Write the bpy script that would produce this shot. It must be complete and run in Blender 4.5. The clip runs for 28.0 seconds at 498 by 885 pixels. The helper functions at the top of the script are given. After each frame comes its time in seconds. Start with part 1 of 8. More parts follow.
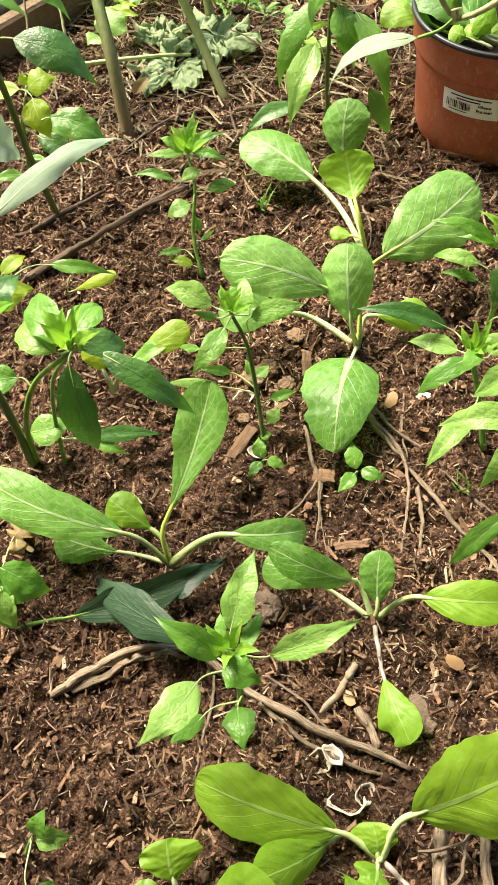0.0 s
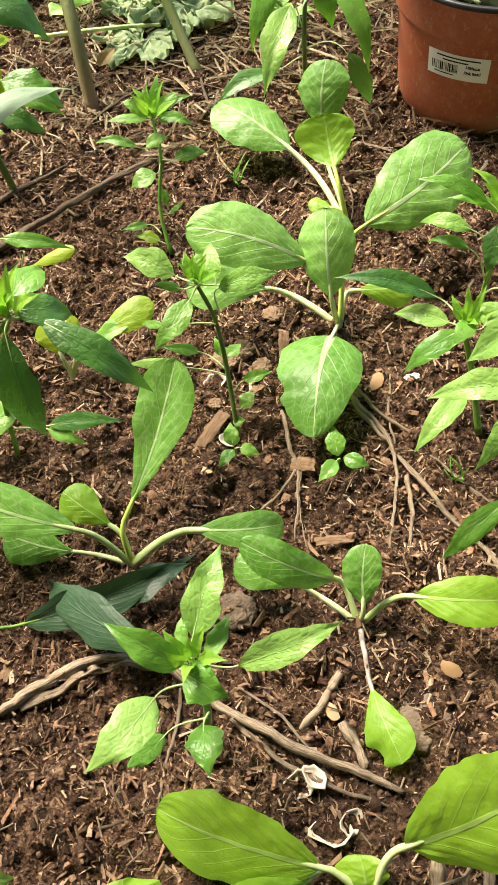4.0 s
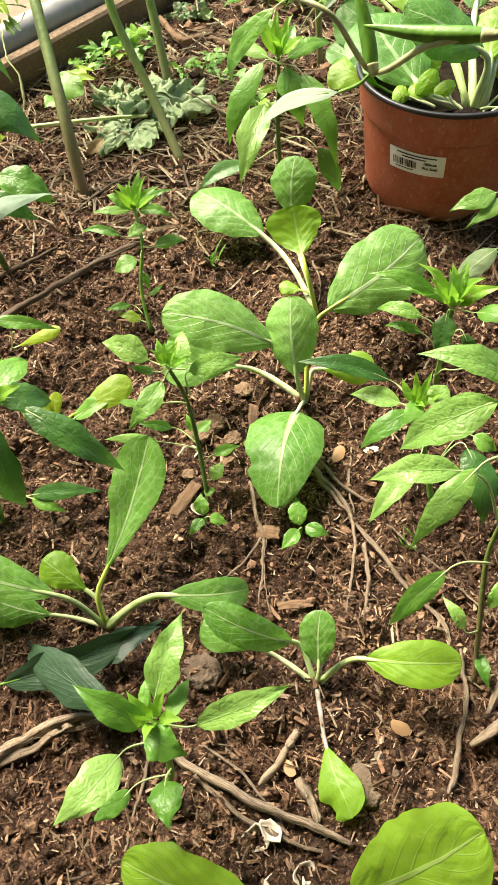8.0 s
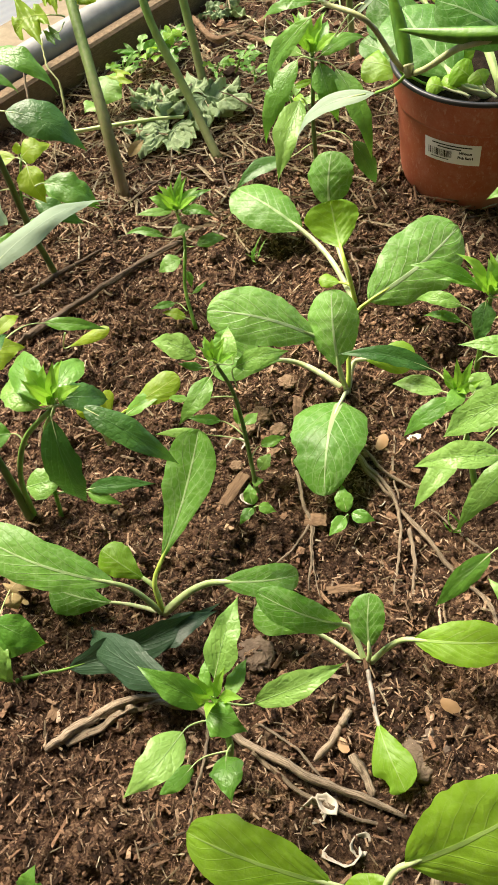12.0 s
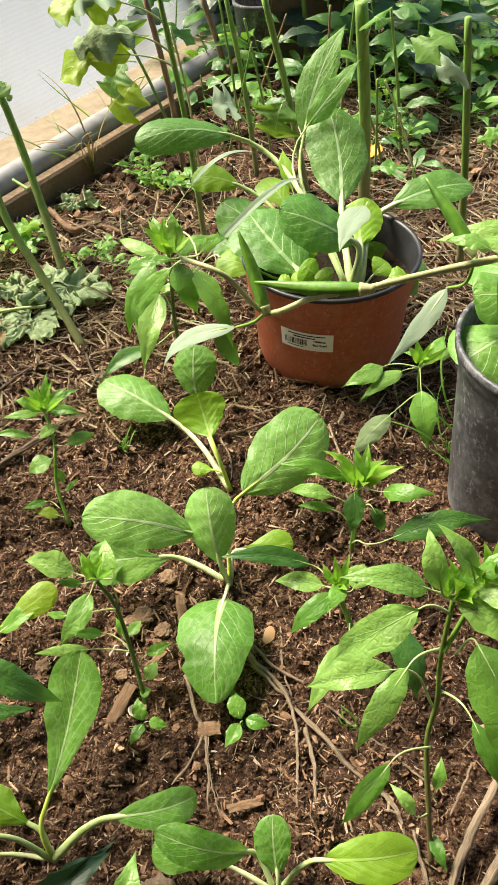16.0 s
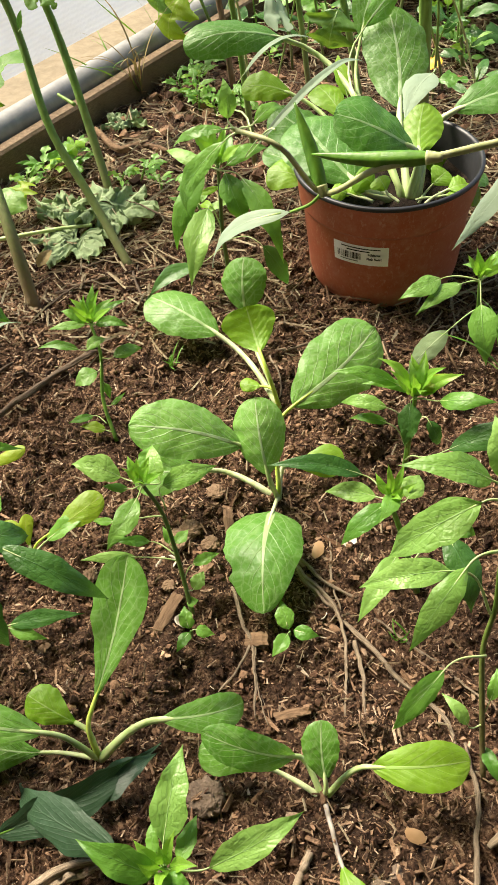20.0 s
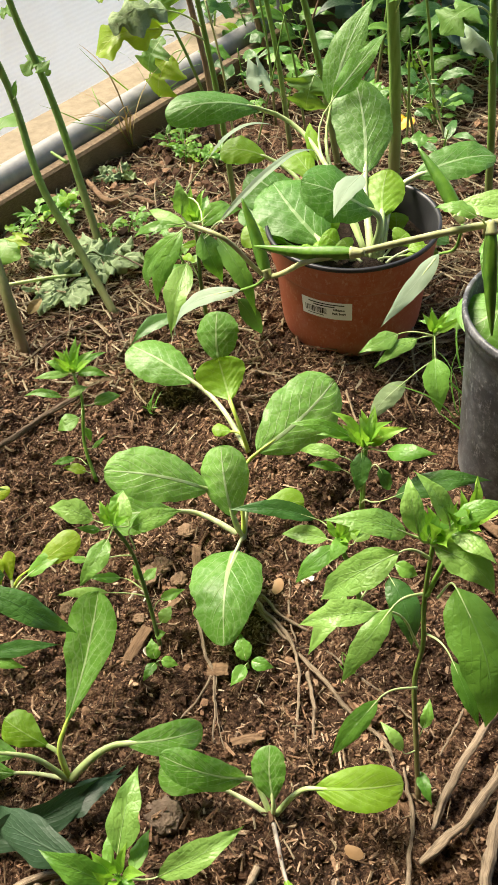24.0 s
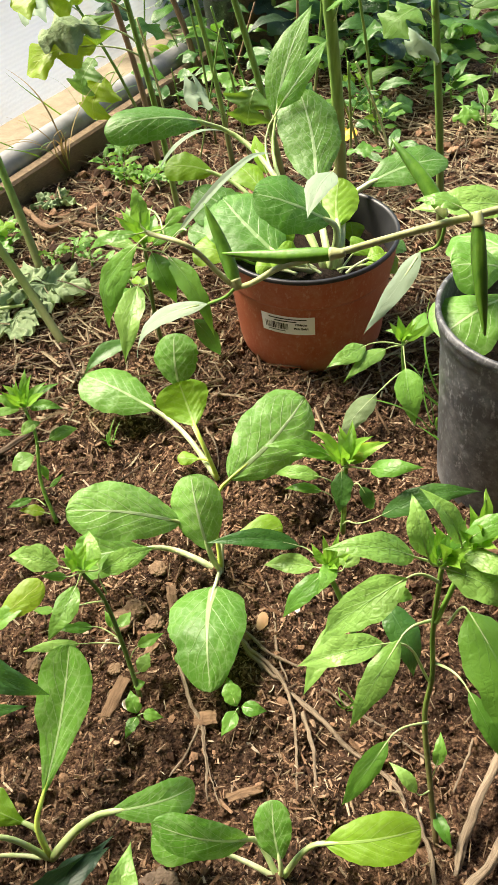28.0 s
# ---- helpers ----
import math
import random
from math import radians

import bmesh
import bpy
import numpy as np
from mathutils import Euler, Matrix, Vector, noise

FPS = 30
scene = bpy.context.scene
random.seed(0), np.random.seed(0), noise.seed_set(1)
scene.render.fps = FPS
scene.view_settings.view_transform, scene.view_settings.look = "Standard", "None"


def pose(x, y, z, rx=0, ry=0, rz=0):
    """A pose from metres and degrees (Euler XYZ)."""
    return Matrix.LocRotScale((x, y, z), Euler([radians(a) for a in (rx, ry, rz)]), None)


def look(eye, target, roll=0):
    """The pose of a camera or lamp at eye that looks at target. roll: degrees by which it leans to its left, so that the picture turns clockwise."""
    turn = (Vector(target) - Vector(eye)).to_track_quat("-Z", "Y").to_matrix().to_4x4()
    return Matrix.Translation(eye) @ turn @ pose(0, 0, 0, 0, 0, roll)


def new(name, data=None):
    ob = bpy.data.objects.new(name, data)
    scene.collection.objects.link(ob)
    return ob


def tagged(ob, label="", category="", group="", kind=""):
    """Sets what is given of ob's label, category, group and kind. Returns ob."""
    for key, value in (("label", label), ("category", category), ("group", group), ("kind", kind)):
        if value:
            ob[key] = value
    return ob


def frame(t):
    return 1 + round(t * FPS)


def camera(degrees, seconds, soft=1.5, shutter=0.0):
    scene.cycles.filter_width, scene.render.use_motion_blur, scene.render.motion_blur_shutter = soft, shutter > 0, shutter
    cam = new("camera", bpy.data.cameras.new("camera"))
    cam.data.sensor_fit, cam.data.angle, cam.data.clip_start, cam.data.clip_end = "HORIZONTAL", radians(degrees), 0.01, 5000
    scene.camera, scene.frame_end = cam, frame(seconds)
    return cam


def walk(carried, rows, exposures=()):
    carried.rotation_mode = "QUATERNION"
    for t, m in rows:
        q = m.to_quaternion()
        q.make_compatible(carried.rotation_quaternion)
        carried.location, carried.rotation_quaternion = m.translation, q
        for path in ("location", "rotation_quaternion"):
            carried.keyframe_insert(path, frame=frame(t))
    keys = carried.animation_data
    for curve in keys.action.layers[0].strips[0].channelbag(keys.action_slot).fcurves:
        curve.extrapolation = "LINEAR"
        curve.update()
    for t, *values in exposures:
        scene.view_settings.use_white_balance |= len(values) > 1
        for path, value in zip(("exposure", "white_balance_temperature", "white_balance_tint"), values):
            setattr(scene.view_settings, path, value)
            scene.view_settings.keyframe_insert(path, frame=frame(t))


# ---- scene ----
cam = camera(34.8, 28.0)
PATH = [
    (0, (0.112, 0.148, 0.618), (-0.118, 1.22, -1.054), -7.4),
    (0.5, (0.122, 0.151, 0.628), (-0.109, 1.225, -1.043), -7.2),
    (1, (0.128, 0.151, 0.616), (-0.118, 1.223, -1.055), -8.0),
    (1.5, (0.146, 0.139, 0.608), (-0.122, 1.208, -1.061), -11.1),
    (2, (0.175, 0.126, 0.593), (-0.094, 1.197, -1.074), -15.4),
    (2.5, (0.148, 0.12, 0.543), (-0.12, 1.178, -1.133), -14.4),
    (4.5, (0.121, 0.181, 0.561), (-0.08, 1.287, -1.093), -6.2),
    (5, (0.132, 0.176, 0.573), (-0.101, 1.29, -1.071), -8.9),
    (5.5, (0.122, 0.165, 0.567), (-0.141, 1.282, -1.071), -12.5),
    (6, (0.113, 0.162, 0.563), (-0.154, 1.289, -1.067), -14.3),
    (6.5, (0.117, 0.172, 0.576), (-0.127, 1.332, -1.035), -10.9),
    (7, (0.106, 0.176, 0.58), (-0.121, 1.351, -1.022), -6.0),
    (7.5, (0.129, 0.169, 0.589), (-0.084, 1.358, -1.005), -5.4),
    (8, (0.15, 0.161, 0.601), (-0.056, 1.352, -0.993), -6.1),
    (8.5, (0.167, 0.145, 0.622), (-0.067, 1.327, -0.974), -7.6),
    (9, (0.176, 0.13, 0.652), (-0.142, 1.301, -0.938), -9.9),
    (9.5, (0.171, 0.134, 0.644), (-0.137, 1.309, -0.946), -8.9),
    (10, (0.162, 0.133, 0.639), (-0.153, 1.31, -0.947), -9.0),
    (10.5, (0.162, 0.135, 0.635), (-0.163, 1.308, -0.952), -9.4),
    (11, (0.157, 0.136, 0.634), (-0.176, 1.307, -0.953), -10.1),
    (11.5, (0.152, 0.138, 0.627), (-0.179, 1.302, -0.965), -11.2),
    (12, (0.146, 0.147, 0.621), (-0.156, 1.31, -0.978), -11.4),
    (12.5, (0.142, 0.169, 0.641), (-0.041, 1.374, -0.945), -9.4),
    (13, (0.146, 0.187, 0.653), (0.077, 1.492, -0.861), -5.5),
    (13.5, (0.139, 0.188, 0.667), (0.097, 1.569, -0.779), -4.5),
    (15.5, (0.149, 0.193, 0.669), (0.166, 1.607, -0.745), -4.1),
    (16, (0.143, 0.198, 0.662), (0.17, 1.61, -0.754), -3.9),
    (16.5, (0.136, 0.193, 0.659), (0.084, 1.611, -0.751), -6.1),
    (17, (0.138, 0.19, 0.659), (0.008, 1.606, -0.747), -8.6),
    (17.5, (0.148, 0.191, 0.659), (-0.002, 1.592, -0.76), -9.7),
    (18, (0.153, 0.185, 0.669), (0.074, 1.583, -0.759), -7.4),
    (18.5, (0.148, 0.178, 0.654), (0.081, 1.552, -0.797), -7.1),
    (19, (0.154, 0.18, 0.645), (0.087, 1.543, -0.817), -7.0),
    (19.5, (0.147, 0.178, 0.632), (0.077, 1.522, -0.847), -6.6),
    (20, (0.135, 0.186, 0.619), (0.041, 1.516, -0.872), -7.0),
    (20.5, (0.134, 0.196, 0.623), (0.072, 1.529, -0.867), -5.5),
    (22.5, (0.171, 0.155, 0.664), (0.064, 1.514, -0.799), -6.9),
    (23, (0.181, 0.154, 0.694), (0.083, 1.517, -0.766), -6.2),
    (23.5, (0.185, 0.16, 0.703), (0.094, 1.533, -0.748), -6.0),
    (24, (0.174, 0.158, 0.677), (0.081, 1.533, -0.773), -6.4),
    (24.5, (0.181, 0.166, 0.7), (0.096, 1.542, -0.748), -8.1),
    (25, (0.189, 0.161, 0.692), (0.091, 1.54, -0.752), -8.7),
    (25.5, (0.17, 0.169, 0.671), (0.086, 1.557, -0.767), -8.1),
    (26, (0.162, 0.181, 0.633), (0.081, 1.566, -0.807), -8.0),
    (26.5, (0.149, 0.187, 0.623), (0.13, 1.565, -0.827), -6.1),
    (27, (0.146, 0.191, 0.638), (0.148, 1.567, -0.813), -6.3),
    (27.5, (0.151, 0.196, 0.64), (0.175, 1.586, -0.798), -6.8),
    (28, (0.153, 0.194, 0.642), (0.19, 1.607, -0.773), -6.5),
]
walk(cam, [(t, look(eye, target, roll)) for t, eye, target, roll in PATH], [(0, 1.90, 6950, 10), (8, 1.84, 6950, 10), (9, 1.70, 6950, 10), (11, 1.66, 6950, 10), (12, 1.58, 6950, 10), (16, 1.60, 6950, 10), (18, 1.46, 6950, 10), (20, 1.54, 6950, 10), (23, 1.62, 6950, 10), (25, 1.52, 6950, 10), (26, 1.46, 6950, 10), (27, 1.68, 6950, 10), (28, 1.74, 6950, 10)])

# ---- light ----
SUN_TURN, SUN_HEIGHT = radians(-48), radians(52)  # bearing from +y towards +x, height over the horizon
world = bpy.data.worlds.new("sky")
scene.world = world
world.use_nodes = True
sky = world.node_tree.nodes.new("ShaderNodeTexSky")
sky.sky_type, sky.sun_disc = "NISHITA", False
sky.sun_elevation, sky.sun_rotation = SUN_HEIGHT, SUN_TURN
world.node_tree.nodes["Background"].inputs[1].default_value = 0.078
world.node_tree.links.new(sky.outputs[0], world.node_tree.nodes["Background"].inputs[0])
sun_dir = Vector((math.sin(SUN_TURN) * math.cos(SUN_HEIGHT), math.cos(SUN_TURN) * math.cos(SUN_HEIGHT), math.sin(SUN_HEIGHT)))
sun = new("sun", bpy.data.lights.new("sun", "SUN"))
sun.data.energy, sun.data.angle, sun.data.color = 3.9, radians(28), (1.0, 0.92, 0.79)
sun.matrix_world = look(sun_dir * 20, (0, 0, 0))


# ---- materials ----
class Nodes:
    """A material's node tree with short calls."""

    def __init__(self, name):
        self.m = bpy.data.materials.new(name)
        self.m.use_nodes = True
        self.t = self.m.node_tree
        self.b = self.t.nodes["Principled BSDF"]
        self.out = self.t.nodes["Material Output"]

    def put(self, node, key, value):
        if value is None:
            return
        if isinstance(value, bpy.types.NodeSocket):
            self.t.links.new(value, node.inputs[key])
        else:
            node.inputs[key].default_value = value

    def coord(self, which="Object"):
        return self.t.nodes.new("ShaderNodeTexCoord").outputs[which]

    def math(self, op, a, b=None, c=None):
        n = self.t.nodes.new("ShaderNodeMath")
        n.operation = op
        for i, v in enumerate((a, b, c)):
            self.put(n, i, v)
        return n.outputs[0]

    def noise(self, scale, detail=4.0, rough=0.55, vec=None, distort=0.0):
        n = self.t.nodes.new("ShaderNodeTexNoise")
        self.put(n, "Scale", scale), self.put(n, "Detail", detail), self.put(n, "Roughness", rough), self.put(n, "Distortion", distort)
        self.put(n, "Vector", vec if vec is not None else self.coord())
        return n.outputs["Fac"]

    def voronoi(self, scale, out="Distance", vec=None, feature="F1"):
        n = self.t.nodes.new("ShaderNodeTexVoronoi")
        n.feature = feature
        self.put(n, "Scale", scale)
        self.put(n, "Vector", vec if vec is not None else self.coord())
        return n.outputs[out]

    def ramp(self, fac, *stops):
        n = self.t.nodes.new("ShaderNodeValToRGB")
        el = n.color_ramp.elements
        while len(el) < len(stops):
            el.new(0.5)
        for e, (p, c) in zip(el, stops):
            e.position = p
            e.color = (*c, 1) if isinstance(c, tuple) else (c, c, c, 1)
        self.put(n, "Fac", fac)
        return n.outputs["Color"]

    def mix(self, fac, a, b, blend="MIX"):
        n = self.t.nodes.new("ShaderNodeMix")
        n.data_type, n.blend_type = "RGBA", blend
        self.put(n, 0, fac)
        for i, v in ((6, a), (7, b)):
            self.put(n, i, (*v, 1) if isinstance(v, tuple) and len(v) == 3 else v)
        return n.outputs[2]

    def stretch(self, sx, sy, sz, which="Object"):
        n = self.t.nodes.new("ShaderNodeMapping")
        self.put(n, "Vector", self.coord(which))
        n.inputs["Scale"].default_value = (sx, sy, sz)
        return n.outputs[0]

    def bump(self, height, strength, distance):
        n = self.t.nodes.new("ShaderNodeBump")
        self.put(n, "Height", height), self.put(n, "Strength", strength), self.put(n, "Distance", distance)
        self.t.links.new(n.outputs[0], self.b.inputs["Normal"])
        return n.outputs[0]

    def done(self, color=None, rough=None, metal=None, spec=None):
        self.put(self.b, "Base Color", (*color, 1) if isinstance(color, tuple) and len(color) == 3 else color)
        self.put(self.b, "Roughness", rough), self.put(self.b, "Metallic", metal), self.put(self.b, "Specular IOR Level", spec)
        return self.m


def leaf_material(name, low, high, vein, glow, ribs=7.0, slant=0.42, rough=0.42, thin=0.38, blotch=0.0, relief=0.0018, show=0.20, fold=0.11, band=0.05, net=110.0, net_relief=0.07):
    """A leaf by its own (along, across) map: pale midrib, slanting side veins, a net of small veins, puckered blade, light passing through."""
    k = Nodes(name)
    sep = k.t.nodes.new("ShaderNodeSeparateXYZ")
    k.put(sep, 0, k.coord("UV"))
    s, a = sep.outputs[0], k.math("ABSOLUTE", k.math("MULTIPLY_ADD", sep.outputs[1], 2.0, -1.0))
    wob = k.math("ADD", k.math("MULTIPLY", k.noise(45, 2), 0.05), k.math("MULTIPLY", k.math("POWER", a, 2.0), -0.12))
    line = k.math("FRACT", k.math("MULTIPLY_ADD", k.math("ADD", k.math("MULTIPLY_ADD", a, -slant, s), wob), ribs, 10.0))
    side = k.math("ABSOLUTE", k.math("SUBTRACT", line, 0.5))
    sidevein = k.ramp(k.math("MULTIPLY", side, k.math("MULTIPLY_ADD", a, 1.6, 1.0)), (0.0, 1.0), (0.03, 0.65), (0.075, 0.0))
    sidevein = k.math("MULTIPLY", sidevein, k.ramp(a, (0.55, 1.0), (0.95, 0.15)))
    mid = k.ramp(k.math("MULTIPLY", a, k.math("MULTIPLY_ADD", s, 2.6, 0.40)), (0.0, 1.0), (band * 0.72, 0.9), (band, 0.0))
    small = k.ramp(k.voronoi(net, feature="DISTANCE_TO_EDGE"), (0.0, 1.0), (0.05, 0.45), (0.13, 0.0))
    finest = k.ramp(k.voronoi(net * 2.6, feature="DISTANCE_TO_EDGE"), (0.0, 1.0), (0.12, 0.0))
    veins = k.math("MAXIMUM", k.math("MULTIPLY", sidevein, show * 1.15), k.math("MULTIPLY", mid, min(1.0, show + 0.55)))
    veins = k.math("MAXIMUM", veins, k.math("MULTIPLY", small, show * 0.42))
    veins = k.math("MINIMUM", k.math("ADD", veins, k.math("MULTIPLY", finest, show * 0.12)), 1.0)
    info = k.t.nodes.new("ShaderNodeObjectInfo").outputs["Random"]
    tone = k.math("ADD", k.math("MULTIPLY_ADD", k.noise(34, 6, 0.66), 0.8, -0.02), k.math("MULTIPLY_ADD", info, 0.5, -0.12))
    blade = k.mix(k.ramp(tone, (0.15, 0.0), (0.75, 1.0)), low, high)
    if blotch:
        spots = k.ramp(k.noise(70, 3, 0.6), (0.60, 0.0), (0.72, 1.0))
        blade = k.mix(k.math("MULTIPLY", spots, blotch), blade, (0.22, 0.20, 0.07))
    specks = k.ramp(k.voronoi(75), (0.0, 1.0), (0.055, 1.0), (0.075, 0.0))
    rare = k.math("MULTIPLY", specks, k.ramp(k.noise(35, 2), (0.60, 0.0), (0.64, 0.8)))
    color = k.mix(rare, k.mix(k.math("MULTIPLY", veins, 0.8), blade, vein), (0.09, 0.07, 0.03))
    quilt = k.ramp(side, (0.0, 0.0), (0.12, 0.6), (0.5, 1.0))
    cushion = k.ramp(k.voronoi(net, feature="DISTANCE_TO_EDGE"), (0.0, 0.0), (0.16, 0.75), (0.5, 1.0))
    puck = k.math("ADD", k.math("MULTIPLY", quilt, k.math("MULTIPLY", k.ramp(k.noise(38, 3), (0.3, 0.3), (0.65, 1.0)), fold * 0.8)), k.math("MULTIPLY", k.math("SUBTRACT", 1.0, k.math("MAXIMUM", k.math("MULTIPLY", sidevein, 0.5), mid)), 0.34))
    puck = k.math("ADD", puck, k.math("MULTIPLY", cushion, net_relief))
    puck = k.math("ADD", puck, k.math("ADD", k.math("MULTIPLY", k.noise(60, 4), 0.9), k.math("MULTIPLY", k.noise(210, 4), 0.45)))
    normal = k.bump(puck, 0.65, relief)
    k.done(color, k.math("MULTIPLY_ADD", k.noise(60, 2), 0.24, rough - 0.08), spec=0.5)
    through_light = k.t.nodes.new("ShaderNodeBsdfTranslucent")
    k.put(through_light, "Color", k.mix(k.math("MULTIPLY", veins, 0.5), k.mix(0.35, (*glow, 1), color), vein))
    k.t.links.new(normal, through_light.inputs["Normal"])
    both = k.t.nodes.new("ShaderNodeMixShader")
    both.inputs[0].default_value = thin
    k.t.links.new(k.b.outputs[0], both.inputs[1]), k.t.links.new(through_light.outputs[0], both.inputs[2])
    k.t.links.new(both.outputs[0], k.out.inputs["Surface"])
    return k.m


def stem_material(name, low, high, rough=0.45, streak=18):
    k = Nodes(name)
    n = k.noise(streak, 4, vec=k.stretch(6, 6, 1))
    k.bump(k.noise(220, 3), 0.3, 0.001)
    k.done(k.mix(k.ramp(n, (0.3, 0.0), (0.7, 1.0)), low, high), rough, spec=0.4)
    k.put(k.b, "Subsurface Weight", 0.15), k.put(k.b, "Subsurface Radius", (0.002, 0.003, 0.001))
    return k.m


def stalk_material(name, foot, low, high):
    """An okra stalk: corky brown at its foot, green further up, with scars."""
    k = Nodes(name)
    sep = k.t.nodes.new("ShaderNodeSeparateXYZ")
    k.put(sep, 0, k.coord())
    up = k.math("ADD", k.math("MULTIPLY", sep.outputs[2], 5.0), k.math("MULTIPLY_ADD", k.noise(40, 5, vec=k.stretch(4, 4, 1)), 0.6, -0.3))
    green = k.mix(k.ramp(k.noise(25, 4, vec=k.stretch(6, 6, 1)), (0.3, 0.0), (0.7, 1.0)), low, high)
    col = k.mix(k.ramp(up, (0.12, 0.0), (0.75, 1.0)), foot, green)
    scars = k.ramp(k.voronoi(70, vec=k.stretch(1, 1, 0.5)), (0.0, 1.0), (0.10, 0.0))
    col = k.mix(k.math("MULTIPLY", scars, 0.5), col, (0.16, 0.11, 0.06))
    k.bump(k.noise(150, 4, vec=k.stretch(3, 3, 0.5)), 0.5, 0.0015)
    return k.done(col, 0.5, spec=0.35)


def wood_material(name, dark, light, rough=0.85, scale=40, along=(1, 1, 8), which="Object", patch=9):
    k = Nodes(name)
    g = k.noise(scale, 6, 0.65, vec=k.stretch(*along, which), distort=0.4)
    big = k.noise(patch, 5, 0.65)
    info = k.t.nodes.new("ShaderNodeObjectInfo").outputs["Random"]
    col = k.mix(k.ramp(g, (0.32, 0.0), (0.68, 1.0)), dark, light)
    col = k.mix(k.math("MULTIPLY", k.ramp(big, (0.5, 0.0), (0.7, 1.0)), 0.5), col, tuple(c * 0.5 for c in dark))
    col = k.mix(k.math("MULTIPLY", info, 0.3), col, light)
    k.bump(k.math("ADD", g, k.math("MULTIPLY", big, 0.7)), 0.9, 0.0016)
    return k.done(col, rough, spec=0.2)


def soil_material(name="mulchy_soil"):
    k = Nodes(name)
    a, b, c = k.noise(170, 9, 0.80), k.noise(9, 5, 0.65), k.voronoi(330)
    col = k.ramp(a, (0.37, (0.009, 0.005, 0.0035)), (0.45, (0.072, 0.038, 0.023)), (0.53, (0.215, 0.120, 0.070)), (0.63, (0.48, 0.32, 0.20)))
    col = k.mix(k.math("MULTIPLY", k.ramp(b, (0.44, 0.0), (0.60, 1.0)), 0.65), col, (0.036, 0.021, 0.014))
    fibre = k.ramp(k.noise(100, 5, 0.7, vec=k.stretch(1, 3.2, 1), distort=1.2), (0.56, 0.0), (0.70, 1.0))
    col = k.mix(k.math("MULTIPLY", fibre, 0.5), col, (0.21, 0.125, 0.07))
    h = k.math("ADD", k.math("ADD", k.math("MULTIPLY", a, 1.0), k.math("MULTIPLY", c, 0.6)), k.math("MULTIPLY", fibre, 0.3))
    k.bump(h, 1.0, 0.012)
    return k.done(col, 0.95, spec=0.15)


def island_material(name, stops, rough=0.9, scale=380):
    """For heaps of loose pieces: each piece its own tone."""
    k = Nodes(name)
    r = k.t.nodes.new("ShaderNodeNewGeometry").outputs["Random Per Island"]
    n = k.noise(scale, 6, 0.72)
    col = k.mix(k.math("MULTIPLY", k.ramp(n, (0.38, 1.0), (0.56, 0.0)), 0.45), k.ramp(r, *stops), (0.03, 0.018, 0.011))
    k.bump(n, 1.0, 0.003)
    return k.done(col, rough, spec=0.2)


def plain_material(name, low, high, rough, scale=30, metal=0.0, spec=0.4, bump=0.2, deep=0.001):
    k = Nodes(name)
    n = k.noise(scale, 6, 0.6)
    k.bump(k.noise(scale * 6, 3), bump, deep)
    return k.done(k.mix(k.ramp(n, (0.3, 0.0), (0.7, 1.0)), low, high), k.math("MULTIPLY_ADD", n, 0.25, rough - 0.12), metal, spec)


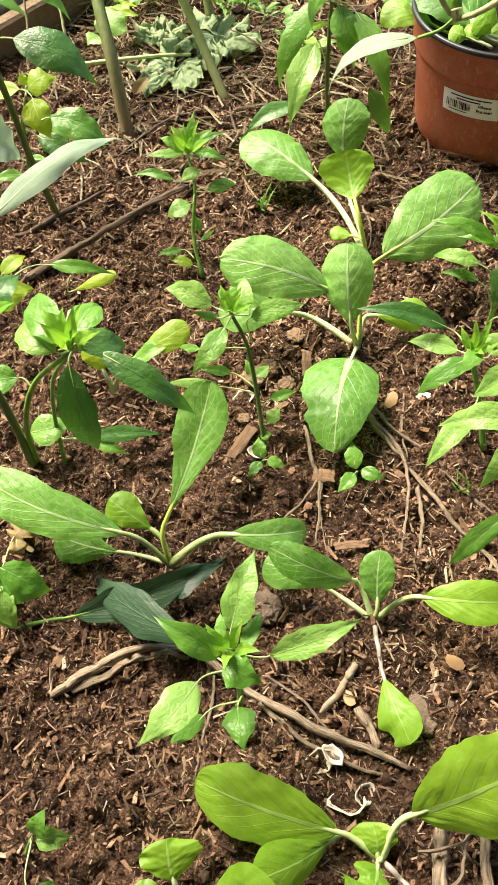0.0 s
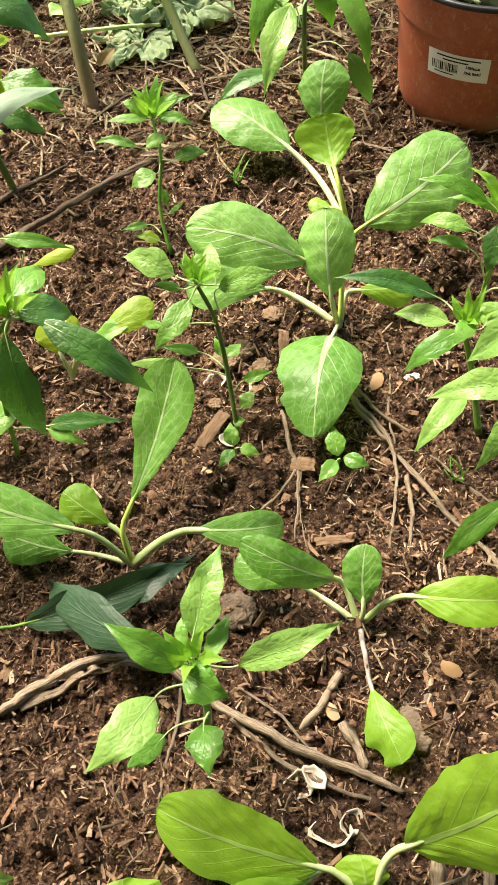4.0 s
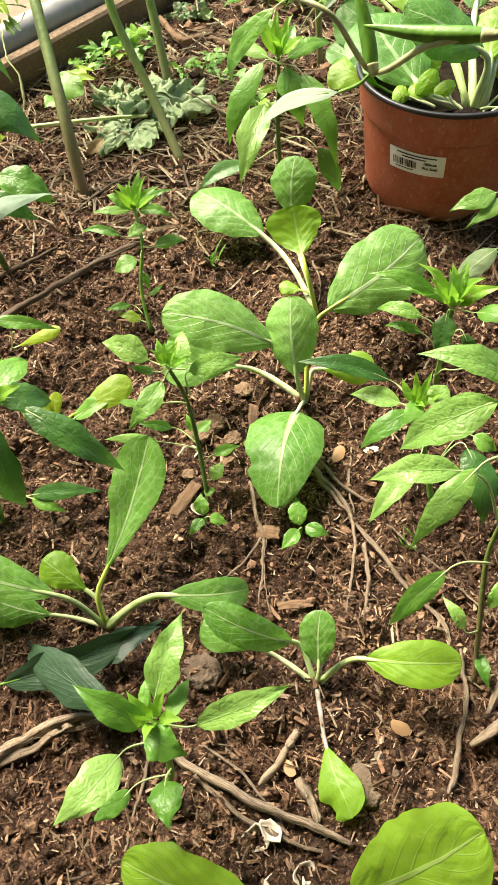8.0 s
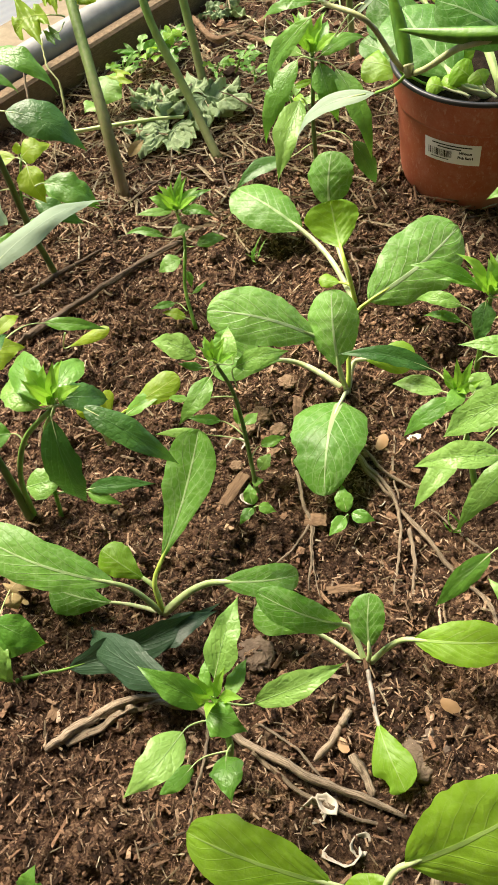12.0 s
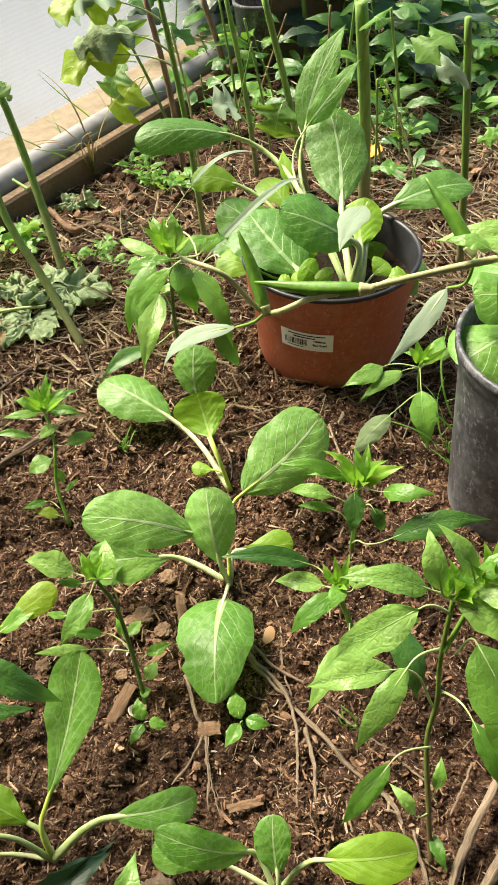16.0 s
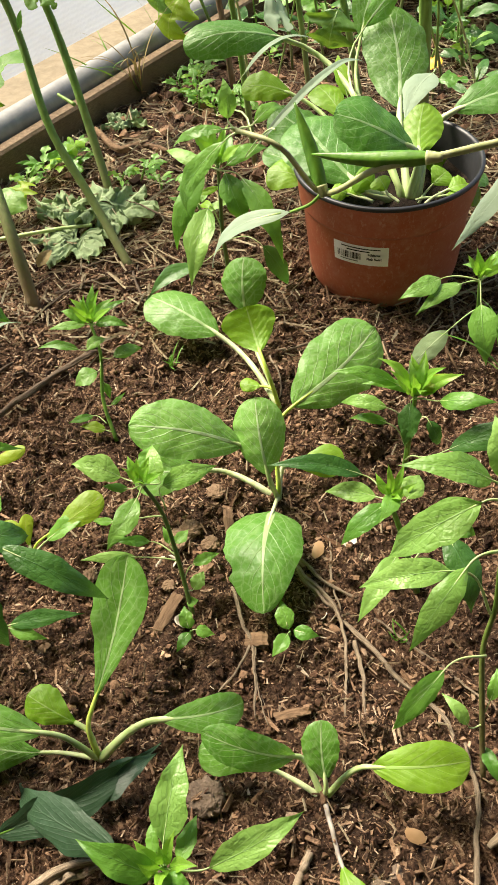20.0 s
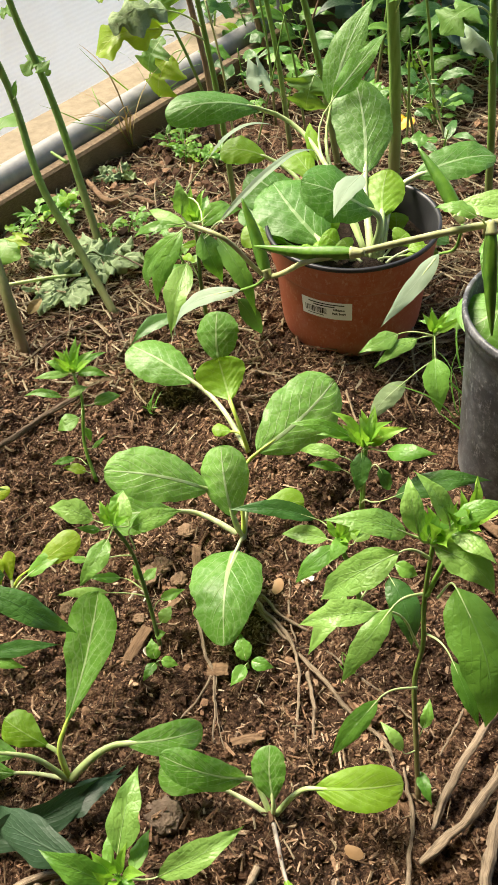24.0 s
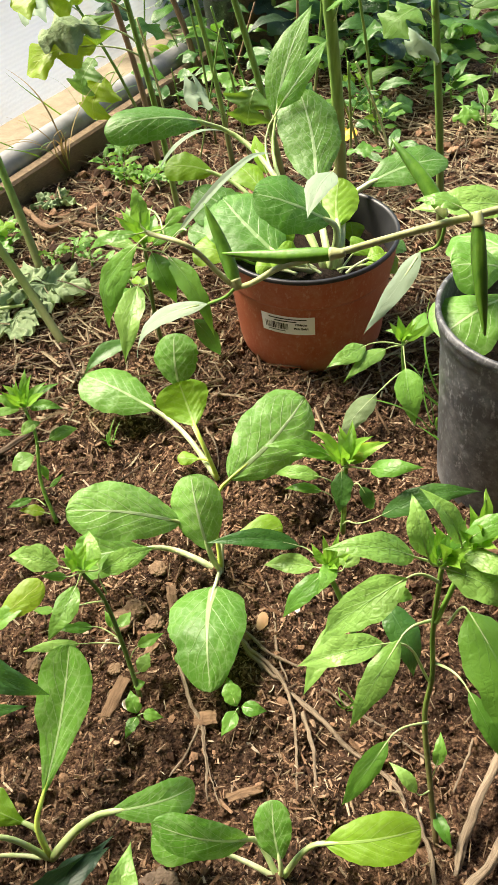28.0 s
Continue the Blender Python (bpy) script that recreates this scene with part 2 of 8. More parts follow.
MAT = {
    "choy": leaf_material("mustard_leaf", (0.088, 0.262, 0.028), (0.165, 0.392, 0.054), (0.52, 0.68, 0.34), (0.28, 0.60, 0.05), 6.0, show=0.55, band=0.085),
    "choy_pale": leaf_material("pale_mustard_leaf", (0.125, 0.335, 0.046), (0.215, 0.465, 0.088), (0.60, 0.74, 0.44), (0.32, 0.64, 0.06), 6.0, rough=0.40, show=0.55, band=0.085),
    "choy_lime": leaf_material("lime_mustard_leaf", (0.165, 0.365, 0.020), (0.265, 0.495, 0.036), (0.42, 0.60, 0.18), (0.42, 0.68, 0.025), 6.0, thin=0.46, relief=0.0011, show=0.42, fold=0.03, band=0.085),
    "choy_deep": leaf_material("deep_mustard_leaf", (0.052, 0.175, 0.020), (0.105, 0.285, 0.038), (0.42, 0.60, 0.28), (0.22, 0.52, 0.04), 6.0, show=0.5, band=0.085),
    "choy_veined": leaf_material("veined_mustard_leaf", (0.078, 0.225, 0.028), (0.160, 0.365, 0.060), (0.52, 0.68, 0.38), (0.28, 0.60, 0.05), 6.0, 0.55, show=0.6, fold=0.14, band=0.085, net_relief=0.14),
    "pepper": leaf_material("pepper_leaf", (0.080, 0.235, 0.028), (0.185, 0.405, 0.058), (0.24, 0.43, 0.13), (0.22, 0.56, 0.03), 5.0, 0.6, 0.34, 0.34, relief=0.0024, show=0.13, fold=0.03, net=190.0, net_relief=0.10, band=0.035),
    "pepper_dark": leaf_material("dark_pepper_leaf", (0.034, 0.118, 0.022), (0.078, 0.205, 0.036), (0.11, 0.24, 0.08), (0.12, 0.34, 0.03), 5.0, 0.6, 0.34, 0.26, relief=0.0024, show=0.13, fold=0.03, net=190.0, net_relief=0.10, band=0.035),
    "pepper_pale": leaf_material("pale_pepper_leaf", (0.15, 0.335, 0.055), (0.30, 0.53, 0.12), (0.32, 0.50, 0.20), (0.30, 0.62, 0.05), 5.0, 0.6, 0.33, 0.34, 0.10, relief=0.0026, show=0.11, fold=0.03, net=180.0, net_relief=0.13, band=0.035),
    "pepper_tip": leaf_material("young_pepper_leaf", (0.15, 0.37, 0.030), (0.28, 0.53, 0.060), (0.40, 0.60, 0.18), (0.34, 0.66, 0.04), 5.0, 0.6, 0.34, 0.36, show=0.10, fold=0.04, net=200.0),
    "pepper_yellow": leaf_material("yellowing_leaf", (0.20, 0.36, 0.02), (0.34, 0.48, 0.03), (0.55, 0.62, 0.15), (0.52, 0.74, 0.02), 6.0, 0.5, 0.4, 0.45, 0.12),
    "okra": leaf_material("okra_leaf", (0.06, 0.17, 0.03), (0.14, 0.30, 0.05), (0.30, 0.45, 0.15), (0.32, 0.55, 0.03), 5.0, 0.6, 0.5, 0.4, 0.25),
    "okra_back": leaf_material("okra_leaf_underside", (0.24, 0.34, 0.22), (0.34, 0.45, 0.31), (0.44, 0.54, 0.38), (0.40, 0.56, 0.28), 5.0, 0.6, 0.65, 0.30, relief=0.0008, show=0.05, fold=0.01, net_relief=0.03),
    "wilted": leaf_material("wilted_leaf", (0.11, 0.185, 0.075), (0.26, 0.36, 0.17), (0.42, 0.50, 0.30), (0.2, 0.28, 0.08), 7.0, 0.8, 0.7, 0.15, 0.2, 0.004, show=0.3, fold=0.14),
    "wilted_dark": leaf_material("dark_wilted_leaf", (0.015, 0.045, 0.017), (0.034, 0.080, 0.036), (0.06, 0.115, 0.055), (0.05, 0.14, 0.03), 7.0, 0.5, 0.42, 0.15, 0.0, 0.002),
    "dead": leaf_material("dead_leaf", (0.16, 0.10, 0.04), (0.36, 0.27, 0.12), (0.42, 0.33, 0.18), (0.3, 0.2, 0.06), 6.0, 0.5, 0.8, 0.2, 0.3),
    "petiole": stem_material("pale_petiole", (0.38, 0.53, 0.18), (0.56, 0.67, 0.33)),
    "petiole_white": stem_material("white_petiole", (0.44, 0.54, 0.24), (0.62, 0.68, 0.42)),
    "petiole_lime": stem_material("lime_petiole", (0.42, 0.58, 0.06), (0.58, 0.70, 0.16)),
    "petiole_mauve": stem_material("mauve_petiole", (0.26, 0.22, 0.20), (0.40, 0.36, 0.30)),
    "stem": stem_material("green_stem", (0.10, 0.24, 0.03), (0.22, 0.40, 0.07)),
    "stem_dark": stem_material("dark_green_stem", (0.06, 0.115, 0.028), (0.14, 0.22, 0.05)),
    "stem_woody": stalk_material("woody_pepper_stem", (0.150, 0.120, 0.055), (0.085, 0.165, 0.022), (0.165, 0.270, 0.042)),
    "stalk": stalk_material("okra_stalk", (0.24, 0.18, 0.105), (0.10, 0.17, 0.035), (0.19, 0.28, 0.07)),
    "stalk_green": stalk_material("green_okra_stalk", (0.19, 0.21, 0.085), (0.13, 0.26, 0.04), (0.24, 0.40, 0.09)),
    "stalk_brown": stem_material("woody_okra_stalk", (0.16, 0.10, 0.06), (0.32, 0.22, 0.13), 0.7, 25),
    "vine": stem_material("tan_green_stem", (0.36, 0.40, 0.16), (0.52, 0.54, 0.28), 0.5, 25),
    "pod": stem_material("okra_pod", (0.055, 0.16, 0.012), (0.13, 0.29, 0.028), 0.4, 30),
    "twig": wood_material("dry_twig", (0.085, 0.060, 0.040), (0.42, 0.325, 0.225), scale=14, along=(5, 2.2, 1), which="UV", patch=55),
    "branch": wood_material("weathered_branch", (0.100, 0.070, 0.046), (0.49, 0.385, 0.27), scale=14, along=(7, 1.6, 1), which="UV", patch=55),
    "twig_dark": wood_material("dark_twig", (0.045, 0.032, 0.023), (0.20, 0.145, 0.10), scale=14, along=(4, 2.0, 1), which="UV", patch=55),
    "straw": island_material("straw", ((0.0, (0.13, 0.075, 0.042)), (0.45, (0.23, 0.148, 0.086)), (0.8, (0.35, 0.255, 0.16)), (1.0, (0.50, 0.41, 0.27)))),
    "hay": island_material("hay", ((0.0, (0.24, 0.17, 0.10)), (0.5, (0.42, 0.34, 0.21)), (1.0, (0.58, 0.50, 0.34)))),
    "chips": island_material("wood_chips", ((0.0, (0.046, 0.024, 0.015)), (0.28, (0.140, 0.073, 0.043)), (0.55, (0.36, 0.205, 0.120)), (0.85, (0.52, 0.335, 0.210)), (1.0, (0.66, 0.49, 0.34)))),
    "clods": island_material("soil_clods", ((0.0, (0.032, 0.017, 0.010)), (0.5, (0.125, 0.066, 0.039)), (1.0, (0.42, 0.255, 0.152)))),
    "tan_chips": island_material("tan_wood_chips", ((0.0, (0.19, 0.112, 0.068)), (0.5, (0.40, 0.262, 0.164)), (0.9, (0.56, 0.405, 0.272)), (1.0, (0.64, 0.52, 0.38)))),
    "soil": soil_material(),
    "board": wood_material("weathered_board", (0.080, 0.056, 0.037), (0.28, 0.200, 0.125), along=(4, 4, 30)),
    "plank": wood_material("sunlit_plank", (0.19, 0.150, 0.098), (0.31, 0.255, 0.175), 0.8, 14, (3, 3, 12)),
    "steel": plain_material("galvanised_steel", (0.22, 0.22, 0.215), (0.33, 0.33, 0.32), 0.55, 40, 0.2),
    "bark": wood_material("pale_chip", (0.06, 0.035, 0.020), (0.27, 0.17, 0.10), scale=60, along=(1, 6, 6)),
    "shell": plain_material("eggshell", (0.46, 0.39, 0.30), (0.70, 0.63, 0.52), 0.6, 60),
    "tanshell": plain_material("tan_shell", (0.34, 0.20, 0.10), (0.48, 0.31, 0.17), 0.5, 50),
    "claylump": plain_material("grey_clay", (0.10, 0.072, 0.052), (0.21, 0.155, 0.115), 0.95, 60, 0, 0.15, 0.9, 0.003),
    "sandlump": plain_material("sandy_clod", (0.16, 0.100, 0.060), (0.36, 0.245, 0.155), 0.95, 90, 0, 0.15, 1.0, 0.004),
    "label": plain_material("white_label", (0.86, 0.87, 0.86), (0.92, 0.92, 0.91), 0.38, 30),
    "ink": plain_material("black_ink", (0.015, 0.015, 0.015), (0.03, 0.03, 0.03), 0.5),
    "potting": plain_material("potting_mix", (0.010, 0.007, 0.005), (0.055, 0.038, 0.027), 0.95, 140, 0, 0.15, 1.0, 0.004),
    "lining": plain_material("black_lining", (0.012, 0.012, 0.013), (0.030, 0.031, 0.033), 0.40, 20),
    "orange": plain_material("orange_petal", (0.75, 0.30, 0.02), (0.85, 0.45, 0.03), 0.5),
}


# ---- building helpers ----
def part(name, bm, mat, parent=None, label="", smooth=True):
    me = bpy.data.meshes.new(name)
    bm.to_mesh(me)
    bm.free()
    if smooth:
        me.polygons.foreach_set("use_smooth", [True] * len(me.polygons))
    me.materials.append(MAT[mat] if isinstance(mat, str) else mat)
    ob = new(name, me)
    if parent:
        ob.parent = parent
    return tagged(ob, label)


def thing(name, place, label, category, group="", kind=""):
    ob = tagged(new(name), label, category, group, kind)
    ob.location = place
    return ob


def sheet_object(name, verts, faces, mat, parent=None, label="", smooth=True):
    me = bpy.data.meshes.new(name)
    me.from_pydata(verts, [], faces)
    me.update()
    if smooth:
        me.polygons.foreach_set("use_smooth", [True] * len(me.polygons))
    me.materials.append(MAT[mat] if isinstance(mat, str) else mat)
    ob = new(name, me)
    if parent:
        ob.parent = parent
    return tagged(ob, label)


def curve_points(pts, n):
    """n points on a smooth curve through pts."""
    pts = [Vector(p) for p in pts]
    if len(pts) == 2:
        return [pts[0].lerp(pts[1], i / (n - 1)) for i in range(n)]
    ext = [pts[0] * 2 - pts[1], *pts, pts[-1] * 2 - pts[-2]]
    out = []
    for i in range(n):
        u = i / (n - 1) * (len(pts) - 1)
        j = min(int(u), len(pts) - 2)
        u -= j
        p0, p1, p2, p3 = ext[j:j + 4]
        out.append(0.5 * (2 * p1 + (p2 - p0) * u + (2 * p0 - 5 * p1 + 4 * p2 - p3) * u * u + (3 * p1 - p0 - 3 * p2 + p3) * u ** 3))
    return out


def tube(pts, radii, sides=7, rough=0.0, flat=1.0, seed=0, ridges=0, knots=60):
    """A tapering tube with closed ends; radii: at evenly spaced places along it."""
    bm = bmesh.new()
    uv = bm.loops.layers.uv.new("UVMap")
    rings, n, side, gone, run = [], len(pts), None, 0.0, []
    for i, p in enumerate(pts):
        d = (pts[min(i + 1, n - 1)] - pts[max(i - 1, 0)]).normalized()
        gone += (p - pts[i - 1]).length if i else 0.0
        run.append(gone)
        side = (side - d * side.dot(d)) if side else d.orthogonal()
        side.normalize()
        up = d.cross(side)
        u = i / (n - 1) * (len(radii) - 1)
        j = min(int(u), len(radii) - 2)
        r = radii[j] + (radii[j + 1] - radii[j]) * (u - j)
        ring = []
        for s in range(sides):
            a = 2 * math.pi * s / sides
            k = r * (1 + rough * noise.noise(Vector((p.x * knots + s * 1.7, p.y * knots + seed, p.z * knots))))
            if ridges:
                k *= 1 + 0.10 * math.cos(a * ridges + i * 0.12)
            ring.append(bm.verts.new(p + (side * math.cos(a) + up * math.sin(a) * flat) * k))
        rings.append(ring)
    for i, (a, b) in enumerate(zip(rings, rings[1:])):
        for s in range(sides):
            f = bm.faces.new((a[s], a[(s + 1) % sides], b[(s + 1) % sides], b[s]))
            for loop, (u, v) in zip(f.loops, ((i, s), (i, s + 1), (i + 1, s + 1), (i + 1, s))):
                loop[uv].uv = (run[u], v / sides)
    bm.faces.new(rings[0][::-1]), bm.faces.new(rings[-1])
    return bm


def ground_z(x, y):
    """The height of the bed's surface."""
    z = 0.009 * noise.noise(Vector((x * 4, y * 4, 0.3))) + 0.009 * noise.noise(Vector((x * 15, y * 15, 5.1))) - 0.006
    z += 0.016 * abs(noise.noise(Vector((x * 27, y * 27, 2.2)))) + 0.011 * abs(noise.noise(Vector((x * 62, y * 62, 7.7))))
    return z + 0.0055 * noise.noise(Vector((x * 135, y * 135, 4.4)))


FACING = Vector((0.0, -0.42, 0.9))  # leaves turn to the light
count = [0]
PROFILE = {"choy": (1.20, 0.58), "round": (0.76, 0.50), "heart": (0.34, 0.60), "fan": (0.95, 0.38), "pepper": (0.76, 1.30), "strap": (0.55, 0.8), "lobed": (0.45, 0.5)}
BROAD = ("choy", "round", "heart", "fan")
SLIM = {"choy": 0.94, "round": 0.92, "heart": 0.95, "fan": 0.95, "pepper": 0.57, "strap": 1.0, "lobed": 1.0}


def leaf(plant, shape, start, base, tip, width, roll=0.0, arch=0.0, mat="choy", stalk="petiole", thick=0.0022, cup=None, wave=None, label="", bite=()):
    """A leaf of plant: its stalk from start to base, its blade from base to tip. arch: how far the blade's middle bows up.
    bite: a gap eaten out of its edge, as place along, side, depth and length."""
    count[0] += 1
    rnd = random.Random(count[0])
    o = plant.location
    start, base, tip = Vector(start) - o, Vector(base) - o, Vector(tip) - o
    winged = shape == "choy" and (base - start).length > 0.03
    if winged:
        base = base.lerp(start, 0.2)
    axis = tip - base
    length = axis.length
    axis.normalize()
    n = FACING - axis * FACING.dot(axis)
    n.normalize()
    n = Matrix.Rotation(radians(roll), 3, axis) @ n
    across = axis.cross(n)
    if shape in BROAD:
        nu, nv = 42, 20
    elif shape == "lobed":
        nu, nv = 30, 8
    else:
        nu, nv = 22, 10
    pa, pb = PROFILE[shape]
    pa += 0.4 * winged
    peak = (pa / (pa + pb)) ** pa * (pb / (pa + pb)) ** pb
    width *= SLIM[shape]
    phase, twist = rnd.random() * 50, rnd.uniform(-0.35, 0.35)
    if cup is None:
        cups = [rnd.uniform(-0.38, 0.24), rnd.uniform(-0.38, 0.24)] if shape in BROAD else [rnd.uniform(-0.12, 0.38), rnd.uniform(-0.12, 0.38)]
    else:
        cups = [cup, cup * 0.8]
    if wave is None:
        wave = rnd.uniform(0.08, 0.15) if shape in BROAD else rnd.uniform(0.12, 0.24)
    curl = rnd.uniform(0.05, 0.20) if shape in BROAD else rnd.uniform(0.14, 0.40)
    lean, swing = rnd.uniform(-0.07, 0.07), rnd.uniform(-0.06, 0.06)
    pucker = 0.007 if shape in BROAD else 0.10 if mat == "wilted" else 0.05 if shape == "lobed" else 0.010
    ribs, slant, quilt = (6.0, 0.42, 0.013) if shape in BROAD else (5.0, 0.6, 0.010)
    bm = bmesh.new()
    uv = bm.loops.layers.uv.new("UVMap")
    grid = []
    ribline = []
    for i in range(nu + 1):
        s = i / nu
        q = s ** 0.85 if s < 1 else 1.0
        c = base + axis * (length * q) + n * (arch * 4 * q * (1 - q) - curl * length * (q ** 3 - q)  * 0.5 - curl * length * 0.35 * max(0.0, q - 0.7))
        c += across * (length * (swing * math.sin(3.14 * q)))
        low = ground_z(c.x + o.x, c.y + o.y) + 0.003 - o.z
        c.z = max(c.z, low)
        half = width / 2 * (q ** pa * (1 - q) ** pb) / peak
        ribline.append(c)
        row = []
        tw = twist * (q - 0.4)
        for j in range(nv + 1):
            v = 2 * j / nv - 1
            edge = 1 + lean * v + wave * (0.75 if shape in BROAD else 1.0) * noise.noise(Vector((q * 7 + phase, v * 1.2, 3.3)))
            lift = cups[v > 0] * half * (abs(v) ** 1.25) - 0.12 * half * abs(v) ** 3 + wave * width * 0.75 * v * v * noise.noise(Vector((q * 4.5 + phase, (v > 0) * 9.0, 1.0)))
            lift += width * 0.014 * noise.noise(Vector((q * 9 + phase, v * 3.0, 8.0)))
            at = Vector((q * length * 95 + phase, v * half * 95, phase))
            lift += width * pucker * (noise.noise(at) + 0.5 * abs(noise.noise(at * 2.1))) * (1 - 0.5 * v * v)
            rib = 0.5 + 0.5 * math.cos(6.2832 * ribs * (s - slant * abs(v) - 0.12 * v * v))
            lift += width * quilt * rib * 4 * abs(v) * (1.05 - abs(v))
            if shape == "lobed":
                edge *= 0.76 + 0.36 * math.sin(q * 13 + phase) * abs(v) + 0.09 * math.sin(q * 37 + phase) * abs(v)
            elif shape in BROAD:
                edge *= 1 + 0.05 * abs(v) * noise.noise(Vector((q * 15 + phase, (v > 0) * 5.0, 2.0)))
            if bite and v * bite[1] > 0:
                edge *= 1 - bite[2] * math.exp(-((q - bite[0]) / bite[3]) ** 4)
            off = v * half * edge
            row.append(bm.verts.new(c + across * (off * math.cos(tw)) + n * (lift + off * math.sin(tw))))
        grid.append(row)
    for i in range(nu):
        for j in range(nv):
            f = bm.faces.new((grid[i][j], grid[i + 1][j], grid[i + 1][j + 1], grid[i][j + 1]))
            for loop, (a, b) in zip(f.loops, ((i, j), (i + 1, j), (i + 1, j + 1), (i, j + 1))):
                loop[uv].uv = (a / nu, b / nv)
    bmesh.ops.remove_doubles(bm, verts=grid[0] + grid[-1], dist=0.0002)
    ob = part("leaf", bm, mat, plant, label)
    run = (base - start).length
    if shape in BROAD:
        thick *= 1.3
    keep = [ribline[k] - n * (thick * 0.55 * min(1.0, k / 5)) for k in range(1, int(nu * 0.78), 2)]
    line = []
    if run > 0.004:
        way = (ribline[3] - ribline[0]).normalized()
        c1, c2 = start.lerp(base, 0.3) + Vector((0, 0, 0.12 * run)), base - way * (0.38 * run)
        for k in range(11):
            u = k / 11
            p = start * (1 - u) ** 3 + c1 * (3 * u * (1 - u) ** 2) + c2 * (3 * u * u * (1 - u)) + base * u ** 3
            if k > 1:
                p.z = max(p.z, ground_z(p.x + o.x, p.y + o.y) + thick * 0.6 - o.z)
            line.append(p)
    line += keep
    part("petiole", tube(line, [thick * 1.0, thick * 0.85, thick * 0.72, thick * 0.45, thick * 0.25, thick * 0.1], 8, 0.08, 0.8), stalk, ob)
    return ob


def crumpled_leaf(plant, centre, size, turn, seed, tall=0.03, flat=0.8, mat="wilted"):
    """A broad lobed leaf fallen in a heap: pleated between its ribs, folded over itself, its edge ragged."""
    r = random.Random(seed)
    o = plant.location
    centre = Vector(centre) - o
    sectors, rings, lobes = 90, 16, 5
    bm = bmesh.new()
    uv = bm.loops.layers.uv.new("UVMap")
    grid = []
    for i in range(rings + 1):
        u = i / rings
        row = []
        for j in range(sectors + 1):
            v = j / sectors
            th = radians(-160 + 320 * v)
            lobe = 0.62 + 0.38 * abs(math.cos(math.pi * lobes * (v - 0.5)))
            edge = size * lobe * (1 + 0.05 * math.sin(th * 43 + seed) + 0.12 * noise.noise(Vector((th * 3, seed, 1.0))))
            rad = edge * (0.03 + 0.97 * u)
            pleat = abs(((v * lobes * 4) % 1.0) - 0.5) * 2
            wob = Vector((math.cos(th) * u * 2.2, math.sin(th) * u * 2.2, seed * 1.7))
            x, y = rad * math.cos(th), rad * math.sin(th) * flat
            x += size * 0.16 * noise.noise(wob * 1.6)
            y += size * 0.16 * noise.noise(wob * 1.6 + Vector((7, 0, 0)))
            z = tall * (0.25 + 0.7 * noise.noise(wob) + 0.10 * noise.noise(wob * 2.6)) * (1 - 0.6 * u) + 0.34 * tall * pleat * u * (0.4 + u) + 0.03 * tall * noise.noise(wob * 7)
            p = Matrix.Rotation(radians(turn), 3, "Z") @ Vector((x, y, max(z, -0.01)))
            q = centre + p
            q.z = max(q.z, ground_z(q.x + o.x, q.y + o.y) + 0.003 + 0.010 * u * pleat - o.z)
            row.append(bm.verts.new(q))
        grid.append(row)
    for i in range(rings):
        for j in range(sectors):
            f = bm.faces.new((grid[i][j], grid[i + 1][j], grid[i + 1][j + 1], grid[i][j + 1]))
            for loop, (a, b) in zip(f.loops, ((i, j), (i + 1, j), (i + 1, j + 1), (i, j + 1))):
                loop[uv].uv = (a / rings, min(0.999, b / sectors * lobes - int(j / sectors * lobes)))
    return part("leaf", bm, mat, plant)


def stem(plant, pts, r0, r1, mat="stem", name="stem", sides=8, rough=0.12):
    o = plant.location
    line = curve_points([Vector(p) - o for p in pts], max(6, 5 * len(pts)))
    return part(name, tube(line, [r0, (r0 + r1) / 2, r1], sides, rough), mat, plant)


def tuft(plant, place, size, seed, n=7):
    """The growing tip of a pepper plant: narrow young leaves standing in a whorl round a bud."""
    r = random.Random(seed)
    place = Vector(place)
    for i in range(n):
        a = i * 2.4 + r.uniform(-.3, .3)
        k = 0.45 + 0.55 * i / n
        d = Vector((math.cos(a) * (1.25 - k), math.sin(a) * (1.25 - k), 0.35 + 0.75 * k)).normalized()
        b = place + d * size * 0.18
        leaf(plant, "pepper", place, b, b + d * size * r.uniform(0.7, 1.1), size * r.uniform(0.42, 0.62), r.uniform(-25, 25), size * 0.05, "pepper_tip", stalk="stem", thick=0.0006, cup=0.45)


def branch(name, pts, r0, r1, mat, label, category="twig", rough=0.48):
    """A loose twig or branch lying on the bed."""
    line = curve_points(pts, max(20, 14 * len(pts)))
    for i, p in enumerate(line):
        p.x += 0.0022 * noise.noise(p * 45)
        p.y += 0.0022 * noise.noise(p * 45 + Vector((9, 0, 0)))
        p.x += 0.0009 * noise.noise(p * 170)
        p.z += 0.0008 * noise.noise(p * 150)
    r = random.Random(int(1000 * abs(line[0].x + line[-1].y)))
    slim = 0.80 if name == "branch" else 0.56
    r0, r1 = min(r0 * slim, 0.0052), min(r1 * slim, 0.0046)
    for i, p in enumerate(line):
        p.z = max(p.z, ground_z(p.x, p.y) + 0.35 * (r0 + (r1 - r0) * i / len(line)))
    radii = [r0 * 0.7] + [(r0 + (r1 - r0) * i / 9) * r.uniform(0.78, 1.12) for i in range(10)] + [r1 * 0.5]
    ob = part(name, tube(line, radii, 14, rough * 1.3, 0.8, 3.0, 5, 30), mat)
    return tagged(ob, label, category)


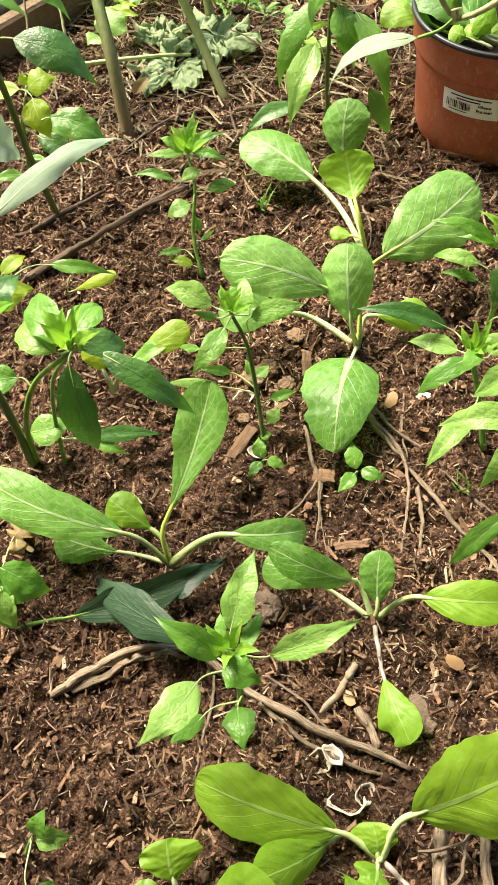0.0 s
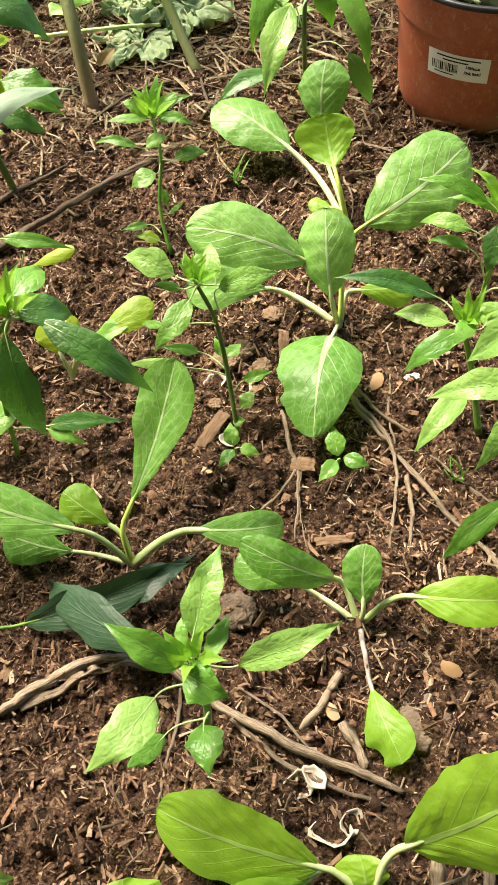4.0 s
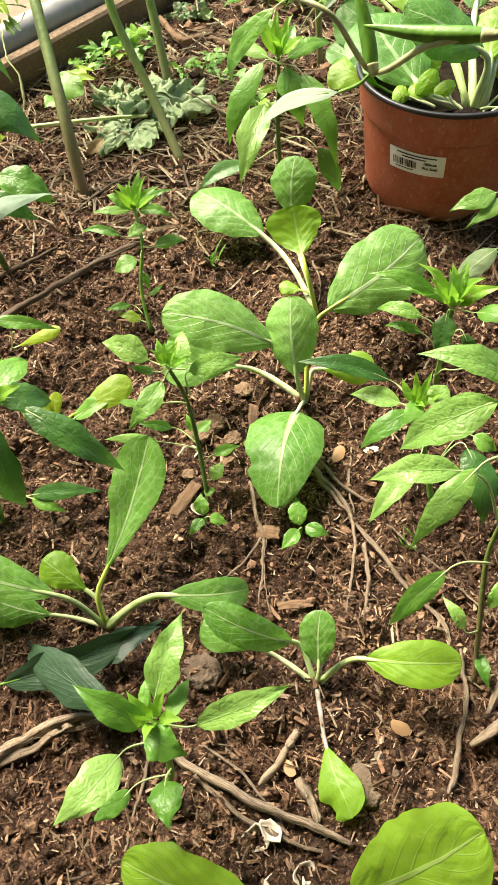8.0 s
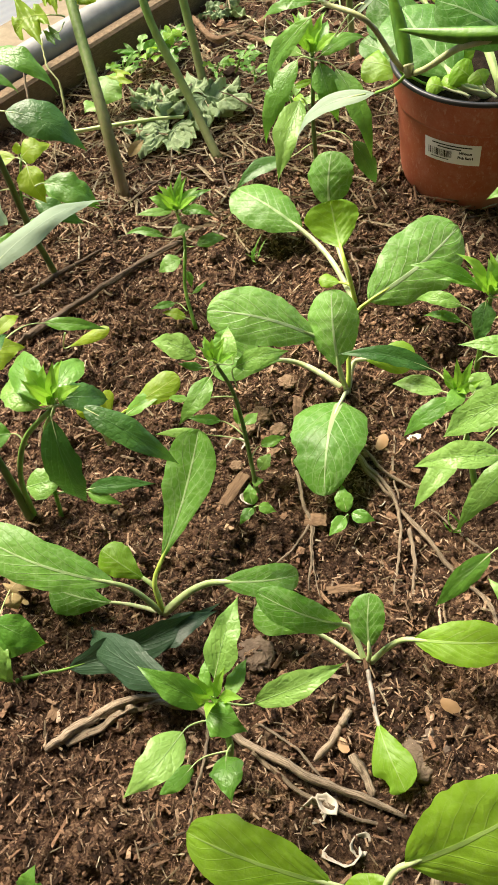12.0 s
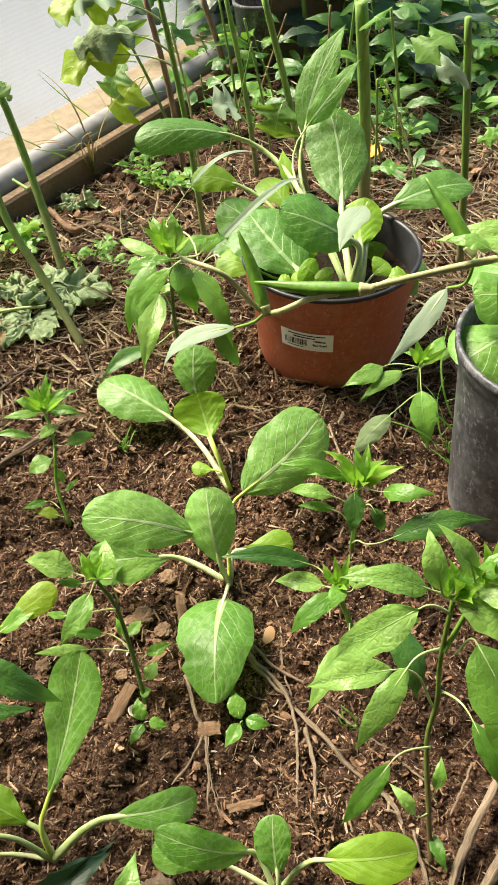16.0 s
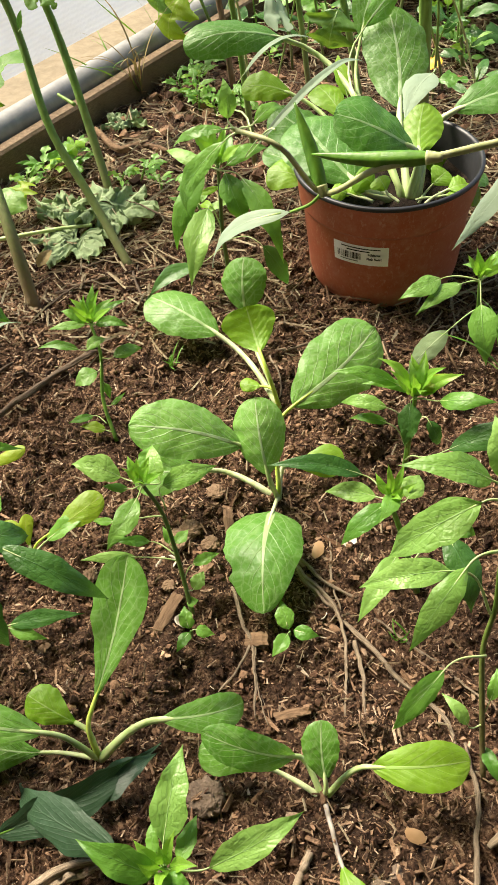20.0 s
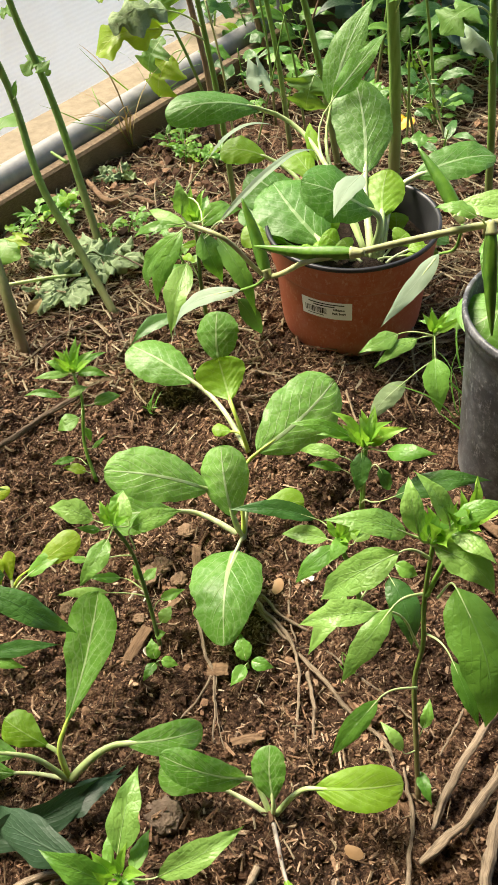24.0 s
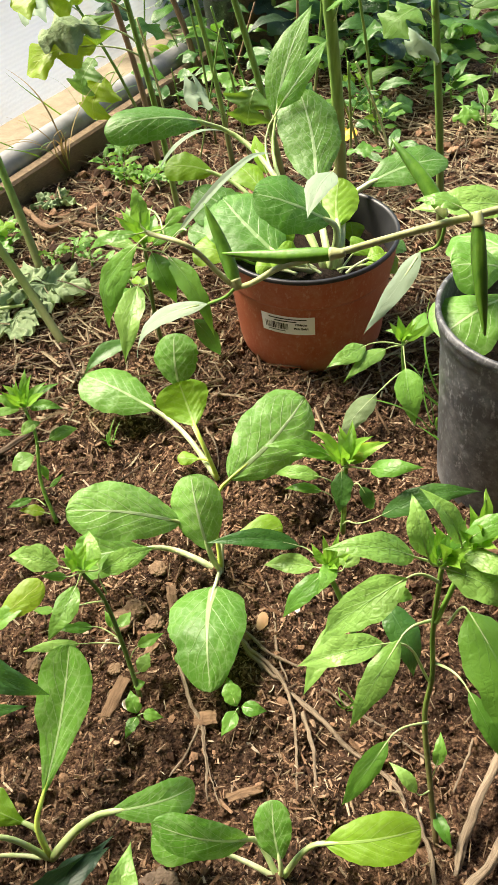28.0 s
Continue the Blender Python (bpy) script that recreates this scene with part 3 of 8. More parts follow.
# ---- the bed ----
def spaced(lo, hi, step, far, grow):
    """Even steps from lo to hi, then wider and wider ones out to far."""
    inner = list(np.arange(lo, hi + step / 2, step))
    up, d = [], step
    while (up[-1] if up else inner[-1]) < far:
        d *= grow
        up.append((up[-1] if up else inner[-1]) + d)
    down, d = [], step
    while (down[-1] if down else inner[0]) > -far:
        d *= grow
        down.append((down[-1] if down else inner[0]) - d)
    return down[::-1] + inner + up


BOARD_AT, BOARD_WAY = Vector((-0.270, 1.3154, 0)), Vector((0.6045, 0.7966, 0))
BOARD_OUT = Vector((-0.7966, 0.6045, 0))


def okra_pod(plant, foot, tip):
    """A ridged pod with a cap, tapering to its tip."""
    foot, tip = Vector(foot) - plant.location, Vector(tip) - plant.location
    side = (tip - foot).orthogonal().normalized() * (0.025 * (tip - foot).length)
    line = curve_points([foot, foot.lerp(tip, 0.5) + side, tip], 18)
    pod = part("pod", tube(line, [0.0030, 0.0044, 0.0046, 0.0042, 0.0034, 0.0022, 0.0006], 15, 0.03, 1.0, 0, 5), "pod", plant, "ridged green okra pod")
    part("cap", tube(curve_points([foot - (line[2] - foot) * 0.6, foot, line[1]], 6), [0.0022, 0.0034, 0.0041], 9), "vine", pod)


def shell_piece(place, size, mat, label, turn):
    """A cupped, broken-edged piece of shell."""
    bm = bmesh.new()
    rnd = random.Random(int(turn * 100 + size * 5000))
    rings, n = [], 9 if mat == "tanshell" else 14
    flat = mat == "tanshell"
    edge = [rnd.uniform(0.72, 1.0) if flat else rnd.uniform(0.78, 1.05) for _ in range(n)]
    for k in range(6):
        u = k / 5
        rings.append([bm.verts.new((size * u * edge[i] * math.cos(6.2832 * i / n), (0.58 if flat else 0.72) * size * u * edge[i] * math.sin(6.2832 * i / n), size * (1 - u * u) * (0.05 if flat else -0.5))) for i in range(n)])
    for a, b in zip(rings, rings[1:]):
        for i in range(n):
            bm.faces.new((a[i], a[(i + 1) % n], b[(i + 1) % n], b[i]))
    bmesh.ops.remove_doubles(bm, verts=bm.verts, dist=1e-6)
    bmesh.ops.solidify(bm, geom=bm.faces[:], thickness=0.0007)
    ob = tagged(part("shell_piece", bm, mat, smooth=not flat), label, "shell")
    ob.matrix_world = pose(*place, 25 * math.sin(turn * 9), -20 * math.cos(turn * 5), 57.3 * turn * 2.4)


def lump(place, size, mat, label):
    bm = bmesh.new()
    bmesh.ops.create_icosphere(bm, subdivisions=4, radius=size)
    for v in bm.verts:
        d = v.co.normalized()
        v.co *= 1 + 0.28 * noise.noise(d * 2.2 + Vector((size * 900, 0, 0))) + 0.14 * noise.noise(d * 6) + 0.13 * noise.noise(d * 13) + 0.07 * noise.noise(d * 29)
        v.co.z *= 0.36
    ob = tagged(part("soil_lump", bm, mat), label, "soil lump")
    ob.location = place


def chip_block(place, length, width, turn, label):
    """A splintered slab of wood with ragged ends."""
    bm = bmesh.new()
    length, width = length * 0.8, width * 0.8
    rings = []
    for i in range(9):
        u = i / 8 - 0.5
        k = 1 - 0.25 * abs(u) * 2 * (0.5 + noise.noise(Vector((u * 9, length * 700, 0))))
        wob = 0.0012 * noise.noise(Vector((u * 14, width * 900, 4)))
        ragged = 0.003 * noise.noise(Vector((u * 30, length * 500, 2)))
        prof = [(-0.5, 0), (-0.5, .5), (-0.2, .62), (0.15, .5), (0.5, .45), (0.5, 0)]
        rings.append([bm.verts.new((u * length + ragged * (j % 3 - 1) + (length * 0.10 * noise.noise(Vector((j * 3.1, u, width * 800))) if abs(u) > 0.45 else 0), width * k * a + wob, width * 0.38 * b * (1 - 0.7 * abs(u)) + wob)) for j, (a, b) in enumerate(prof)])
    for a, b in zip(rings, rings[1:]):
        for j in range(6):
            bm.faces.new((a[j], b[j], b[(j + 1) % 6], a[(j + 1) % 6]))
    bm.faces.new(rings[0]), bm.faces.new(rings[-1][::-1])
    bmesh.ops.recalc_face_normals(bm, faces=bm.faces)
    ob = tagged(part("wood_chip", bm, "bark", smooth=False), label, "wood chip")
    ob.matrix_world = pose(*place, 6, -4, turn)


def make_ground():
    xs, ys = spaced(-0.36, 0.52, 0.0026, 40, 1.13), spaced(0.12, 1.20, 0.0026, 60, 1.10)
    verts = []
    for y in ys:
        for x in xs:
            z = ground_z(x, y)
            out = (Vector((x, y, 0)) - BOARD_AT).dot(BOARD_OUT)
            verts.append((x, y, z if out < 0.03 else z * 0.3 - 0.01))
    w = len(xs)
    faces = [(j * w + i, j * w + i + 1, (j + 1) * w + i + 1, (j + 1) * w + i) for j in range(len(ys) - 1) for i in range(w - 1)]
    tagged(sheet_object("ground", verts, faces, "soil"), "dark brown mulchy garden soil full of wood fibre", "soil", kind="structure")


make_ground()


def board_point(along, out, z):
    p = BOARD_AT + BOARD_WAY * along + BOARD_OUT * out
    return Vector((p.x, p.y, z))


def bar(a0, a1, o0, o1, z0, z1, n=40, wear=0.0015):
    """A long board beside the bed between two places along it, with worn faces."""
    bm = bmesh.new()
    rings = []
    prof = [(o0 + .003, z0), (o1, z0), (o1, z1 - .003), (o1 - .003, z1), (o0 + .004, z1), (o0, z1 - .004)]
    for i in range(n + 1):
        a = a0 + (a1 - a0) * i / n
        rings.append([bm.verts.new(board_point(a, o + wear * noise.noise(Vector((a * 9, o * 90, z * 60))), z + wear * noise.noise(Vector((a * 7, z * 50, 3))))) for o, z in prof])
    for r, q in zip(rings, rings[1:]):
        for s in range(len(prof)):
            bm.faces.new((r[s], q[s], q[(s + 1) % len(prof)], r[(s + 1) % len(prof)]))
    bm.faces.new(rings[0]), bm.faces.new(rings[-1][::-1])
    bmesh.ops.recalc_face_normals(bm, faces=bm.faces)
    return bm


# Unseen wall, added behind the camera to keep skylight off the near soil.
back = bmesh.new()
bmesh.ops.create_cube(back, size=1.0)
for v in back.verts:
    v.co = (v.co.x * 7.0 + 0.2, v.co.y * 0.12 - 0.62, (v.co.z + 0.5) * 1.9 - 0.05)
tagged(part("wall_back", back, "board", smooth=False), "unseen plain brown boarded wall added behind the viewer to block skylight", "wall", kind="structure")
# Roof slab added out of view; its soft shadow dims the near bed.
roof = bmesh.new()
bmesh.ops.create_cube(roof, size=1.0)
for v in roof.verts:
    v.co = (v.co.x * 7.0 + 0.2, -0.7 + (v.co.y + 0.5) * 1.60, 1.85 + v.co.z * 0.06)
tagged(part("ceiling", roof, "board", smooth=False), "unseen plain brown boarded roof added over the viewer to shade the near soil", "roof", kind="structure")
tagged(part("bed_board", bar(-1.6, 1.5, -0.006, 0.018, -0.06, 0.046), "board", smooth=False), "weathered brown wooden board edging the bed", "board", kind="structure")
pipe_line = [board_point(-1.6 + 3.1 * i / 30, 0.046 + 0.001 * math.sin(i), 0.047) for i in range(31)]
tagged(part("plank", bar(-1.6, 2.2, 0.071, 0.166, -0.04, 0.053, 30), "plank", smooth=False), "sun-bleached tan plank outside the pipe, edged with dirt", "plank", kind="structure")
tagged(part("metal_pipe", tube(pipe_line, [0.0235, 0.0235], 24), "steel"), "grey galvanised steel pipe along the bed's board", "pipe", kind="structure")

# ---- plants ----

p = thing('mustard_plant', (0.123, 0.659, 0.000), 'large pale green mustard plant with broad leaves and white stalks', 'mustard plant', 'mustard greens in the bed')
leaf(p, 'round', (0.123, 0.658, 0.004), (0.095, 0.672, 0.070), (-0.006, 0.675, 0.105), 0.058, -12, 0.012, 'choy_pale')
leaf(p, 'round', (0.123, 0.658, 0.004), (0.116, 0.651, 0.050), (0.109, 0.699, 0.105), 0.052, 0, 0.004, 'choy_pale')
leaf(p, 'round', (0.123, 0.658, 0.004), (0.143, 0.718, 0.070), (0.230, 0.789, 0.100), 0.078, 18, 0.006, 'choy_pale', stalk='petiole_lime')
leaf(p, 'heart', (0.123, 0.658, 0.004), (0.118, 0.621, 0.035), (0.106, 0.520, 0.030), 0.074, 0, 0.016, 'choy', stalk='petiole_white', bite=(0.62, 1, 0.16, 0.07))
leaf(p, 'choy', (0.123, 0.658, 0.004), (0.047, 0.685, 0.035), (-0.011, 0.661, 0.050), 0.045, 0, 0.006, 'choy_pale', stalk='petiole_white', thick=0.0027)
leaf(p, 'choy', (0.123, 0.658, 0.004), (0.138, 0.690, 0.030), (0.189, 0.679, 0.035), 0.034, 10, 0.006, 'choy_lime', stalk='petiole_white', thick=0.003)

p = thing('mustard_plant', (0.130, 0.781, 0.000), 'mustard plant with cupped lime-lit leaf and glossy green leaves', 'mustard plant', 'mustard greens in the bed')
leaf(p, 'round', (0.130, 0.781, 0.004), (0.067, 0.878, 0.030), (-0.014, 0.939, 0.045), 0.066, 0, 0.008, 'choy', stalk='petiole_white', thick=0.003)
leaf(p, 'round', (0.130, 0.781, 0.004), (0.099, 0.889, 0.050), (0.102, 0.924, 0.100), 0.056, 0, 0.004, 'choy')
leaf(p, 'fan', (0.130, 0.781, 0.004), (0.114, 0.815, 0.055), (0.102, 0.857, 0.085), 0.06, 0, -0.01, 'choy_lime', stalk='petiole_lime', cup=0.12)
leaf(p, 'choy', (0.126, 0.793, 0.020), (0.114, 0.800, 0.020), (0.089, 0.808, 0.020), 0.018, 0, 0, 'choy_lime', stalk='petiole_lime', thick=0.0015)

p = thing('mustard_plant', (0.144, 0.377, 0.000), 'young mustard plant with spoon-shaped leaves and one trailing on soil', 'mustard plant', 'mustard greens in the bed')
leaf(p, 'round', (0.144, 0.378, 0.004), (0.126, 0.399, 0.035), (0.062, 0.404, 0.075), 0.03, -15, 0.01, 'choy')
leaf(p, 'choy', (0.144, 0.378, 0.004), (0.098, 0.400, 0.025), (0.055, 0.409, 0.035), 0.034, 0, 0.006, 'choy', stalk='petiole_white', thick=0.002)
leaf(p, 'round', (0.144, 0.378, 0.004), (0.146, 0.383, 0.030), (0.146, 0.416, 0.056), 0.03, 0, 0.002, 'choy')
leaf(p, 'round', (0.144, 0.378, 0.004), (0.179, 0.389, 0.035), (0.248, 0.386, 0.045), 0.037, 0, 0.008, 'choy_lime', thick=0.0026)
leaf(p, 'choy', (0.144, 0.378, 0.004), (0.154, 0.326, 0.008), (0.172, 0.284, 0.016), 0.034, 0, 0.006, 'choy_lime', stalk='petiole_mauve', thick=0.0017, bite=(0.8, 1, 0.4, 0.1))

p = thing('mustard_plant', (-0.028, 0.415, 0.000), 'mustard plant with one tall upright leaf and low spreading leaves', 'mustard plant', 'mustard greens in the bed')
leaf(p, 'choy', (-0.027, 0.415, 0.004), (-0.030, 0.446, 0.045), (0.003, 0.541, 0.098), 0.046, 0, -0.01, 'choy', stalk='petiole_lime', cup=0.3)
leaf(p, 'round', (-0.027, 0.415, 0.004), (-0.060, 0.422, 0.045), (-0.183, 0.451, 0.080), 0.044, 0, 0.01, 'choy')
leaf(p, 'choy', (-0.027, 0.415, 0.004), (-0.040, 0.437, 0.035), (-0.079, 0.453, 0.045), 0.032, 0, 0.003, 'choy_lime')
leaf(p, 'choy', (-0.027, 0.415, 0.004), (-0.077, 0.422, 0.012), (-0.128, 0.430, 0.020), 0.04, 0, 0.004, 'choy', stalk='petiole_white', thick=0.0018)
leaf(p, 'round', (-0.027, 0.415, 0.004), (0.024, 0.433, 0.032), (0.087, 0.452, 0.012), 0.031, 0, 0.012, 'choy', stalk='petiole', thick=0.003)

p = thing('mustard_plant', (0.152, 0.208, 0.000), 'low mustard plant with two broad bright green leaves', 'mustard plant', 'mustard greens in the bed')
leaf(p, 'round', (0.152, 0.209, 0.004), (0.123, 0.221, 0.025), (0.022, 0.244, 0.030), 0.054, -8, 0.012, 'choy_lime', stalk='petiole', cup=0.06)
leaf(p, 'choy', (0.152, 0.209, 0.004), (0.114, 0.222, 0.020), (0.070, 0.186, 0.035), 0.04, 0, 0.005, 'choy_lime')
leaf(p, 'round', (0.152, 0.209, 0.004), (0.170, 0.234, 0.040), (0.247, 0.269, 0.080), 0.072, 10, 0.008, 'choy_lime', stalk='petiole', thick=0.003, cup=0.08)
leaf(p, 'round', (0.152, 0.209, 0.004), (0.150, 0.211, 0.012), (0.145, 0.230, 0.022), 0.034, 0, 0.003, 'choy_lime')
leaf(p, 'round', (0.152, 0.209, 0.004), (0.150, 0.205, 0.012), (0.136, 0.178, 0.030), 0.044, 0, 0.004, 'choy_lime', wave=0.2, bite=(0.5, 1, 0.6, 0.12))
leaf(p, 'choy', (0.152, 0.209, 0.004), (0.186, 0.184, 0.008), (0.208, 0.171, 0.010), 0.018, 0, 0.002, 'choy_lime', stalk='petiole_mauve', thick=0.0018)

p = thing('mustard_plant', (0.021, 0.165, 0.000), 'small mustard plant with a nibbled leaf', 'mustard plant', 'mustard greens in the bed')
leaf(p, 'choy', (0.022, 0.167, 0.004), (0.016, 0.181, 0.020), (0.009, 0.205, 0.035), 0.044, 0, 0.002, 'choy_lime', stalk='petiole_white', thick=0.002, wave=0.15, bite=(0.95, 1, 0.7, 0.12))
leaf(p, 'choy', (0.022, 0.167, 0.004), (0.037, 0.160, 0.030), (0.091, 0.175, 0.055), 0.06, 0, 0.008, 'choy_lime')
leaf(p, 'choy', (0.022, 0.167, 0.004), (0.017, 0.162, 0.020), (-0.013, 0.166, 0.030), 0.034, 0, 0.003, 'choy_lime')

p = thing('mustard_plant', (-0.112, 0.593, 0.000), 'small mustard seedling with yellow-green leaves beside a pepper plant', 'mustard plant', 'mustard greens in the bed')
leaf(p, 'choy', (-0.111, 0.593, 0.003), (-0.115, 0.596, 0.030), (-0.130, 0.617, 0.050), 0.03, 0, 0.003, 'pepper_yellow', stalk='petiole_white', thick=0.002)
leaf(p, 'choy', (-0.111, 0.593, 0.003), (-0.085, 0.607, 0.050), (-0.035, 0.633, 0.060), 0.03, 0, 0.004, 'pepper_yellow', stalk='petiole_lime', thick=0.0015)
leaf(p, 'pepper', (-0.111, 0.593, 0.003), (-0.087, 0.601, 0.040), (-0.041, 0.628, 0.050), 0.03, 0, 0.004, 'pepper')
leaf(p, 'choy', (-0.111, 0.593, 0.003), (-0.103, 0.601, 0.035), (-0.108, 0.625, 0.050), 0.014, 0, 0, 'pepper_yellow', stalk='petiole_white', thick=0.002)

p = thing('pepper_plant', (0.040, 0.294, 0.000), 'young pepper plant with glossy mid-green leaves on a short stem', 'pepper plant', 'pepper plants in the bed')
stem(p, [(0.041, 0.291, 0.000), (0.050, 0.298, 0.050), (0.048, 0.305, 0.090), (0.046, 0.311, 0.112)], 0.0028, 0.002, 'stem')
leaf(p, 'pepper', (0.047, 0.309, 0.110), (0.046, 0.322, 0.117), (0.058, 0.375, 0.132), 0.038, 0, 0.004, 'pepper_pale', thick=0.001)
leaf(p, 'pepper', (0.047, 0.309, 0.110), (0.042, 0.305, 0.117), (-0.002, 0.321, 0.136), 0.034, 0, 0.004, 'pepper', thick=0.001)
leaf(p, 'pepper', (0.047, 0.309, 0.110), (0.073, 0.309, 0.113), (0.131, 0.334, 0.126), 0.033, 0, 0.003, 'pepper_pale', thick=0.001)
leaf(p, 'pepper', (0.047, 0.309, 0.110), (0.044, 0.302, 0.115), (0.070, 0.291, 0.112), 0.037, 0, 0.004, 'pepper', thick=0.001)
leaf(p, 'pepper', (0.048, 0.305, 0.090), (0.026, 0.292, 0.100), (-0.005, 0.248, 0.105), 0.044, 0, 0.006, 'pepper_pale', thick=0.001)
leaf(p, 'pepper', (0.052, 0.296, 0.060), (0.051, 0.286, 0.070), (0.059, 0.256, 0.078), 0.04, 0, 0.004, 'pepper', thick=0.001)
leaf(p, 'pepper', (0.047, 0.309, 0.110), (0.041, 0.317, 0.115), (0.038, 0.334, 0.118), 0.015, 0, 0, 'pepper', thick=0.0007)
leaf(p, 'pepper', (0.047, 0.309, 0.110), (0.055, 0.313, 0.110), (0.065, 0.340, 0.110), 0.02, 0, 0, 'pepper', thick=0.0007)
leaf(p, 'strap', (0.051, 0.294, 0.055), (0.027, 0.281, 0.060), (0.007, 0.261, 0.060), 0.012, 0, 0, 'pepper', thick=0.0008)
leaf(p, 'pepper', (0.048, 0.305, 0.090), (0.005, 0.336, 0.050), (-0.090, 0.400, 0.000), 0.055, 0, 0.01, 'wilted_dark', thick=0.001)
tuft(p, (0.047, 0.310, 0.111), 0.026, 601)

p = thing('pepper_plant', (-0.171, 0.509, 0.000), 'bushy pepper plant with large dark green pointed leaves', 'pepper plant', 'pepper plants in the bed')
stem(p, [(-0.172, 0.507, 0.000), (-0.172, 0.512, 0.050), (-0.174, 0.517, 0.120)], 0.0045, 0.003, 'stem_dark')
stem(p, [(-0.168, 0.510, 0.000), (-0.161, 0.512, 0.060), (-0.136, 0.513, 0.120), (-0.077, 0.484, 0.200)], 0.0028, 0.002, 'stem')
stem(p, [(-0.142, 0.511, 0.000), (-0.144, 0.533, 0.050), (-0.126, 0.528, 0.110), (-0.082, 0.488, 0.190)], 0.0022, 0.0015, 'stem')
leaf(p, 'pepper', (-0.074, 0.480, 0.205), (-0.055, 0.480, 0.205), (0.008, 0.468, 0.152), 0.036, 0, 0.012, 'pepper_dark', thick=0.0013)
leaf(p, 'pepper', (-0.074, 0.480, 0.205), (-0.076, 0.473, 0.200), (-0.074, 0.460, 0.110), 0.05, 0, 0.012, 'pepper_dark', thick=0.0013)
leaf(p, 'pepper', (-0.074, 0.480, 0.205), (-0.070, 0.483, 0.210), (-0.042, 0.499, 0.190), 0.04, 0, 0.006, 'pepper_dark', thick=0.001)
leaf(p, 'pepper', (-0.074, 0.480, 0.205), (-0.075, 0.487, 0.210), (-0.064, 0.527, 0.200), 0.042, 0, 0.006, 'pepper', thick=0.001)
leaf(p, 'pepper', (-0.074, 0.480, 0.205), (-0.080, 0.483, 0.210), (-0.117, 0.536, 0.200), 0.05, 0, 0.006, 'pepper', thick=0.001)
leaf(p, 'pepper', (-0.074, 0.480, 0.205), (-0.088, 0.483, 0.200), (-0.125, 0.517, 0.190), 0.045, 0, 0.006, 'pepper_pale', thick=0.001)
leaf(p, 'pepper', (-0.074, 0.480, 0.205), (-0.079, 0.489, 0.210), (-0.097, 0.503, 0.220), 0.022, 0, 0, 'pepper', thick=0.001)
leaf(p, 'pepper', (-0.174, 0.517, 0.120), (-0.149, 0.521, 0.190), (-0.133, 0.556, 0.200), 0.05, 0, 0.008, 'pepper_dark', thick=0.001)
leaf(p, 'pepper', (-0.174, 0.517, 0.120), (-0.180, 0.569, 0.150), (-0.151, 0.598, 0.140), 0.05, 0, 0.006, 'pepper_yellow', thick=0.001)
leaf(p, 'pepper', (-0.169, 0.519, 0.030), (-0.170, 0.524, 0.030), (-0.133, 0.536, 0.030), 0.055, 0, 0.006, 'pepper_pale', thick=0.001)
leaf(p, 'pepper', (-0.163, 0.518, 0.020), (-0.112, 0.526, 0.025), (-0.047, 0.530, 0.030), 0.026, 0, 0.004, 'pepper_dark', thick=0.001)
leaf(p, 'pepper', (-0.163, 0.516, 0.020), (-0.114, 0.526, 0.020), (-0.078, 0.513, 0.020), 0.022, 0, 0.002, 'pepper', thick=0.001)
leaf(p, 'pepper', (-0.149, 0.529, 0.090), (-0.161, 0.534, 0.100), (-0.202, 0.533, 0.090), 0.05, 0, 0.006, 'pepper', thick=0.001)
leaf(p, 'pepper', (-0.187, 0.532, 0.100), (-0.197, 0.633, 0.120), (-0.181, 0.658, 0.120), 0.03, 0, 0.004, 'pepper_yellow', thick=0.001)
leaf(p, 'pepper', (-0.210, 0.614, 0.100), (-0.178, 0.687, 0.080), (-0.119, 0.697, 0.060), 0.024, 0, 0.004, 'pepper', thick=0.0012)
leaf(p, 'choy', (-0.163, 0.692, 0.060), (-0.171, 0.694, 0.030), (-0.120, 0.703, 0.055), 0.016, 0, 0.002, 'pepper_yellow', thick=0.0008)
tuft(p, (-0.074, 0.481, 0.206), 0.034, 602, 9)
tuft(p, (-0.150, 0.522, 0.188), 0.034, 603)

p = thing('pepper_plant', (-0.229, 0.845, 0.000), 'leggy pepper plant with dark leaves and yellowing shoots', 'pepper plant', 'pepper plants in the bed')
stem(p, [(-0.229, 0.845, 0.000), (-0.237, 0.845, 0.070), (-0.242, 0.850, 0.150), (-0.239, 0.834, 0.220), (-0.245, 0.827, 0.260)], 0.004, 0.003, 'stem_dark')
stem(p, [(-0.253, 0.860, 0.050), (-0.248, 0.879, 0.100), (-0.234, 0.886, 0.140)], 0.0018, 0.0012, 'stem')
leaf(p, 'pepper', (-0.239, 0.837, 0.215), (-0.213, 0.845, 0.215), (-0.140, 0.841, 0.170), 0.07, 0, 0.012, 'pepper_dark', thick=0.0014)
leaf(p, 'pepper', (-0.177, 0.656, 0.250), (-0.146, 0.570, 0.240), (-0.073, 0.693, 0.220), 0.036, 0, 0.012, 'okra_back', thick=0.0015)
leaf(p, 'pepper', (-0.231, 0.875, 0.140), (-0.222, 0.864, 0.140), (-0.203, 0.838, 0.110), 0.052, 0, 0.004, 'pepper_yellow', thick=0.0008)
leaf(p, 'pepper', (-0.231, 0.875, 0.140), (-0.229, 0.881, 0.140), (-0.211, 0.918, 0.130), 0.03, 0, 0.003, 'pepper_yellow', thick=0.0008)
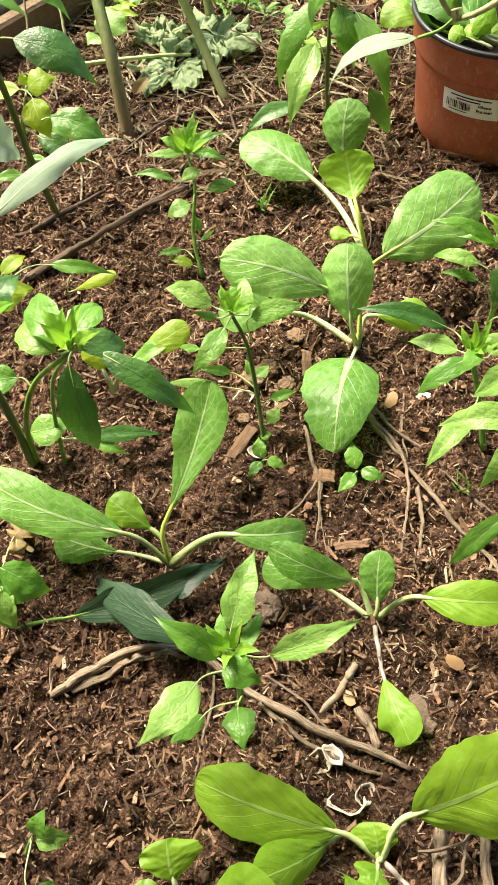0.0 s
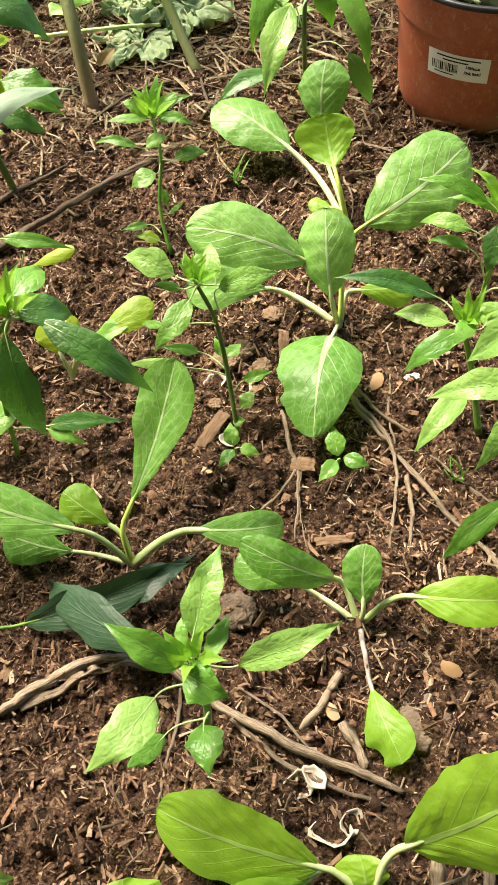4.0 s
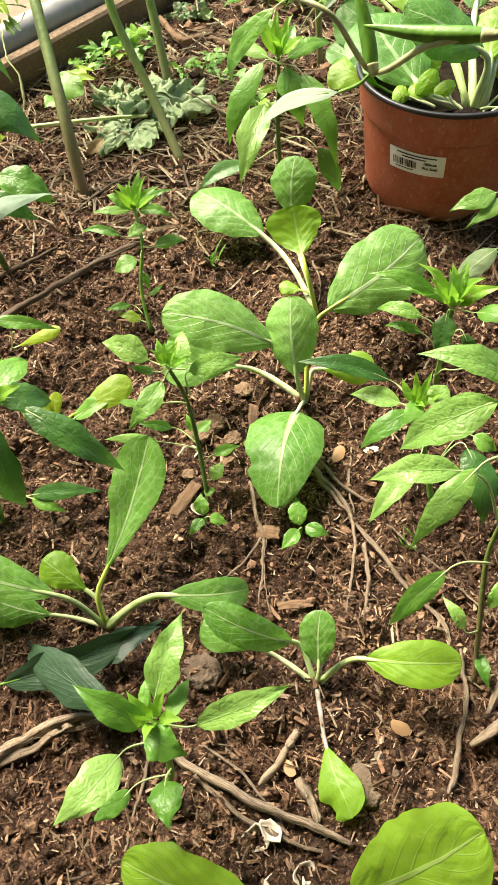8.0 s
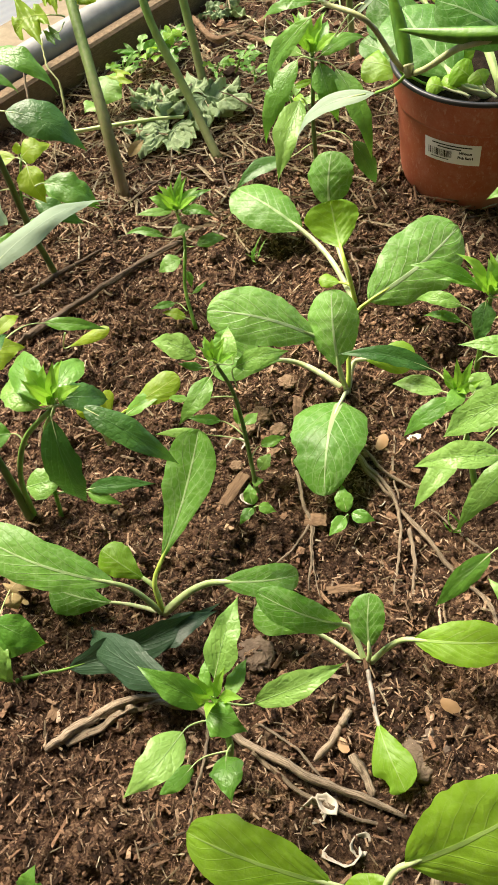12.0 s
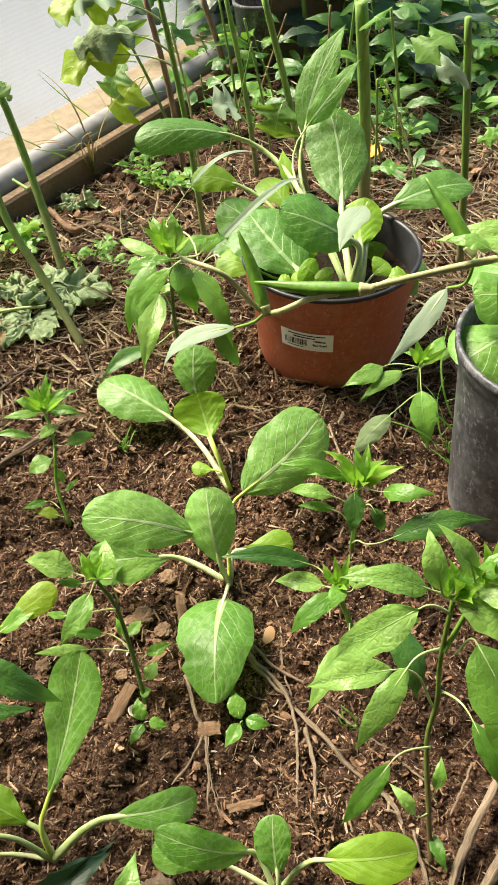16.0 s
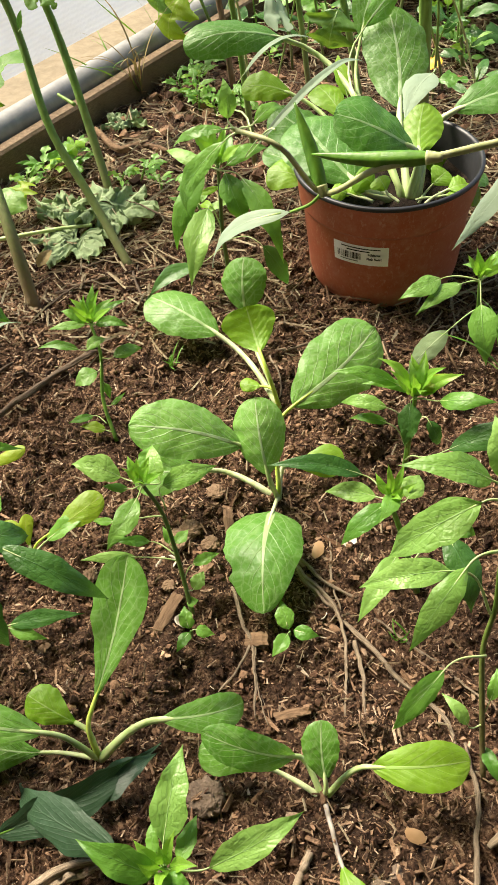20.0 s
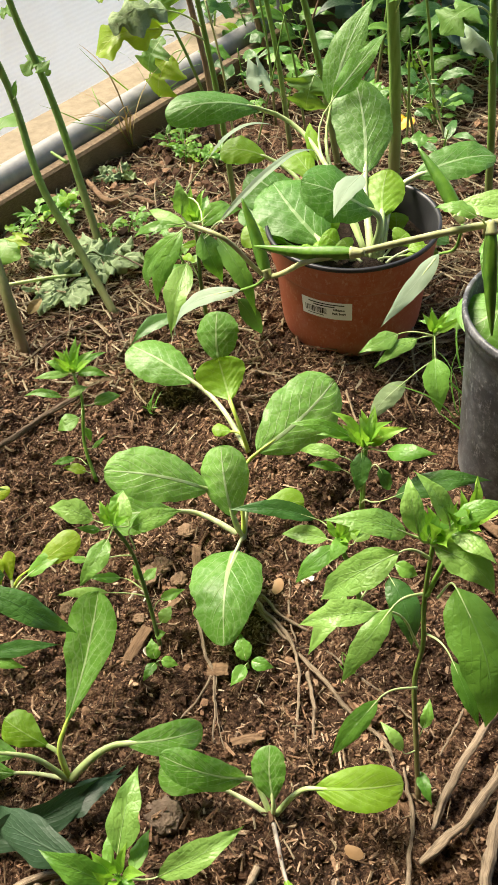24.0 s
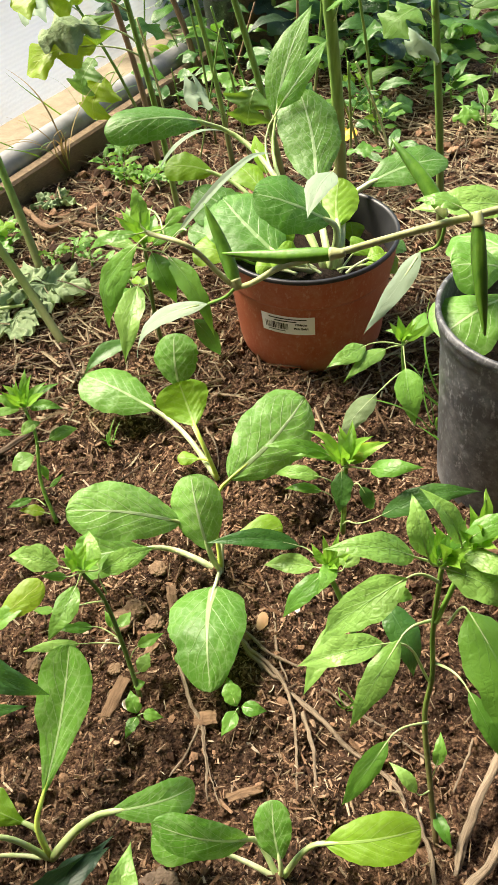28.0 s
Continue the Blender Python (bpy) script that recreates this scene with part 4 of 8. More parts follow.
leaf(p, 'pepper', (-0.231, 0.875, 0.140), (-0.240, 0.880, 0.140), (-0.298, 0.893, 0.120), 0.042, 0, 0.003, 'pepper_yellow', thick=0.0008)
leaf(p, 'pepper', (-0.231, 0.875, 0.140), (-0.230, 0.871, 0.150), (-0.231, 0.879, 0.160), 0.02, 0, 0, 'pepper_yellow', thick=0.0008)
leaf(p, 'pepper', (-0.248, 0.879, 0.100), (-0.225, 0.890, 0.100), (-0.158, 0.867, 0.080), 0.04, 0, 0.006, 'pepper', thick=0.001)
leaf(p, 'pepper', (-0.251, 0.882, 0.090), (-0.240, 0.885, 0.080), (-0.185, 0.877, 0.050), 0.045, 0, 0.006, 'pepper_dark', thick=0.001)
leaf(p, 'pepper', (-0.258, 0.879, 0.100), (-0.272, 0.879, 0.100), (-0.303, 0.855, 0.090), 0.04, 0, 0.006, 'pepper_yellow', thick=0.001)
leaf(p, 'pepper', (-0.258, 0.868, 0.040), (-0.263, 0.868, 0.040), (-0.300, 0.849, 0.040), 0.025, 0, 0.004, 'pepper', thick=0.001)
leaf(p, 'pepper', (-0.260, 0.907, 0.030), (-0.272, 0.911, 0.030), (-0.247, 0.907, 0.030), 0.016, 0, 0, 'pepper', thick=0.001)
leaf(p, 'pepper', (-0.245, 0.827, 0.260), (-0.225, 0.836, 0.260), (-0.202, 0.868, 0.220), 0.03, 0, 0.004, 'pepper', thick=0.001)
leaf(p, 'pepper', (-0.195, 0.689, 0.260), (-0.179, 0.648, 0.250), (-0.155, 0.664, 0.220), 0.06, 0, 0.006, 'okra_back', thick=0.001)

leaf(p, 'pepper', (-0.224, 0.846, 0.269), (-0.215, 0.849, 0.269), (-0.144, 0.827, 0.239), 0.042, -10, 0.012, 'pepper', thick=0.001)
leaf(p, 'pepper', (-0.205, 0.831, 0.137), (-0.196, 0.835, 0.138), (-0.139, 0.828, 0.112), 0.055, 0, 0.006, 'pepper', thick=0.001)
leaf(p, 'pepper', (-0.221, 0.849, 0.153), (-0.219, 0.854, 0.157), (-0.191, 0.867, 0.161), 0.05, 0, 0.004, 'pepper_yellow', thick=0.001)

p = thing('pepper_plant', (-0.045, 0.753, 0.000), 'slender pepper seedling with a tuft of small leaves', 'pepper plant', 'pepper plants in the bed')
stem(p, [(-0.045, 0.753, 0.000), (-0.055, 0.782, 0.035), (-0.052, 0.810, 0.075), (-0.060, 0.832, 0.100)], 0.0022, 0.0015, 'stem')
leaf(p, 'pepper', (-0.057, 0.825, 0.100), (-0.058, 0.836, 0.101), (-0.051, 0.850, 0.135), 0.02, 0, 0.004, 'pepper', thick=0.0007)
leaf(p, 'pepper', (-0.057, 0.825, 0.100), (-0.060, 0.833, 0.101), (-0.068, 0.847, 0.120), 0.01625, 0, 0.004, 'pepper', thick=0.0007)
leaf(p, 'pepper', (-0.057, 0.825, 0.100), (-0.055, 0.832, 0.101), (-0.031, 0.843, 0.120), 0.015, 0, 0.004, 'pepper_pale', thick=0.0007)
leaf(p, 'pepper', (-0.057, 0.825, 0.100), (-0.062, 0.831, 0.101), (-0.088, 0.835, 0.115), 0.02375, 0, 0.004, 'pepper', thick=0.0007)
leaf(p, 'pepper', (-0.057, 0.825, 0.100), (-0.054, 0.832, 0.101), (-0.019, 0.844, 0.115), 0.01625, 0, 0.004, 'pepper', thick=0.0007)
leaf(p, 'pepper', (-0.057, 0.825, 0.100), (-0.063, 0.827, 0.101), (-0.101, 0.819, 0.105), 0.01875, 0, 0.004, 'pepper_pale', thick=0.0007)
leaf(p, 'pepper', (-0.057, 0.825, 0.100), (-0.053, 0.826, 0.101), (-0.018, 0.822, 0.098), 0.0225, 0, 0.004, 'pepper', thick=0.0007)
leaf(p, 'pepper', (-0.057, 0.825, 0.100), (-0.059, 0.830, 0.101), (-0.063, 0.830, 0.115), 0.01625, 0, 0.004, 'pepper_pale', thick=0.0007)
leaf(p, 'pepper', (-0.053, 0.814, 0.080), (-0.072, 0.807, 0.085), (-0.117, 0.813, 0.085), 0.018, 0, 0.004, 'pepper', thick=0.0007)
leaf(p, 'pepper', (-0.053, 0.814, 0.080), (-0.062, 0.801, 0.090), (-0.042, 0.815, 0.090), 0.022, 0, 0.003, 'pepper_pale', thick=0.0007)
leaf(p, 'pepper', (-0.053, 0.807, 0.070), (-0.038, 0.803, 0.075), (-0.009, 0.820, 0.070), 0.026, 0, 0.004, 'pepper', thick=0.0007)
leaf(p, 'pepper', (-0.052, 0.802, 0.070), (-0.054, 0.788, 0.070), (-0.079, 0.779, 0.060), 0.038, 0, 0.006, 'pepper_pale', thick=0.0007)
leaf(p, 'pepper', (-0.055, 0.789, 0.045), (-0.053, 0.797, 0.045), (-0.049, 0.787, 0.030), 0.014, 0, 0, 'pepper', thick=0.0007)
leaf(p, 'pepper', (-0.054, 0.766, 0.015), (-0.068, 0.774, 0.020), (-0.094, 0.766, 0.020), 0.016, 0, 0.002, 'pepper', thick=0.0007)
leaf(p, 'pepper', (-0.050, 0.758, 0.010), (-0.055, 0.759, 0.012), (-0.083, 0.764, 0.015), 0.022, 0, 0.002, 'pepper_yellow', thick=0.0007)
leaf(p, 'pepper', (-0.054, 0.778, 0.030), (-0.047, 0.778, 0.030), (-0.032, 0.791, 0.035), 0.01, 0, 0, 'pepper', thick=0.0007)
tuft(p, (-0.058, 0.828, 0.101), 0.030, 604)

p = thing('pepper_plant', (0.041, 0.545, 0.000), 'pepper seedling with pale drooping leaves on a thin stem', 'pepper plant', 'pepper plants in the bed')
stem(p, [(0.042, 0.540, 0.000), (0.036, 0.564, 0.040), (0.028, 0.584, 0.090), (0.016, 0.588, 0.130)], 0.0022, 0.0016, 'stem_dark')
leaf(p, 'pepper', (0.018, 0.586, 0.128), (-0.000, 0.594, 0.130), (-0.042, 0.608, 0.135), 0.036, 0, 0.005, 'pepper_pale', thick=0.0009)
leaf(p, 'pepper', (0.018, 0.586, 0.128), (0.018, 0.595, 0.130), (0.026, 0.619, 0.140), 0.03, 0, 0.002, 'pepper', thick=0.0009)
leaf(p, 'pepper', (0.018, 0.586, 0.128), (0.032, 0.588, 0.130), (0.025, 0.620, 0.140), 0.024, 0, 0.002, 'pepper_pale', thick=0.0009)
leaf(p, 'pepper', (0.032, 0.582, 0.100), (0.032, 0.591, 0.120), (0.077, 0.604, 0.125), 0.034, 0, 0.005, 'pepper_pale', thick=0.0009)
leaf(p, 'pepper', (0.018, 0.586, 0.128), (0.012, 0.580, 0.120), (-0.014, 0.544, 0.100), 0.034, 0, 0.004, 'pepper_pale', thick=0.0009)
leaf(p, 'pepper', (0.018, 0.586, 0.128), (0.004, 0.590, 0.120), (-0.017, 0.591, 0.125), 0.014, 0, 0, 'pepper', thick=0.0009)
leaf(p, 'pepper', (0.018, 0.586, 0.128), (0.016, 0.588, 0.130), (0.005, 0.603, 0.140), 0.012, 0, 0, 'pepper', thick=0.0009)
leaf(p, 'pepper', (0.028, 0.582, 0.090), (-0.013, 0.580, 0.090), (-0.035, 0.590, 0.080), 0.012, 0, 0, 'pepper', thick=0.0008)
leaf(p, 'pepper', (0.034, 0.569, 0.050), (0.012, 0.579, 0.060), (-0.019, 0.575, 0.070), 0.016, 0, 0.004, 'pepper', thick=0.0008)
leaf(p, 'pepper', (0.034, 0.567, 0.045), (0.000, 0.567, 0.055), (-0.047, 0.564, 0.060), 0.018, 0, 0.002, 'pepper_pale', thick=0.0008)
leaf(p, 'pepper', (0.032, 0.572, 0.055), (0.029, 0.575, 0.060), (0.024, 0.587, 0.070), 0.012, 0, 0, 'pepper', thick=0.0008)
leaf(p, 'pepper', (0.033, 0.576, 0.050), (0.034, 0.575, 0.060), (0.045, 0.589, 0.060), 0.018, 0, 0, 'pepper_pale', thick=0.0008)
leaf(p, 'pepper', (0.038, 0.558, 0.030), (0.047, 0.566, 0.040), (0.071, 0.573, 0.045), 0.018, 0, 0.003, 'pepper', thick=0.0008)
leaf(p, 'pepper', (0.040, 0.552, 0.020), (0.045, 0.553, 0.020), (0.055, 0.568, 0.025), 0.022, 0, 0.003, 'pepper_pale', thick=0.0008)
leaf(p, 'pepper', (0.041, 0.546, 0.010), (0.038, 0.545, 0.010), (0.049, 0.547, 0.012), 0.016, 0, 0, 'pepper', thick=0.0008)
tuft(p, (0.017, 0.587, 0.129), 0.026, 605)

p = thing('pepper_plant', (0.264, 0.396, 0.000), 'tall pepper plant with large blistered leaves on a sturdy stem', 'pepper plant', 'pepper plants in the bed')
stem(p, [(0.263, 0.388, 0.000), (0.262, 0.415, 0.045), (0.2605, 0.441, 0.100), (0.2655, 0.451, 0.140), (0.263, 0.456, 0.190), (0.264, 0.460, 0.255)], 0.0023, 0.0016, 'stem_woody')
leaf(p, 'pepper', (0.263, 0.458, 0.240), (0.242, 0.454, 0.255), (0.190, 0.447, 0.215), 0.0429, 0, 0.012, 'pepper_pale', thick=0.0013)
leaf(p, 'pepper', (0.264, 0.459, 0.253), (0.246, 0.457, 0.270), (0.194, 0.460, 0.285), 0.0326, 0, 0.008, 'pepper_pale', thick=0.0013)
leaf(p, 'pepper', (0.264, 0.459, 0.253), (0.252, 0.452, 0.275), (0.248, 0.479, 0.300), 0.0274, 0, 0.004, 'pepper_pale', thick=0.0013)
leaf(p, 'pepper', (0.268, 0.453, 0.270), (0.271, 0.454, 0.280), (0.250, 0.474, 0.310), 0.0234, 0, 0.004, 'pepper_pale', thick=0.0013)
leaf(p, 'pepper', (0.264, 0.459, 0.253), (0.262, 0.450, 0.265), (0.299, 0.428, 0.240), 0.0358, 0, 0.008, 'pepper_pale', thick=0.0013)
leaf(p, 'pepper', (0.271, 0.453, 0.200), (0.280, 0.448, 0.220), (0.295, 0.381, 0.150), 0.070, 0, 0.014, 'pepper', thick=0.0013)
leaf(p, 'pepper', (0.264, 0.463, 0.190), (0.239, 0.447, 0.200), (0.201, 0.413, 0.160), 0.0299, 0, 0.01, 'pepper_pale', thick=0.0013)
leaf(p, 'pepper', (0.264, 0.453, 0.130), (0.231, 0.451, 0.190), (0.174, 0.452, 0.175), 0.0326, 0, 0.012, 'pepper_pale', thick=0.0013)
leaf(p, 'pepper', (0.262, 0.437, 0.100), (0.230, 0.424, 0.110), (0.193, 0.398, 0.075), 0.0274, 0, 0.007, 'pepper', thick=0.0011)
leaf(p, 'pepper', (0.263, 0.413, 0.040), (0.250, 0.409, 0.050), (0.234, 0.430, 0.060), 0.0169, 0, 0.004, 'pepper_pale', thick=0.0008)
leaf(p, 'pepper', (0.264, 0.418, 0.050), (0.267, 0.422, 0.060), (0.275, 0.442, 0.070), 0.0169, 0, 0.002, 'pepper', thick=0.0008)
leaf(p, 'pepper', (0.265, 0.406, 0.010), (0.265, 0.404, 0.020), (0.271, 0.379, 0.015), 0.0182, 0, 0.003, 'pepper', thick=0.0008)
leaf(p, 'pepper', (0.264, 0.459, 0.253), (0.273, 0.455, 0.270), (0.296, 0.430, 0.270), 0.0222, 0, 0.005, 'pepper_pale', thick=0.001)
leaf(p, 'pepper', (0.268, 0.453, 0.270), (0.274, 0.456, 0.280), (0.306, 0.461, 0.290), 0.0234, 0, 0.004, 'pepper', thick=0.001)
leaf(p, 'pepper', (0.266, 0.455, 0.150), (0.278, 0.422, 0.170), (0.293, 0.386, 0.140), 0.0195, 0, 0.004, 'pepper', thick=0.001)
leaf(p, 'pepper', (0.264, 0.459, 0.253), (0.259, 0.454, 0.270), (0.265, 0.457, 0.290), 0.0104, 0, 0, 'pepper', thick=0.001)
leaf(p, 'pepper', (0.264, 0.459, 0.253), (0.263, 0.454, 0.270), (0.277, 0.461, 0.285), 0.013, 0, 0, 'pepper', thick=0.001)
tuft(p, (0.264, 0.459, 0.254), 0.032, 606, 8)
tuft(p, (0.284, 0.463, 0.262), 0.032, 607, 8)
stem(p, [(0.264, 0.455, 0.200), (0.274, 0.460, 0.235), (0.284, 0.463, 0.262)], 0.0018, 0.0014, 'stem')

p = thing('pepper_plant', (0.236, 0.562, 0.000), 'low pepper plant with drooping pale leaves beneath a taller one', 'pepper plant', 'pepper plants in the bed')
stem(p, [(0.240, 0.549, 0.000), (0.228, 0.574, 0.050), (0.216, 0.584, 0.090)], 0.003, 0.002, 'stem')
leaf(p, 'pepper', (0.217, 0.582, 0.090), (0.197, 0.604, 0.100), (0.118, 0.609, 0.115), 0.0292, 0, 0.006, 'pepper_dark', thick=0.001)
leaf(p, 'pepper', (0.217, 0.582, 0.090), (0.206, 0.588, 0.090), (0.164, 0.601, 0.085), 0.031, 0, 0.003, 'pepper_pale', thick=0.001, wave=0.12)
leaf(p, 'pepper', (0.217, 0.582, 0.090), (0.213, 0.580, 0.090), (0.174, 0.562, 0.060), 0.0327, 0, 0.006, 'pepper', thick=0.001)
leaf(p, 'pepper', (0.217, 0.582, 0.090), (0.218, 0.583, 0.100), (0.204, 0.554, 0.100), 0.0258, 0, 0.004, 'pepper', thick=0.001)
leaf(p, 'pepper', (0.217, 0.582, 0.090), (0.229, 0.576, 0.100), (0.243, 0.600, 0.100), 0.0344, 0, 0.004, 'pepper_pale', thick=0.001)
leaf(p, 'pepper', (0.228, 0.574, 0.050), (0.218, 0.543, 0.070), (0.181, 0.495, 0.050), 0.0344, 0, 0.006, 'pepper_pale', thick=0.001)
leaf(p, 'pepper', (0.232, 0.543, 0.060), (0.256, 0.545, 0.090), (0.271, 0.497, 0.050), 0.0473, 0, 0.008, 'pepper_dark', thick=0.001)
leaf(p, 'pepper', (0.232, 0.543, 0.060), (0.264, 0.564, 0.080), (0.284, 0.557, 0.070), 0.0258, 0, 0.003, 'pepper', thick=0.001)
tuft(p, (0.217, 0.583, 0.091), 0.028, 609)

p = thing('pepper_plant', (0.250, 0.693, 0.000), 'compact pepper plant with narrow shiny leaves', 'pepper plant', 'pepper plants in the bed')
stem(p, [(0.250, 0.689, 0.000), (0.250, 0.681, 0.060), (0.249, 0.671, 0.120)], 0.003, 0.002, 'stem')
leaf(p, 'pepper', (0.249, 0.670, 0.118), (0.249, 0.674, 0.123), (0.243, 0.680, 0.155), 0.0182, 0, 0.004, 'pepper_pale', thick=0.0007)
leaf(p, 'pepper', (0.249, 0.670, 0.118), (0.250, 0.674, 0.123), (0.256, 0.678, 0.160), 0.0169, 0, 0.004, 'pepper_pale', thick=0.0007)
leaf(p, 'pepper', (0.249, 0.670, 0.118), (0.252, 0.671, 0.123), (0.276, 0.671, 0.140), 0.0195, 0, 0.004, 'pepper_pale', thick=0.0007)
leaf(p, 'pepper', (0.249, 0.670, 0.118), (0.234, 0.677, 0.130), (0.176, 0.679, 0.150), 0.0228, 0, 0.006, 'pepper', thick=0.001)
leaf(p, 'pepper', (0.249, 0.670, 0.118), (0.251, 0.669, 0.130), (0.280, 0.676, 0.140), 0.0243, 0, 0.003, 'pepper_yellow', thick=0.0008)
leaf(p, 'pepper', (0.249, 0.670, 0.118), (0.266, 0.654, 0.130), (0.308, 0.634, 0.145), 0.0304, 0, 0.006, 'pepper', thick=0.001)
leaf(p, 'pepper', (0.250, 0.681, 0.060), (0.227, 0.679, 0.100), (0.187, 0.699, 0.090), 0.0243, 0, 0.01, 'pepper_pale', thick=0.001)
leaf(p, 'pepper', (0.248, 0.683, 0.040), (0.228, 0.679, 0.080), (0.194, 0.688, 0.080), 0.0167, 0, 0.01, 'pepper', thick=0.001)
leaf(p, 'pepper', (0.249, 0.670, 0.118), (0.246, 0.674, 0.110), (0.239, 0.649, 0.080), 0.0342, 0, 0.004, 'pepper_dark', thick=0.001)
leaf(p, 'pepper', (0.249, 0.670, 0.118), (0.246, 0.678, 0.120), (0.203, 0.682, 0.130), 0.0182, 0, 0.004, 'pepper', thick=0.001)
leaf(p, 'pepper', (0.250, 0.681, 0.060), (0.263, 0.669, 0.090), (0.274, 0.665, 0.060), 0.0228, 0, 0.004, 'pepper_dark', thick=0.001)
leaf(p, 'pepper', (0.249, 0.670, 0.118), (0.245, 0.678, 0.130), (0.250, 0.675, 0.140), 0.0152, 0, 0, 'pepper_yellow', thick=0.001)
leaf(p, 'pepper', (0.249, 0.684, 0.020), (0.271, 0.625, 0.100), (0.356, 0.621, 0.120), 0.038, 0, 0.01, 'pepper_dark', thick=0.001)
tuft(p, (0.249, 0.671, 0.119), 0.040, 608, 9)

p = thing('pepper_plant', (0.358, 0.870, 0.000), 'pepper plant with hanging grey-green leaves between the two pots', 'pepper plant', 'pepper plants in the bed')
stem(p, [(0.358, 0.870, 0.000), (0.353, 0.865, 0.050), (0.350, 0.866, 0.090)], 0.0025, 0.0018, 'stem')
leaf(p, 'pepper', (0.350, 0.864, 0.088), (0.307, 0.858, 0.100), (0.261, 0.842, 0.090), 0.036, 0, 0.005, 'pepper_pale', thick=0.001)
leaf(p, 'pepper', (0.350, 0.864, 0.088), (0.330, 0.860, 0.090), (0.277, 0.827, 0.080), 0.03, 0, 0.006, 'pepper_pale', thick=0.001)
leaf(p, 'pepper', (0.350, 0.864, 0.088), (0.348, 0.842, 0.075), (0.350, 0.797, 0.030), 0.052, 0, 0.006, 'pepper', thick=0.001)
leaf(p, 'pepper', (0.353, 0.865, 0.050), (0.316, 0.839, 0.045), (0.271, 0.819, 0.000), 0.042, 0, 0.004, 'wilted', thick=0.001)
leaf(p, 'pepper', (0.350, 0.864, 0.088), (0.360, 0.871, 0.095), (0.333, 0.880, 0.100), 0.02, 0, 0, 'pepper', thick=0.0008)
leaf(p, 'pepper', (0.350, 0.864, 0.088), (0.360, 0.867, 0.100), (0.380, 0.891, 0.110), 0.03, 0, 0.003, 'pepper', thick=0.0008)
leaf(p, 'pepper', (0.350, 0.864, 0.088), (0.371, 0.876, 0.090), (0.397, 0.889, 0.090), 0.025, 0, 0.003, 'pepper_pale', thick=0.0008)
tuft(p, (0.350, 0.865, 0.090), 0.030, 611)

p = thing('pepper_plant', (0.075, 1.047, 0.000), 'pepper plant with pointed drooping leaves beside the red pot', 'pepper plant', 'pepper plants in the bed')
stem(p, [(0.075, 1.045, 0.000), (0.074, 1.043, 0.060), (0.077, 1.044, 0.120), (0.078, 1.035, 0.150)], 0.003, 0.002, 'stem_dark')
leaf(p, 'pepper', (0.079, 1.032, 0.145), (0.062, 1.027, 0.150), (0.019, 0.991, 0.070), 0.048, 0, 0.012, 'pepper', thick=0.001)
leaf(p, 'pepper', (0.079, 1.032, 0.145), (0.086, 1.026, 0.145), (0.108, 0.994, 0.090), 0.05, 0, 0.01, 'pepper', thick=0.001)
leaf(p, 'pepper', (0.074, 1.043, 0.060), (0.060, 1.045, 0.090), (0.033, 0.970, 0.030), 0.06, 0, 0.008, 'pepper_pale', thick=0.001)
leaf(p, 'pepper', (0.079, 1.032, 0.145), (0.105, 1.021, 0.140), (0.147, 0.961, 0.060), 0.045, 0, 0.01, 'pepper', thick=0.001)
leaf(p, 'pepper', (0.075, 1.045, 0.040), (0.123, 1.000, 0.060), (0.152, 0.997, -0.000), 0.048, 0, 0.005, 'pepper_dark', thick=0.001)
leaf(p, 'pepper', (0.079, 1.032, 0.145), (0.074, 1.042, 0.150), (0.062, 1.080, 0.180), 0.03, 0, 0.003, 'pepper_pale', thick=0.001)
leaf(p, 'pepper', (0.079, 1.032, 0.145), (0.081, 1.041, 0.150), (0.095, 1.072, 0.170), 0.03, 0, 0.003, 'pepper', thick=0.001)
leaf(p, 'pepper', (0.079, 1.032, 0.145), (0.067, 1.036, 0.150), (0.015, 1.084, 0.150), 0.032, 0, 0.004, 'pepper_pale', thick=0.001)
leaf(p, 'pepper', (0.079, 1.032, 0.145), (0.088, 1.033, 0.150), (0.139, 1.066, 0.150), 0.032, 0, 0.004, 'pepper', thick=0.001)
leaf(p, 'pepper', (0.074, 1.046, 0.030), (0.039, 1.000, 0.040), (-0.021, 0.972, 0.020), 0.04, 0, 0.004, 'pepper_dark', thick=0.001)
tuft(p, (0.078, 1.034, 0.149), 0.040, 610, 9)

p = thing('pepper_plant', (-0.094, 0.193, 0.000), 'small pepper seedling in bare soil', 'pepper plant', 'pepper plants in the bed')
stem(p, [(-0.095, 0.189, 0.000), (-0.084, 0.196, 0.030)], 0.002, 0.0015, 'stem')
leaf(p, 'pepper', (-0.084, 0.196, 0.030), (-0.081, 0.196, 0.030), (-0.056, 0.201, 0.030), 0.03, 0, 0.003, 'pepper_pale', thick=0.0008)
leaf(p, 'pepper', (-0.084, 0.196, 0.030), (-0.075, 0.166, 0.030), (-0.053, 0.170, 0.020), 0.03, 0, 0.003, 'pepper', thick=0.0008)
leaf(p, 'pepper', (-0.084, 0.196, 0.030), (-0.082, 0.199, 0.035), (-0.073, 0.214, 0.050), 0.028, 0, 0.003, 'pepper', thick=0.0008)

